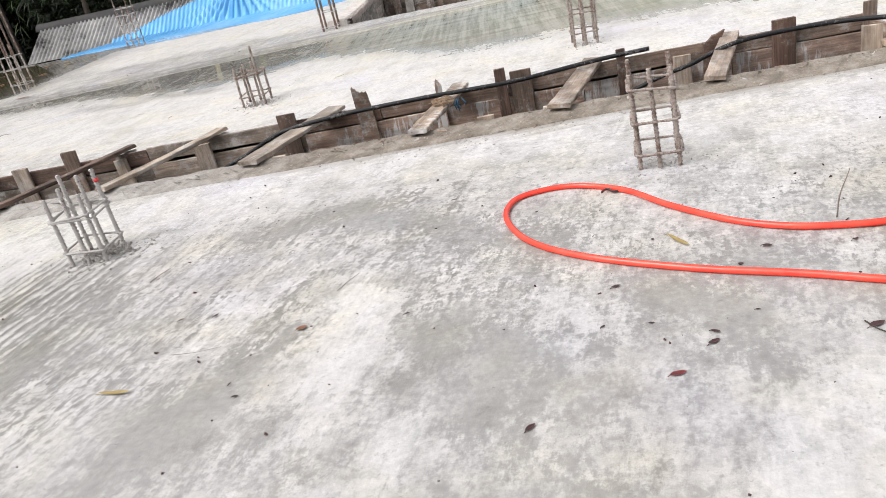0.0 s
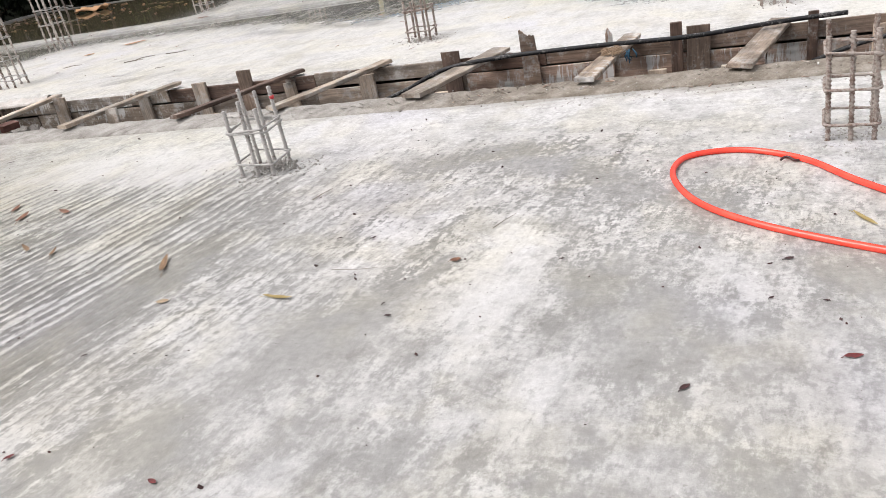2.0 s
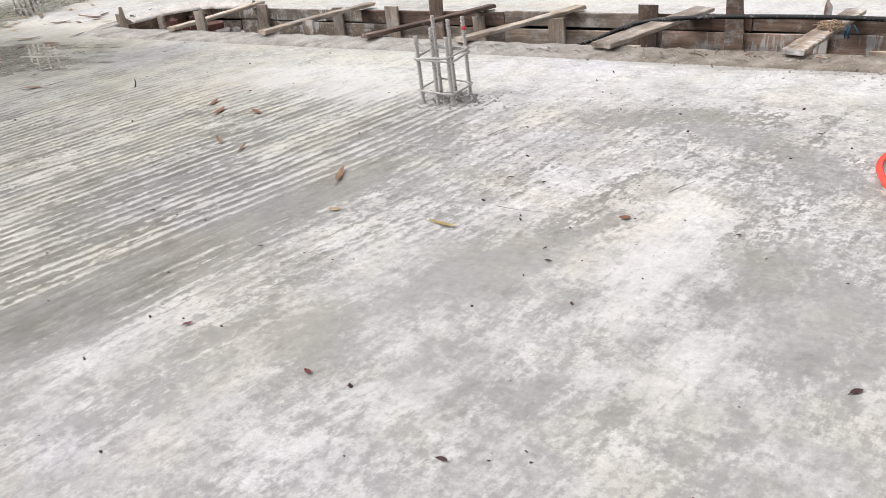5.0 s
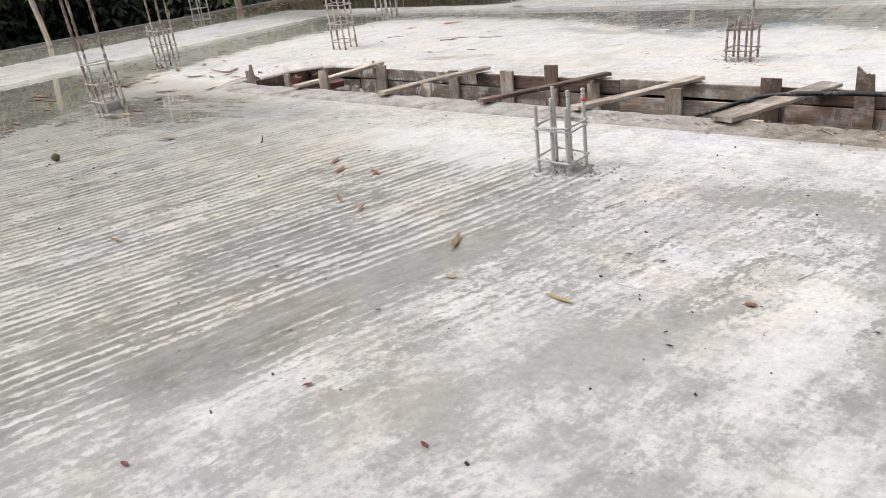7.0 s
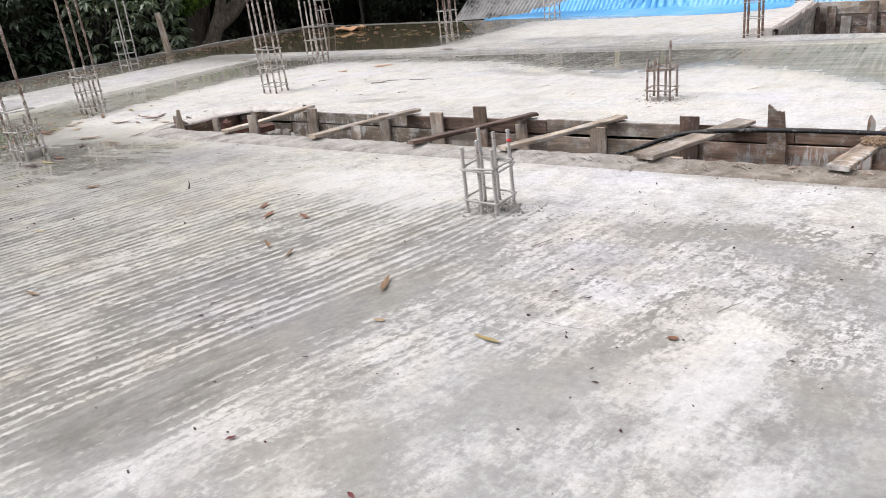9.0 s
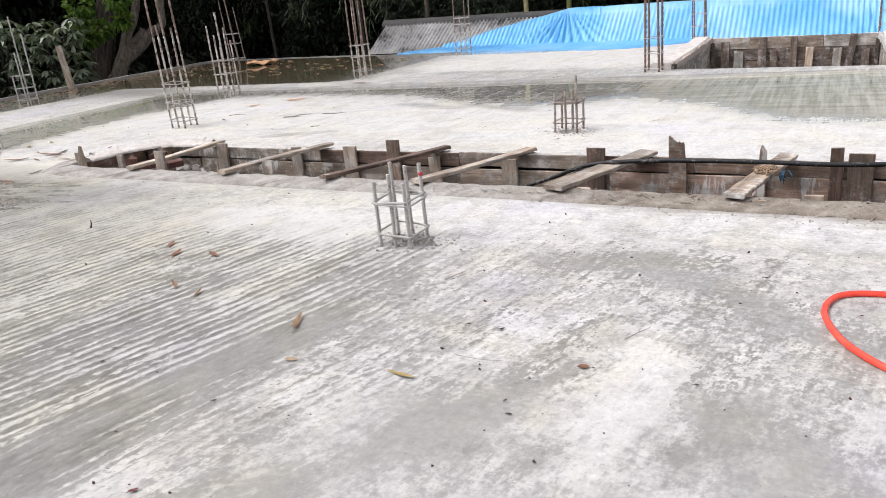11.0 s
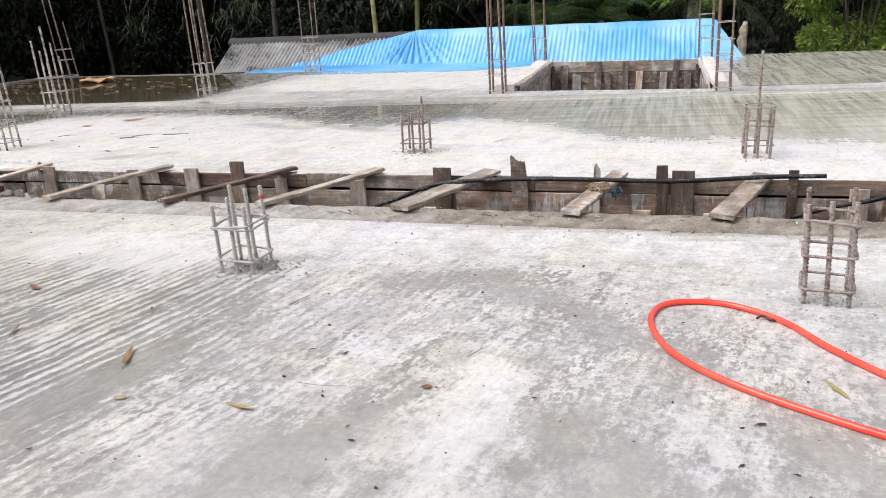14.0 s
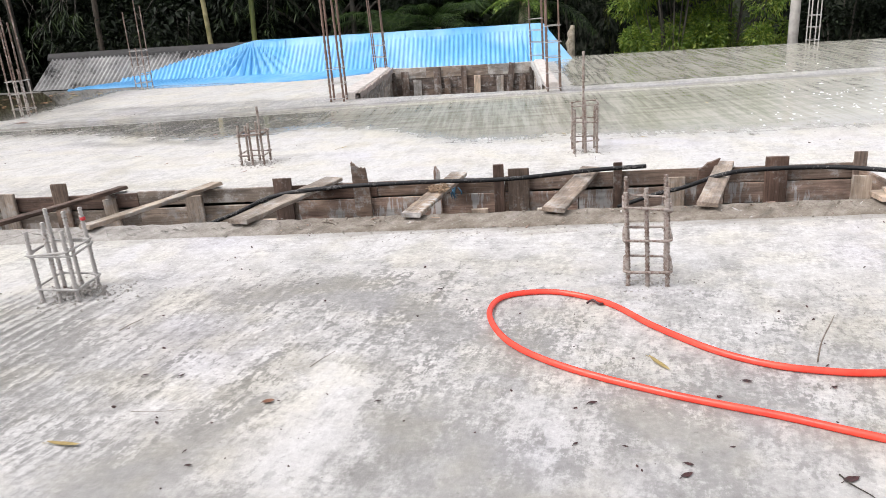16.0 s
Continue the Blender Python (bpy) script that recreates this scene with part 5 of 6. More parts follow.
# ---- leaves and twigs on the slab ----


def fallen_leaf(x, y, length, width, turn, material, label, curl=0.25, z=0.0):
    rng = random.Random(int(x * 977 + y * 331))
    s, n = Shape(), 7
    verts = []
    for i in range(n + 1):
        u = i / n
        w = width * 0.5 * math.sin(math.pi * min(1, 0.04 + u * 0.96)) ** 0.8 + 0.0008
        zc = 0.004 + curl * length * (0.5 - u) ** 2 + rng.uniform(0, 0.002)
        bend = curl * 0.12 * length * math.sin(u * 3)
        verts += [((u - 0.5) * length, -w + bend, zc + curl * w * 0.9), ((u - 0.5) * length, bend, zc), ((u - 0.5) * length, w + bend, zc + curl * w * 0.9)]
    faces = [f for i in range(n) for f in ((i * 3, i * 3 + 1, i * 3 + 4, i * 3 + 3), (i * 3 + 1, i * 3 + 2, i * 3 + 5, i * 3 + 4))]
    s.add(verts, faces)
    s.tube([(-0.5 * length, 0, 0.006), (-0.5 * length - length * 0.16, 0.01 * length, 0.003)], 0.0012, 4)
    single("fallen_leaf", s, material, pose(x, y, z + float(slab_height(x, y)), 0, 0, turn), label, "leaf", "fallen leaves")


for x, y, ln, tn in ((-1.18, 2.88, 0.05, 20), (-4.28, 3.71, 0.13, 112), (-4.10, 3.57, 0.15, 103), (-3.83, 3.62, 0.13, -27), (-9.19, 4.21, 0.2, 20), (-8.43, 3.45, 0.16, -10), (-6.16, 3.65, 0.15, 40)):
    fallen_leaf(x, y, ln, ln * (0.6 if ln < 0.08 else 0.27), tn, M_DRY_RED, "small red-brown fallen leaf on wet concrete")
for x, y, ln, tn in ((0.11, 2.83, 0.045, 15), (0.38, 2.42, 0.04, -30), (0.36, 2.36, 0.055, 30), (0.55, 2.52, 0.022, 0), (0.02, 2.55, 0.028, 40), (0.19, 2.53, 0.024, -20), (-0.73, 2.87, 0.026, 10), (-0.57, 4.07, 0.035, 10), (-1.64, 3.12, 0.04, 50), (-1.81, 3.13, 0.035, 30), (0.73, 2.98, 0.05, -10)):
    fallen_leaf(x, y, ln * 0.85, ln * 0.36, tn, M_DRY_DARK, "tiny dark wet leaf on the concrete")
for x, y, ln, tn in ((1.04, 2.92, 0.035, 20), (-0.27, 2.04, 0.05, 45), (-1.39, 2.53, 0.02, 60), (-1.34, 2.44, 0.03, 0), (-2.52, 2.15, 0.03, 30), (-3.35, 2.39, 0.03, 40), (-3.29, 2.26, 0.04, 10), (-5.20, 4.67, 0.06, 30), (0.86, 2.33, 0.07, 20), (-2.13, 3.64, 0.03, 70), (-1.2, 1.35, 0.04, 0)):
    fallen_leaf(x, y, ln * 0.85, ln * 0.36, tn, M_DRY_DARK, "tiny dark wet leaf on the concrete")
for x, y, ln, tn in ((0.21, 2.21, 0.055, 10), (-2.37, 1.58, 0.036, 50), (-1.78, 1.52, 0.036, -20), (-2.57, 0.95, 0.04, 0)):
    fallen_leaf(x, y, ln, ln * 0.42, tn, M_DRY_WINE, "small wine-red leaf on the concrete")
for x, y, ln, tn in ((-1.88, 2.58, 0.145, -9), (0.42, 3.14, 0.15, -66), (-5.48, 2.77, 0.11, 16), (-1.95, 8.31, 0.14, 49), (-5.9, 2.3, 0.09, 80)):
    fallen_leaf(x, y, ln, ln * 0.15, tn, M_DRY_YELLOW, "long yellowed leaf lying on the slab")
fallen_leaf(-2.43, 2.56, 0.06, 0.035, 10, M_DRY_PALE, "faded pale tan leaf pressed flat on the slab", 0.05)
for x, y, ln, tn in ((-2.64, 2.90, 0.19, 114), (-3.68, 3.12, 0.14, -37), (-3.45, 3.07, 0.11, 112), (-4.44, 2.08, 0.12, 0), (-8.5, 5.65, 0.3, 30)):
    fallen_leaf(x, y, ln, ln * 0.17, tn, M_DRY_TAN, "curled tan fallen leaf on the slab", 0.35)
rng = random.Random(77)
for i in range(190):
    zone = (0, 1, 0, 2, 3)[i % 5]
    if zone == 0:
        x, y = rng.uniform(-10.2, -7.4), rng.uniform(2.4, 6.6)
    elif zone == 1:
        x, y = rng.uniform(-14.2, -10.6), rng.uniform(5, 14)
    elif zone == 2:
        x, y = rng.uniform(-13.5, -8), rng.uniform(12.4, 15.4)
    else:
        x, y = rng.uniform(-10, 6), rng.uniform(7.3, 11)
    ln = rng.uniform(0.06, 0.22) if zone != 3 else rng.uniform(0.05, 0.11)
    fallen_leaf(x, y, ln * 0.9, ln * rng.uniform(0.14, 0.32), rng.uniform(0, 180), rng.choice((M_DRY_RED, M_DRY_TAN, M_DRY_DARK, M_DRY_YELLOW)), "dry leaf scattered on the wet slab")


def twig(pts, r, label):
    single("twig", Shape().tube(smooth_path(pts, 4), [r * (1 - 0.6 * i / (4 * (len(pts) - 1))) for i in range(4 * (len(pts) - 1) + 1)], 5), M_BARK_DARK if "dark" in label else M_TWIG, pose(0, 0, 0), label, "twig", "twigs")


twig([(1.06, 3.14, 0.0), (1.07, 3.145, 0.09), (1.10, 3.15, 0.17), (1.115, 3.16, 0.20)], 0.004, "thin grey wire standing up beside the hose")
twig([(0.835, 2.36, 0.004), (0.85, 2.30, 0.008), (0.885, 2.23, 0.012), (0.89, 2.18, 0.004)], 0.003, "short dark twig on the slab")
twig([(-1.73, 2.82, 0.004), (-1.62, 2.81, 0.006), (-1.52, 2.83, 0.004)], 0.0013, "thin dry twig on the slab")
twig([(-1.08, 3.18, 0.004), (-1.04, 3.25, 0.008), (-1.0, 3.33, 0.004)], 0.002, "thin dry twig on the slab")
twig([(-2.17, 3.62, 0.004), (-2.14, 3.69, 0.008), (-2.11, 3.77, 0.004)], 0.003, "thin dry twig on the slab")
twig([(-5.25, 3.87, 0.0), (-5.245, 3.88, 0.03), (-5.25, 3.885, 0.06)], 0.007, "short dark wire stub standing in the slab")
for x, y, ln, tn in ((-9.0, 5.0, 0.42, -12), (-9.6, 4.3, 0.36, 5), (-8.3, 5.95, 0.4, 12), (-8.1, 4.95, 0.34, 30), (-9.2, 5.9, 0.3, -35)):
    fallen_leaf(x, y, ln, ln * 0.14, tn, M_DRY_RED if ln > 0.35 else M_DRY_TAN, "long curled brown leaf sheath lying in a puddle", 0.3)
rng = random.Random(79)
for i in range(60):
    ln = rng.uniform(0.09, 0.2)
    fallen_leaf(rng.uniform(-13.4, -8.0), rng.uniform(12.6, 15.3), ln, ln * rng.uniform(0.25, 0.45), rng.uniform(0, 180), rng.choice((M_DRY_RED, M_DRY_TAN, M_DRY_YELLOW, M_CARD)), "drowned leaf floating on the corner puddle", 0.15)
rng = random.Random(78)
for i in range(70):
    ln = rng.uniform(0.06, 0.16)
    fallen_leaf(X0 + 0.2 + abs(rng.gauss(0, 0.5)), rng.uniform(4.5, 15.2), ln, ln * rng.uniform(0.2, 0.4), rng.uniform(0, 180), rng.choice((M_DRY_RED, M_DRY_TAN, M_DRY_DARK)), "dead leaf washed up along the low kerb", 0.2)
s, rng = Shape(), random.Random(91)
for i in range(520):
    if i < 400:
        x, y, r = rng.uniform(-7.5, 2.2), rng.uniform(0.8, 5.2), 0.0016 + 0.0045 * rng.random() ** 3
    else:
        x, y, r = rng.uniform(-9.5, 6.0), rng.uniform(6.8, 12.0), 0.002 + 0.005 * rng.random() ** 3
    s.box(pose(x, y, r * 0.5 + float(slab_height(x, y)), rng.uniform(0, 60), rng.uniform(0, 60), rng.uniform(0, 180)), r * rng.uniform(2, 4.5), r * 1.7, r)
single("grit", s, M_DRY_DARK, pose(0, 0, 0), "dark grit and leaf crumbs scattered on the slab", "grit", kind="stuff", smooth=False)
s, rng = Shape(), random.Random(92)
for i in range(420):
    y = rng.uniform(7.0, 15.3)
    x, ln, a = -13.9 + rng.gauss(0, 0.35) + 0.06 * math.sin(y * 2), rng.uniform(0.05, 0.15), rng.uniform(0, 6.28)
    u, w = Vector((math.cos(a), math.sin(a), 0)) * ln * 0.5, Vector((-math.sin(a), math.cos(a), 0)) * ln * rng.uniform(0.1, 0.2)
    c = Vector((x, y, 0.044 + rng.uniform(0, 0.012)))
    s.add([c - u, c - w, c + u + Vector((0, 0, 0.012)), c + w, c + Vector((0, 0, 0.012))], [(0, 1, 4), (1, 2, 4), (2, 3, 4), (3, 0, 4)])
single("leaf_litter", s, M_LITTER, pose(0, 0, 0), "drift of dead brown leaves along the slab edge", "leaf litter", kind="stuff")
twig([(-6.81, 8.34, 0.008), (-6.67, 8.36, 0.015), (-6.62, 8.46, 0.02), (-6.52, 8.58, 0.01)], 0.007, "thin bent branch lying on the slab")
twig([(-6.66, 8.35, 0.008), (-6.60, 8.34, 0.02), (-6.56, 8.38, 0.012)], 0.005, "thin bent branch lying on the slab")
twig([(-6.38, 8.62, 0.006), (-6.17, 8.60, 0.012), (-6.12, 8.66, 0.012), (-6.04, 8.67, 0.006)], 0.0055, "thin branch lying on the slab")
twig([(-7.82, 8.44, 0.006), (-7.72, 8.50, 0.012), (-7.62, 8.55, 0.006)], 0.005, "thin branch lying on the slab")
twig([(-5.97, 7.76, 0.006), (-5.87, 7.81, 0.006)], 0.004, "short dark twig on the slab")
for x, y, ln, tn, mt in ((-7.70, 9.76, 0.24, 40, M_CARD), (-7.62, 9.88, 0.16, 20, M_CARD), (-8.04, 9.26, 0.17, 50, M_CARD), (-7.40, 11.24, 0.22, 8, M_DRY_RED)):
    fallen_leaf(x, y, ln, ln * 0.5, tn, mt, "broad orange-brown leaf stranded at the puddle's edge", 0.1)
for x, y, ln in ((-7.15, 8.64, 0.06), (-7.67, 8.15, 0.09), (-7.57, 10.21, 0.09), (-7.48, 10.25, 0.08), (-7.9, 10.28, 0.08)):
    fallen_leaf(x, y, ln, ln * 0.4, x * 50 % 180, M_DRY_DARK, "small dark wet leaf at the puddle's edge")
single("clamp", Shape().tube(smooth_path([(0.19, 3.80, 0.012), (0.22, 3.82, 0.02), (0.25, 3.79, 0.012), (0.28, 3.80, 0.01)]), 0.006, 6), M_DRY_DARK, pose(0, 0, 0), "small black clip lying beside the orange hose", "clip")

s = Shape().tube([(0, 0, 0.0), (0, 0, 0.008), (0, 0, 0.022), (0, 0, 0.04), (0, 0, 0.058), (0, 0, 0.066)], [0.008, 0.022, 0.032, 0.034, 0.022, 0.006], 12)
single("fallen_fruit", s, plain("olive_fruit", (0.06, 0.055, 0.015), (0.13, 0.11, 0.035), 30, 0.5), pose(-6.57, 2.87, 0), "small olive-green fallen fruit on wet concrete", "fruit")

# white chips on the east puddle, standing in for glints of reflected sky
s, rng = Shape(), random.Random(52)
for cx, cy, n, sp in ((4.05, 10.6, 22, 0.3), (4.0, 9.35, 26, 0.32), (5.2, 10.5, 20, 0.4), (3.2, 9.0, 8, 0.4), (6.3, 9.4, 26, 0.6), (2.9, 8.75, 6, 0.25), (5.0, 13.6, 9, 0.5), (6.0, 9.0, 10, 0.5)):
    for i in range(n):
        x, y, r = cx + rng.gauss(0, sp), cy + rng.gauss(0, sp * 0.8), 0.007 + 0.022 * rng.random() ** 2
        z, a0 = 0.006 + float(slab_height(x, y)), rng.uniform(0, 6.28)
        ring = [(x + r * rng.uniform(0.6, 1.3) * math.cos(a0 + j * 1.047), y + r * rng.uniform(0.8, 2.0) * math.sin(a0 + j * 1.047), z - 0.003) for j in range(6)]
        s.add(ring + [(x, y, z + 0.006)], [(j, (j + 1) % 6, 6) for j in range(6)])
single("lime_flecks", s, M_GLINT, pose(0, 0, 0), "white chips standing in for sky glints on the puddle", "flecks", kind="stuff")

# crumpled cardboard
s, rng = Shape(), random.Random(4)
n = 9
s.add([(-0.34 + 0.68 * i / (n - 1), (-0.22 + 0.44 * j / (n - 1)) * (1 - 0.5 * abs(i / (n - 1) - 0.5)), 0.06 + 0.09 * noise.noise((i * 0.5, j * 0.5, 2)) + 0.02 * math.sin(i)) for j in range(n) for i in range(n)],
      [(j * n + i, j * n + i + 1, (j + 1) * n + i + 1, (j + 1) * n + i) for j in range(n - 1) for i in range(n - 1)])
card = single("cardboard", s, M_CARD, pose(-12.1, 14.6, 0.04, 0, 0, 20), "crumpled wet orange-brown cardboard sheet on the slab", "cardboard")
card.modifiers.new("thick", "SOLIDIFY").thickness = 0.012

# ---- house behind the slab: corrugated roof under a blue tarpaulin ----
RY, EAVE_Y, PITCH = 18.0, 15.7, math.tan(radians(37))


def roof_z(x, y):
    ridge = 0.632 + 0.045 * (x + 10.8) / 11.5
    return ridge - abs(RY - y) * PITCH


house = holder("house", pose(0, 20, -3), "low house with a weathered corrugated roof partly under tarpaulin", "house")
inv = pose(0, -20, 3)


def corrugated(x0, x1, ya, yb, lift):
    n, m = int((x1 - x0) / 0.0125), 4
    v = []
    for j in range(m + 1):
        y = ya + (yb - ya) * j / m
        for i in range(n + 1):
            x = x0 + (x1 - x0) * i / n
            v.append((x - 0.2 + 0.16 * (y - EAVE_Y), y, roof_z(x, y) + 0.030 * math.sin(2 * math.pi * x / 0.1) + lift))
    return Shape().add(v, [(j * (n + 1) + i, j * (n + 1) + i + 1, (j + 1) * (n + 1) + i + 1, (j + 1) * (n + 1) + i) for j in range(m) for i in range(n)])


for i in range(13):
    x0 = -10.8 + i * 0.88
    for ya, yb in ((RY, 16.95 - 0.02), (16.98, EAVE_Y), (RY, 20.4)):
        part("roof_sheet", corrugated(x0, x0 + 0.91, ya, yb, 0.006 * (i % 2) + (0.008 if ya == RY else 0)), M_ROOF, house, at=inv)
s = Shape()
for sgn in (-1, 1):
    v = []
    for i in range(25):
        x = -10.76 + 11.46 * i / 24
        for d, h in ((0.0, 0.07), (0.06, 0.058), (0.11, 0.04), (0.115, 0.0)):
            v.append((x, RY + sgn * d, roof_z(x, RY + sgn * d) + h))
    s.add(v, [(i * 4 + j, i * 4 + j + 1, (i + 1) * 4 + j + 1, (i + 1) * 4 + j) for i in range(24) for j in range(3)])
part("ridge_cap", s, M_RIDGE, house, "dark ridge capping", at=inv)
s = Shape().box(pose(-5, 16.35, -2.2), 11.2, 0.15, 1.6).box(pose(-5, 20.2, -2.2), 11.2, 0.15, 1.6)
part("wall", s, M_HOUSE, house, at=inv, smooth=False)
for xe in (-10.6, 0.6):
    s = Shape().add([(xe, 16.4, -3), (xe, 20.2, -3), (xe, 20.2, -1.4), (xe, 18, 0.1), (xe, 16.4, -1.1), (xe + 0.15, 16.4, -3), (xe + 0.15, 20.2, -3), (xe + 0.15, 20.2, -1.4), (xe + 0.15, 18, 0.1), (xe + 0.15, 16.4, -1.1)],
                    [(0, 1, 2, 3, 4), (9, 8, 7, 6, 5), (0, 5, 6, 1), (1, 6, 7, 2), (2, 7, 8, 3), (3, 8, 9, 4), (4, 9, 5, 0)])
    part("gable_wall", s, M_HOUSE, house, at=inv, smooth=False)


def tarp():
    nu, nv = 1120, 56
    v = []
    for i in range(nu + 1):
        u = i / nu
        xa = -9.27 + 10.72 * u
        top = RY + 0.16 * float(soft(xa, -5.9, -5.75)) - 0.283 * max(0.0, -5.87 - xa) - 1.75 * max(0.0, -8.7 - xa)
        low = float(np.interp(xa, [-9.3, -7, -6.4, -5.6, -4.4, -3.5, -2.75, -2.6, 1.5], [15.93, 15.95, 15.85, 15.65, 15.35, 15.75, 16.4, 16.6, 16.6])) + 0.1 * noise.noise((xa * 2.2, 5, 0))
        for j in range(nv + 1):
            y = top + (low - top) * (j / nv) ** 0.9
            x = xa
            down = RY - y
            if xa > 0.3:
                x = 0.3 + (xa - 0.3) * (0.42 + 0.70 * max(0.0, down)) / 1.15
            # creases that run out from the two peaks on the ridge
            fold = 0.0
            for px, reach, amp, many in ((-5.87, 0.95, 0.12, 19), (0.15, 0.4, 0.045, 13)):
                rr = math.hypot(x - px, max(0.0, down) * 1.25)
                a = math.atan2(x - px, 0.03 + max(0.0, down) * 1.25)
                near = math.exp(-(a / reach) ** 4) * math.exp(-(rr / 2.4) ** 2)
                saw = abs(math.sin(a * many + 1.3 * noise.noise((a * 3, px, 0))))
                fold += amp * (saw ** 0.6 - 0.5) * near * min(1.0, rr * 1.6)
            calm = math.exp(-((x + 5.87) / 0.9) ** 2)
            wave = math.sin(2 * math.pi * x / 0.1)
            rip = 0.014 * (abs(wave) ** 0.7 * (1 if wave > 0 else -1)) * (1 - 0.5 * calm) * min(1.0, max(0.0, down - 0.14) * 8)
            sag = 0.035 * noise.noise((x * 0.8, y * 1.1, 4)) + 0.012 * noise.noise((x * 5, y * 4, 1))
            hip = float(soft(x, 0.45, 0.62))
            z = roof_z(min(x, 0.66), y) + 0.078 + (fold + rip + sag * min(1.0, max(0.0, down) * 4)) * (1 - hip) + 0.02 * hip
            if down < 0.14 and x > -5.88:
                z = roof_z(x, RY) + 0.088 - 0.25 * max(0.0, down) + 0.01 * noise.noise((x * 1.5, 3, 0))
            if x > 0.68:
                z -= (x - 0.68) * 0.22
            if x < -2.6 and y < 17.4:
                settle = 1 - (j / nv) ** 6
                lay = 0.0435 + settle * (0.014 * abs(noise.noise((x * 3, y * 3, 7))) + max(0.0, fold) * 0.2 + 0.006 * abs(math.sin(x * 5 + y * 9)))
                z = max(z, lay + (0.004 + rip) * (1 - (j / nv) ** 4) * (1 - float(soft(x, -7.0, -6.2))))
            v.append((x, y, z))
    w = nv + 1
    s = Shape().add(v, [(i * w + j, i * w + j + 1, (i + 1) * w + j + 1, (i + 1) * w + j) for i in range(nu) for j in range(nv)])
    ob = single("tarpaulin", s, M_TARP, pose(0, 0, 0), "bright blue plastic tarpaulin stretched over the corrugated roof", "tarpaulin")
    ob.modifiers.new("thick", "SOLIDIFY").thickness = 0.005


tarp()

# posts at the slab's edges
s = Shape().tube([(0, 0, -3), (0, 0, 0.5), (0.01, 0, 1.6), (0.03, 0, 3.2)], [0.11, 0.108, 0.105, 0.1], 16)
single("concrete_post", s, M_POST, pose(6.22, 18.35, 0), "round grey concrete post beyond the slab edge", "post")
s = Shape().tube([(0, 0, -3), (0.0, 0, -0.2), (0.02, 0, 0.0), (0.0, 0, 0.14), (0.03, 0, 0.25), (0.02, 0, 0.38), (0.05, 0, 0.48), (0.06, 0, 0.57)], [0.12, 0.11, 0.10, 0.12, 0.085, 0.10, 0.07, 0.05], 10)
single("tree_stump", s, plain("pale_dead_bark", (0.24, 0.20, 0.13), (0.68, 0.62, 0.50), 9, 0.85, 0.03), pose(1.5, 20.3, 0), "pale dead tree stump behind the tarpaulin", "stump")
s = board(0.95, 0.2, 0.04, random.Random(8), 0.004, 0.0, 0.3)
single("wooden_post", s, M_WOOD_PALE, pose(-14.4, 11.2, 0.42) @ pose(0, 0, 0, 0, -98, 0) @ pose(0, 0, 0, 90, 0, 0), "leaning pale board standing at the slab edge", "post")
s = board(1.3, 0.12, 0.05, random.Random(9), 0.004)
single("wooden_post", s, M_WOOD_PALE, pose(-14.4, 6.9, 0.5) @ pose(0, 0, 0, 0, -105, 0) @ pose(0, 0, 0, 90, 0, 0), "leaning pale board standing at the slab edge", "post")

# ---- the forest ----


def leaf_mesh(name, centers, dirs, lengths, widths, material, rng, droop=0.3):
    """Many small folded leaves: a spine and two wings each."""
    n = len(centers)
    d = dirs / np.linalg.norm(dirs, axis=1, keepdims=True)
    side = np.cross(d, rng.normal(size=(n, 3)) * 0.5 + np.array([0, 0, 1.0]))
    side /= np.linalg.norm(side, axis=1, keepdims=True) + 1e-9
    up = np.cross(side, d)
    L, W = lengths[:, None], widths[:, None]
    base, tip = centers, centers + d * L - np.array([0, 0, 1.0]) * L * droop
    mid = centers + d * L * 0.5 - np.array([0, 0, 1.0]) * L * droop * 0.25
    verts = np.stack([base, mid + side * W + up * W * 0.35, tip, mid - side * W + up * W * 0.35], 1).reshape(-1, 3)
    idx = np.arange(n)[:, None] * 4
    tris = np.concatenate([idx + np.array([[0, 1, 2]]), idx + np.array([[0, 2, 3]])], 1).reshape(-1, 3)
    me = bpy.data.meshes.new(name)
    me.vertices.add(len(verts))
    me.vertices.foreach_set("co", verts.ravel())
    me.loops.add(len(tris) * 3)
    me.loops.foreach_set("vertex_index", tris.ravel().astype(np.int32))
    me.polygons.add(len(tris))
    me.polygons.foreach_set("loop_start", np.arange(0, len(tris) * 3, 3, dtype=np.int32))
    me.update()
    me.validate()
    me.materials.append(material)
    return me


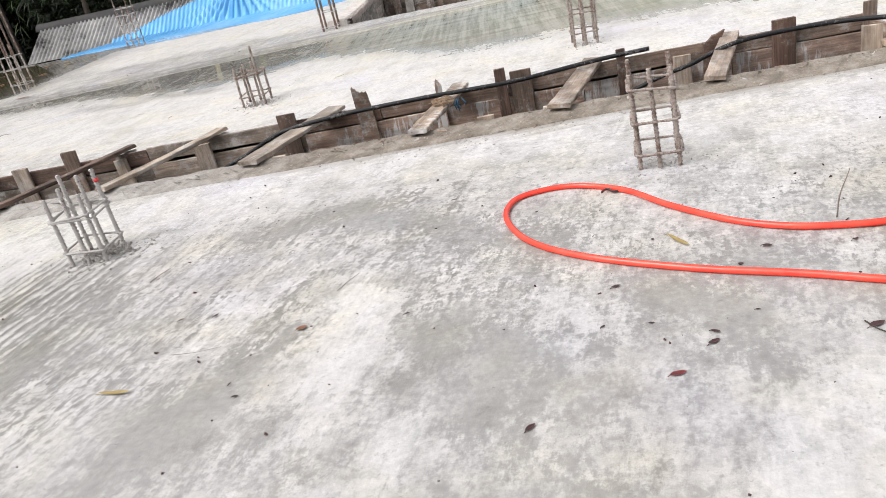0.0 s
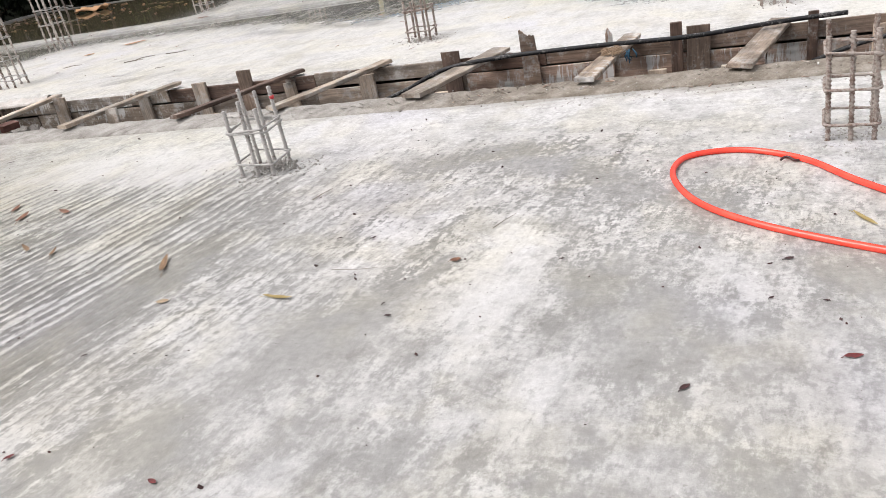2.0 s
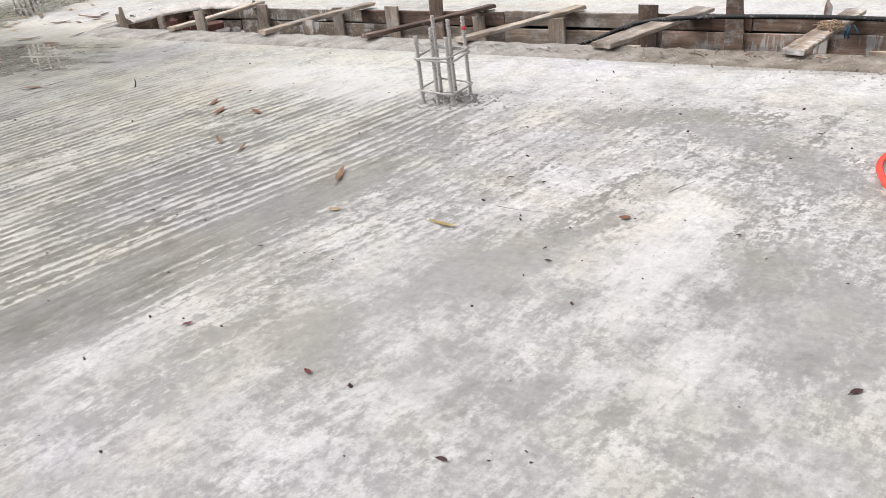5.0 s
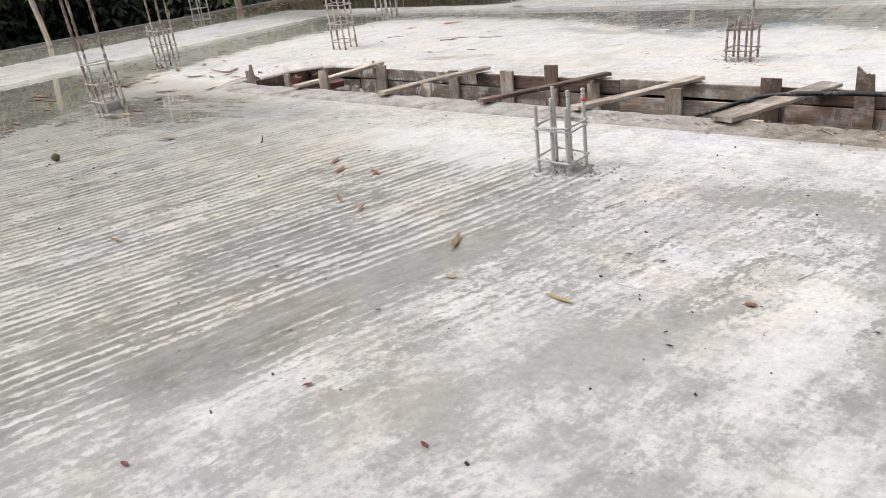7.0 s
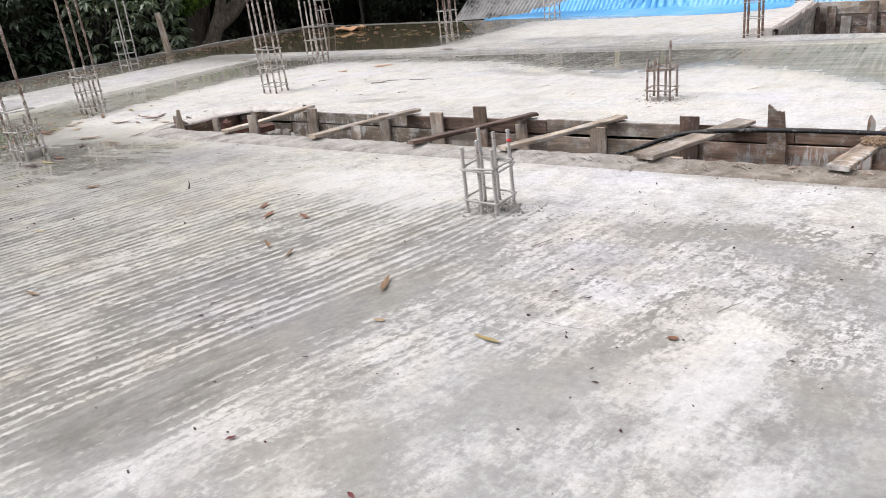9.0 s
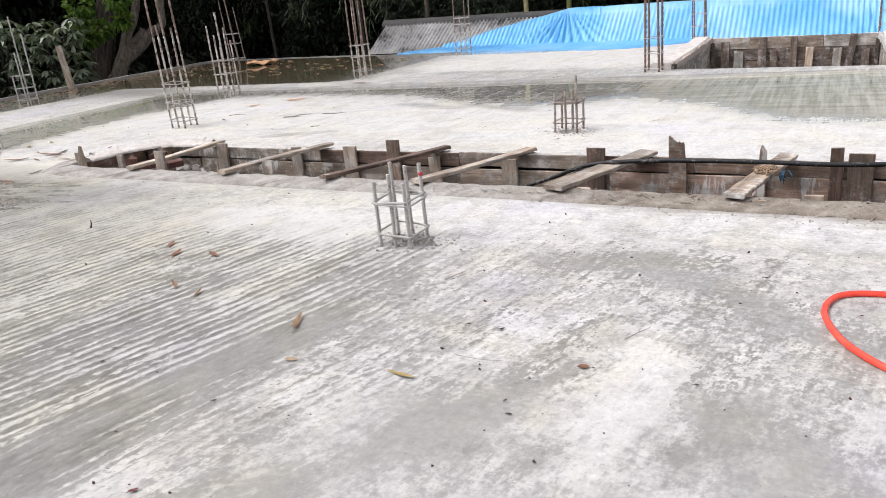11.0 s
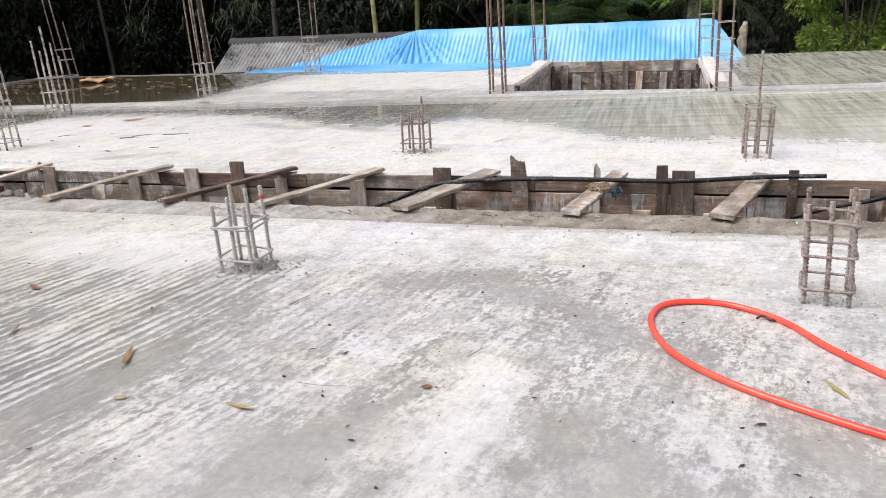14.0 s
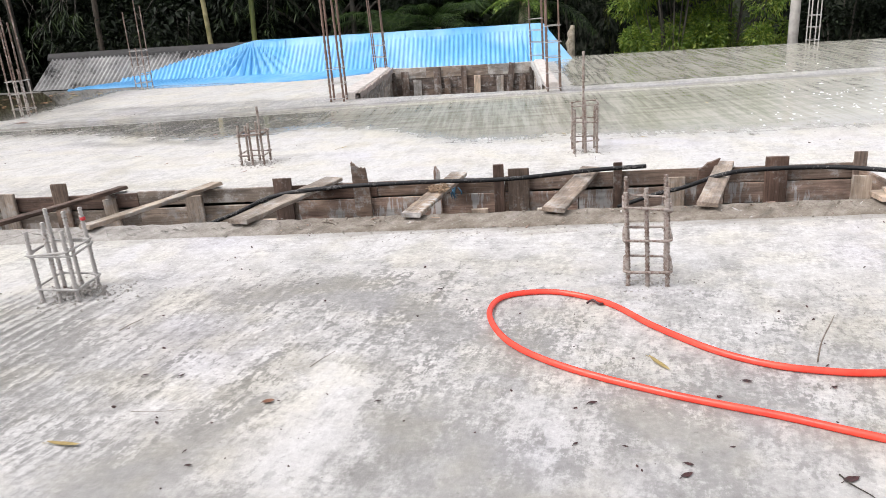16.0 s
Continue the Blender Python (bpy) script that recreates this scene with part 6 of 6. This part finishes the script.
def oval_leaves(name, centers, dirs, lengths, slim, material, rng, droop):
    """Larger leaves with an oval outline, folded along the midrib and drooping at the tip."""
    n = len(centers)
    d = dirs / np.linalg.norm(dirs, axis=1, keepdims=True)
    side = np.cross(d, np.array([0, 0, 1.0]) + rng.normal(size=(n, 3)) * 0.25)
    side /= np.linalg.norm(side, axis=1, keepdims=True) + 1e-9
    up, L = np.cross(side, d), lengths[:, None]
    rows = []
    for t, w in ((0.0, 0.0), (0.3, 0.85), (0.62, 1.0), (1.0, 0.0)):
        c = centers + d * L * t - np.array([0, 0, 1.0]) * L * droop * t * t
        if w:
            rows += [c + (side + up * 0.25) * L * slim * w, c, c - (side - up * 0.25) * L * slim * w]
        else:
            rows.append(c)
    verts = np.stack(rows, 1).reshape(-1, 3)
    tris = [(0, 2, 1), (0, 3, 2), (1, 2, 5), (1, 5, 4), (2, 3, 6), (2, 6, 5), (4, 5, 7), (5, 6, 7)]
    faces = (np.arange(n)[:, None, None] * 8 + np.array(tris)[None]).reshape(-1, 3)
    me = bpy.data.meshes.new(name)
    me.from_pydata(verts.tolist(), [], faces.tolist())
    me.materials.append(material)
    me.shade_smooth()
    return me


def crown_points(rng, n, clumps, spread):
    """Points in uneven clumps; clumps is a list of centre and radius."""
    which = rng.integers(0, len(clumps), n)
    c = np.array([q[0] for q in clumps])[which]
    r = np.array([q[1] for q in clumps])[which]
    p = rng.normal(size=(n, 3))
    p /= np.linalg.norm(p, axis=1, keepdims=True)
    rad = r * rng.uniform(0.35, 1.0, n) ** 0.6
    return c + p * rad[:, None] * np.array(spread), p


def broad_tree(seed, height, radius, low, leaves, leaf, material, bark, label, name="tree"):
    rng = np.random.default_rng(seed)
    tree = holder(name, pose(0, 0, 0), label, "tree", "forest trees")
    top = np.array([rng.uniform(-0.5, 0.5), rng.uniform(-0.5, 0.5), height * 0.8])
    s = Shape()
    trunk = [Vector((0, 0, -0.2)), Vector((0.1, 0.05, height * 0.25)), Vector((top[0] * 0.6, top[1] * 0.6, height * 0.5)), Vector(top)]
    path = smooth_path(trunk, 5)
    r0 = height * 0.022
    s.tube(path, [r0 * (1.25 - 0.95 * i / (len(path) - 1)) for i in range(len(path))], 9)
    clumps = []
    for i in range(26):
        a, z = rng.uniform(0, 2 * math.pi), rng.uniform(low, height)
        k2 = radius * (0.45 + 0.6 * math.sin(math.pi * min(0.98, (z - low) / (height - low) * 0.8 + 0.18))) * rng.uniform(0.5, 1.0)
        e = Vector((math.cos(a) * k2, math.sin(a) * k2, z))
        st = path[min(len(path) - 1, int(max(0.1, (z - 1.0) / height) * len(path)))]
        s.tube([st, st.lerp(e, 0.5) + Vector((0, 0, 0.25)), e], [r0 * 0.42, r0 * 0.25, r0 * 0.08], 5)
        clumps.append((np.array(e), rng.uniform(0.6, 1.25) * radius * 0.36))
    part("trunk", s, bark, tree)
    c, p = crown_points(rng, leaves, clumps, (1, 1, 0.75))
    d = p + rng.normal(size=p.shape) * 0.6 + np.array([0, 0, -0.25])
    ln = leaf * rng.uniform(0.6, 1.3, leaves)
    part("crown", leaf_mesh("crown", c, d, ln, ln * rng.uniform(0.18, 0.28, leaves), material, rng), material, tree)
    return tree


def shrub(seed, height, radius, leaves, leaf, slim, material, label, name="shrub", droop=0.3):
    rng = np.random.default_rng(seed)
    bush = holder(name, pose(0, 0, 0), label, "shrub", "forest undergrowth")
    s, clumps = Shape(), []
    for i in range(34):
        a, z, k2 = rng.uniform(0, 2 * math.pi), rng.uniform(0.5, height), radius * rng.uniform(0.1, 1.0)
        k2 *= 1.0 - 0.45 * (z / height) ** 2
        e = Vector((math.cos(a) * k2, math.sin(a) * k2, z))
        if i % 2 == 0:
            s.tube([(rng.uniform(-0.3, 0.3), rng.uniform(-0.3, 0.3), -0.1), e * 0.55 + Vector((0, 0, 0.1 * z)), e], [0.04, 0.026, 0.01], 5)
        clumps.append((np.array(e), rng.uniform(0.35, 0.8) * min(1.0, radius * 0.45)))
    part("stem", s, M_BARK_DARK, bush)
    c, p = crown_points(rng, leaves, clumps, (1, 1, 0.9))
    d = p + rng.normal(size=p.shape) * 0.5
    ln = leaf * rng.uniform(0.55, 1.35, leaves)
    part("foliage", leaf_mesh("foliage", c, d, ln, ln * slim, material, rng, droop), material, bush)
    return bush


def whorl_shrub(seed, height, radius, tips, leaf, material, label):
    """A shrub whose large leaves hang in whorls round the twig ends."""
    rng = np.random.default_rng(seed)
    bush = holder("shrub", pose(0, 0, 0), label, "shrub", "forest undergrowth")
    s, cs, ds = Shape(), [], []
    for i in range(tips):
        a, z = rng.uniform(0, 2 * math.pi), height * rng.uniform(0.12, 1.0) ** 0.8
        k2 = radius * rng.uniform(0.35, 1.0) ** 0.6 * (1.0 - 0.4 * (z / height) ** 2)
        e = Vector((math.cos(a) * k2, math.sin(a) * k2, z))
        if i % 3 == 0:
            s.tube([(e.x * 0.15, e.y * 0.15, max(-0.1, z - 1.4)), e * 0.6 + Vector((0, 0, 0.34 * z)), e], [0.03, 0.018, 0.007], 5)
        m = int(rng.integers(6, 10))
        az = rng.uniform(0, 6.28) + np.arange(m) * 2 * math.pi / m + rng.normal(size=m) * 0.2
        out = np.stack([np.cos(az), np.sin(az), rng.uniform(-0.5, 0.35, m)], 1) + np.array([math.cos(a), math.sin(a), 0.0]) * 0.45
        cs.append(np.tile(np.array(e), (m, 1)))
        ds.append(out)
    part("stem", s, M_BARK_DARK, bush)
    c, d = np.concatenate(cs), np.concatenate(ds)
    ln = leaf * rng.uniform(0.7, 1.25, len(c))
    part("foliage", oval_leaves("foliage", c, d, ln, 0.17, material, rng, 0.45), material, bush)
    return bush


def bamboo_spray(seed, spots, label):
    """Arching twigs hung with fans of long narrow leaves."""
    rng = np.random.default_rng(seed)
    spray = holder("bamboo_spray", pose(0, 0, 0), label, "bamboo", "bamboo sprays")
    s, cs, ds = Shape(), [], []
    for px, py, pz, size in spots:
        for k2 in range(int(9 * size)):
            e = Vector((px, py, pz)) + Vector(rng.normal(size=3) * np.array([0.45, 0.3, 0.32]) * size)
            s.tube([e + Vector((rng.uniform(-0.4, 0.4), 0.3, 0.75)), e + Vector((0, 0.1, 0.35)), e], [0.009, 0.006, 0.003], 4)
            m = int(rng.integers(9, 16))
            az = rng.uniform(0, 2 * math.pi, m)
            cs.append(np.array(e) + rng.normal(size=(m, 3)) * np.array([0.03, 0.03, 0.1]))
            ds.append(np.stack([np.cos(az), np.sin(az), rng.uniform(-1.3, 0.1, m)], 1))
    tagged(part("stem", s, M_BARK_DARK, spray), kind="stuff")
    c, d = np.concatenate(cs), np.concatenate(ds)
    ln = rng.uniform(0.2, 0.36, len(c))
    part("foliage", oval_leaves("foliage", c, d, ln, 0.05, M_LEAF_SPRAY, rng, 0.35), M_LEAF_SPRAY, spray)


def bamboo(seed, culms, height, material, label):
    rng = np.random.default_rng(seed)
    clump = holder("bamboo_clump", pose(0, 0, 0), label, "bamboo", "bamboo clumps")
    cs, ds = [], []
    for i in range(culms):
        a, k2 = rng.uniform(0, 2 * math.pi), rng.uniform(0.1, 0.9)
        b = Vector((math.cos(a) * k2, math.sin(a) * k2, -0.1))
        lean = Vector((math.cos(a), math.sin(a), 0)) * rng.uniform(0.4, 1.6)
        h = height * rng.uniform(0.75, 1.05)
        path = smooth_path([b, b + lean * 0.2 + Vector((0, 0, h * 0.5)), b + lean + Vector((0, 0, h))], 10)
        rad = [0.05 * (1 - 0.6 * j / (len(path) - 1)) * (1.12 if j % 2 else 1) for j in range(len(path))]
        part("culm", Shape().tube(path, rad, 7), M_CULM, clump)
        for p in path[4:]:
            m = 60
            q = np.array(p) + rng.normal(size=(m, 3)) * np.array([0.5, 0.5, 0.35])
            cs.append(q)
            ds.append(rng.normal(size=(m, 3)) + np.array([0, 0, -0.7]))
    c, d = np.concatenate(cs), np.concatenate(ds)
    ln = rng.uniform(0.14, 0.3, len(c))
    part("foliage", leaf_mesh("foliage", c, d, ln, ln * 0.07, material, rng, 0.5), material, clump)
    return clump


def palm(seed, height, fronds, length, label, material):
    rng = np.random.default_rng(seed)
    tree = holder("palm", pose(0, 0, 0), label, "palm", "palms")
    part("trunk", Shape().tube([(0, 0, -0.2), (0.05, 0, height * 0.5), (0.1, 0, height)], [0.12, 0.1, 0.08], 9), M_BARK, tree)
    for i in range(fronds):
        a, up = rng.uniform(0, 2 * math.pi), rng.uniform(0.2, 1.3)
        out = Vector((math.cos(a), math.sin(a), 0))
        pts = [Vector((0.1, 0, height)) + out * length * t * math.cos(up * (1 - 0.6 * t)) + Vector((0, 0, length * (t * math.sin(up) - 0.75 * t * t))) for t in np.linspace(0, 1, 12)]
        s = Shape().tube(pts, [0.02 * (1 - 0.8 * t) for t in np.linspace(0, 1, 12)], 5)
        for k2 in range(2, 36):
            t = k2 / 36
            j = min(10, int(t * 11))
            p = pts[j].lerp(pts[j + 1], t * 11 - j)
            dirn = (pts[j + 1] - pts[j]).normalized()
            side = dirn.cross(Vector((0, 0, 1))).normalized()
            ll = length * 0.34 * math.sin(math.pi * (0.12 + 0.85 * t)) * rng.uniform(0.85, 1.1)
            for sg in (-1, 1):
                dd = (side * sg + dirn * 0.8 + Vector((0, 0, 0.15))).normalized()
                w = dirn * 0.012 * length / 1.6
                tip = p + dd * ll - Vector((0, 0, ll * 0.35))
                md = p + dd * ll * 0.5
                s.add([p - w * 0.5, md - w, tip, md + w, p + w * 0.5], [(0, 1, 3, 4), (1, 2, 3)])
        part("frond", s, material, tree)
    return tree


G = -3.0
place = random.Random(21)
oak = broad_tree(1, 7.6, 3.4, 2.9, 15000, 0.19, M_LEAF_SHADED, M_BARK_DARK, "tall broad-leaved tree at the forest edge, coloured dark for shade")
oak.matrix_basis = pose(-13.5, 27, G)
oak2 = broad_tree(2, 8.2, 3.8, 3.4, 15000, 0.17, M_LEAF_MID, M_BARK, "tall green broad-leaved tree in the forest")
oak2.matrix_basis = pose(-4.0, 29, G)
bush = shrub(3, 5.2, 2.1, 11000, 0.17, 0.2, M_LEAF_SHADED, "dense forest shrub, its leaves coloured dark for shade")
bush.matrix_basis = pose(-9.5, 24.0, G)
bush2 = whorl_shrub(4, 4.8, 1.9, 620, 0.25, M_LEAF_BROAD, "large-leaved dark shrub at the slab edge")
bush2.matrix_basis = pose(-17.2, 6.2, G)
hedge = shrub(5, 5.6, 2.0, 26000, 0.12, 0.15, M_LEAF_BRIGHT, "bright yellow-green shrub beyond the slab edge")
hedge.matrix_basis = pose(4.4, 22.0, G)
sprig = shrub(8, 5.4, 1.5, 7500, 0.17, 0.28, M_LEAF_SHADED, "leafy shrub by the old tree, coloured dark for shade")
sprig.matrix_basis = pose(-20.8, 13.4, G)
sheen = whorl_shrub(9, 4.5, 1.0, 190, 0.24, M_LEAF_SHEEN, "glossy shrub behind the leaning board, grey sky sheen in its colour")
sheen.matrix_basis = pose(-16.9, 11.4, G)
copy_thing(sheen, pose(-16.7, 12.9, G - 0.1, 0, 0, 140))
cane = bamboo(6, 9, 7.4, M_LEAF_SHADED, "clump of bamboo behind the house, coloured dark for shade")
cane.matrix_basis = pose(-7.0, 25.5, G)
areca = palm(7, 2.3, 13, 2.0, "feathery palm behind the house", M_LEAF_PALM)
areca.matrix_basis = pose(0.4, 21.3, G + 1.75)

# the nearer crowns are added to shade the undergrowth from above
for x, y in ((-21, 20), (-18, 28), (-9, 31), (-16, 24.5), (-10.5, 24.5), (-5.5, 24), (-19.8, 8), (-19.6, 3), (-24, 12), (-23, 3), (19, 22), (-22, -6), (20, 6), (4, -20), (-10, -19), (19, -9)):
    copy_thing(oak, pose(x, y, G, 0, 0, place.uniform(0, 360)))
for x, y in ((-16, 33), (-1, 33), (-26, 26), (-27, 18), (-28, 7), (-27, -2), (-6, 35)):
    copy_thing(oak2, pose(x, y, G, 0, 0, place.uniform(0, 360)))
# enlarged copies, tops out of view, added to block sky from the slab's reflections
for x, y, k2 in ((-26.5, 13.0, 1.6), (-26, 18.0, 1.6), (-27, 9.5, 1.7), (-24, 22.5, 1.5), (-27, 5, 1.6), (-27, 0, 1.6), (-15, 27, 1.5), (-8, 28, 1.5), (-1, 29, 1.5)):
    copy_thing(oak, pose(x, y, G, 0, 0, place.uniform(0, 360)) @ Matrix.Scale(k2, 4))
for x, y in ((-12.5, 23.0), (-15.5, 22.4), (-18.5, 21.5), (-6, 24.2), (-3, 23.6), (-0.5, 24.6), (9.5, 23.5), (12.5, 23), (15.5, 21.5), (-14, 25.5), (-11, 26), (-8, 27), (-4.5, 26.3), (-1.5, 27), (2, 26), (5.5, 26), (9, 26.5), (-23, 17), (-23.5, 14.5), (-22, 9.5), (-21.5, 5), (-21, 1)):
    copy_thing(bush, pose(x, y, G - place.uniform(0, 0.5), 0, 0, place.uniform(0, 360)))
for x, y in ((-17.4, 9.3), (-17.0, 3.2), (-17.4, 0.3), (-18.9, 7.8), (-19.1, 4.5), (-17.6, -2.6)):
    copy_thing(bush2, pose(x, y, G - place.uniform(0, 0.4), 0, 0, place.uniform(0, 360)))
for x, y, dz in ((6.0, 22.4, 0), (5.0, 23.6, 0.2)):
    copy_thing(hedge, pose(x, y, G + dz, 0, 0, place.uniform(0, 360)))
for x, y in ((-12, 24.6), (-16.5, 24), (-2.6, 25.8), (-19.5, 23.5), (4, 28)):
    copy_thing(cane, pose(x, y, G, 0, 0, place.uniform(0, 360)))
for x, y, dz in ((-1.9, 21.6, 1.35), (-3.4, 21.7, 1.25)):
    copy_thing(areca, pose(x, y, G + dz, 0, 0, place.uniform(0, 360)))

young = palm(17, 1.6, 7, 1.1, "young bright green palm behind the tarpaulin", M_LEAF_FROND)
young.matrix_basis = pose(0.25, 20.6, G + 2.6)

# fresh sprig over the leaning board at the west edge
sprig = holder("shrub", pose(-15.1, 7.35, G), "bright green sprig of young leaves beside the leaning board", "shrub")
rg = np.random.default_rng(23)
top = -G
s, cs, ds = Shape().tube(smooth_path([(-0.1, 0, -0.2), (0.03, -0.1, top * 0.6), (0, 0, top + 0.9)], 6), 0.012, 5), [], []
for i in range(13):
    tip = np.array([rg.uniform(-0.1, 0.1), rg.uniform(-0.42, 0.36), top + rg.uniform(0.78, 1.22)])
    s.tube([(0, 0, top + 0.55), tuple(tip * 0.6 + np.array([0, 0, (top + 0.6) * 0.4])), tuple(tip)], 0.005, 4)
    az = rg.uniform(0, 2 * math.pi) + np.arange(6) * 1.05
    cs.append(np.tile(tip, (6, 1)))
    ds.append(np.stack([np.cos(az), np.sin(az), rg.uniform(-0.7, 0.2, 6)], 1))
part("stem", s, M_BARK_DARK, sprig)
c, d = np.concatenate(cs), np.concatenate(ds)
part("foliage", oval_leaves("foliage", c, d, rg.uniform(0.13, 0.23, len(c)), 0.13, M_LEAF_FRESH, rg, 0.35), M_LEAF_FRESH, sprig)

# forked grey tree by the west corner
forked = holder("tree", pose(-18.65, 15.95, G), "old tree forking low with a pale crooked limb", "tree", "forest trees")
s = Shape()
s.tube(smooth_path([(-0.6, 0.1, -0.3), (-0.38, 0.09, 2.68), (-0.22, 0.27, 3.71), (-0.1, 0.4, 4.43), (0.1, 0.6, 8)], 6), list(np.linspace(0.32, 0.2, 25)), 12)
for i in range(7):
    a = i * 0.9
    s.tube([(-0.6 + 0.32 * math.cos(a), 0.1 + 0.32 * math.sin(a), -0.2), (-0.38 + 0.31 * math.cos(a + 0.3), 0.09 + 0.31 * math.sin(a + 0.3), 2.6), (-0.1 + 0.28 * math.cos(a + 0.7), 0.4 + 0.28 * math.sin(a + 0.7), 4.6)], 0.035, 6)
old_trunk = part("trunk", s, M_BARK_MID, forked, "dark trunk wrapped in creepers")
s = Shape()
s.tube(smooth_path([(-0.05, -0.05, -0.3), (0.06, 0.06, 2.35), (0.13, 0.15, 2.65), (0.30, 0.34, 3.11), (0.43, 0.49, 3.22), (0.66, 0.73, 3.46), (0.89, 0.99, 3.80), (1.04, 1.17, 3.91), (1.12, 1.25, 4.35), (1.2, 1.35, 7.0)], 5), list(np.linspace(0.25, 0.09, 46)), 11)
s.tube(smooth_path([(0.20, 0.22, 2.95), (0.33, 0.38, 3.35), (0.45, 0.50, 3.82), (0.60, 0.67, 4.17), (0.72, 0.81, 4.82), (0.8, 0.9, 6.5)], 5), list(np.linspace(0.18, 0.09, 26)), 9)
s.tube(smooth_path([(0.42, 0.48, 3.35), (0.53, 0.59, 3.58), (0.67, 0.74, 3.76), (0.74, 0.83, 3.91)], 4), list(np.linspace(0.11, 0.075, 13)), 8)
part("limb", s, M_BARK_PALE, forked, "pale crooked forking limb")
rg = np.random.default_rng(44)
cl = [(np.array([rg.uniform(-3, 3), rg.uniform(-2.5, 2.5), rg.uniform(6.2, 9.5)]), rg.uniform(0.7, 1.3)) for i in range(22)]
c, p = crown_points(rg, 12000, cl, (1, 1, 0.7))
ln = 0.17 * rg.uniform(0.6, 1.3, 12000)
part("crown", leaf_mesh("crown", c, p + rg.normal(size=p.shape) * 0.6, ln, ln * 0.22, M_LEAF_SHADED, rg), M_LEAF_SHADED, forked)

cl = [(np.array(q) - np.array([-19.2, 16.45, G]), r) for q, r in (((-18.84, 15.6, 1.31), 0.34), ((-18.5, 15.9, 1.02), 0.24), ((-18.1, 16.3, 1.2), 0.2), ((-18.8, 15.7, 0.85), 0.26), ((-18.15, 16.3, 1.72), 0.3), ((-18.8, 15.6, 1.7), 0.36))]
c, p = crown_points(rg, 1100, cl, (1, 1, 0.8))
ln = 0.17 * rg.uniform(0.6, 1.3, 1100)
part("creeper", leaf_mesh("creeper", c, p + rg.normal(size=p.shape) * 0.5, ln, ln * 0.26, M_LEAF_FROND, rg), M_LEAF_FROND, old_trunk, "bright green creeper leaves")

bamboo_spray(61, ((-17.1, 20.3, 0.65, 0.7), (-12.0, 20.8, 0.95, 1.3), (-12.3, 20.9, 1.6, 1.2), (-18.1, 19.3, 1.5, 1.0)), "hanging sprays of narrow bamboo leaves")
bamboo_spray(62, ((-15.0, 20.6, 1.1, 0.8), (-9.6, 20.8, 0.85, 0.5), (-9.0, 21.0, 0.7, 0.5), (-7.2, 21.2, 1.3, 0.7), (-5.9, 21.2, 1.1, 0.8), (-4.6, 21.3, 1.4, 0.6)), "leafy bamboo sprays behind and beside the tin roof")

# slender trunks among the undergrowth
for i, (x, y, r, mt) in enumerate(((-13.6, 21.6, 0.11, M_BARK_DARK), (-7.8, 20.9, 0.085, M_CULM_PALE), (-6.85, 21.0, 0.09, M_CULM), (-11.2, 21.2, 0.10, M_BARK_MID), (-4.2, 21.8, 0.09, M_BARK_DARK), (10.2, 21.5, 0.16, M_BARK), (-16.2, 20.5, 0.06, M_BARK_DARK))):
    lean = place.uniform(-0.4, 0.4)
    single("sapling", Shape().tube(smooth_path([(0, 0, -0.2), (lean * 0.3, 0, 3), (lean, 0, 8)], 6), list(np.linspace(r, r * 0.6, 13)), 9), mt, pose(x, y, G), "slender bare sapling rising from the undergrowth", "sapling", "slender saplings")

# far forest beyond everything: a flat ring with forest shade in its colour
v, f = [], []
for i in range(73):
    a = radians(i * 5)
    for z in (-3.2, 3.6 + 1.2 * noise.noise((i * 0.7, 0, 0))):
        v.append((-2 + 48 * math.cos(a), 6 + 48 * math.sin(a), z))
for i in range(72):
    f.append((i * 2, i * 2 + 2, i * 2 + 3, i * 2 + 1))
single("backdrop", Shape().add(v, f), M_BACK, pose(0, 0, 0), "flat ring coloured dark as shaded distant forest", "backdrop", kind="structure")
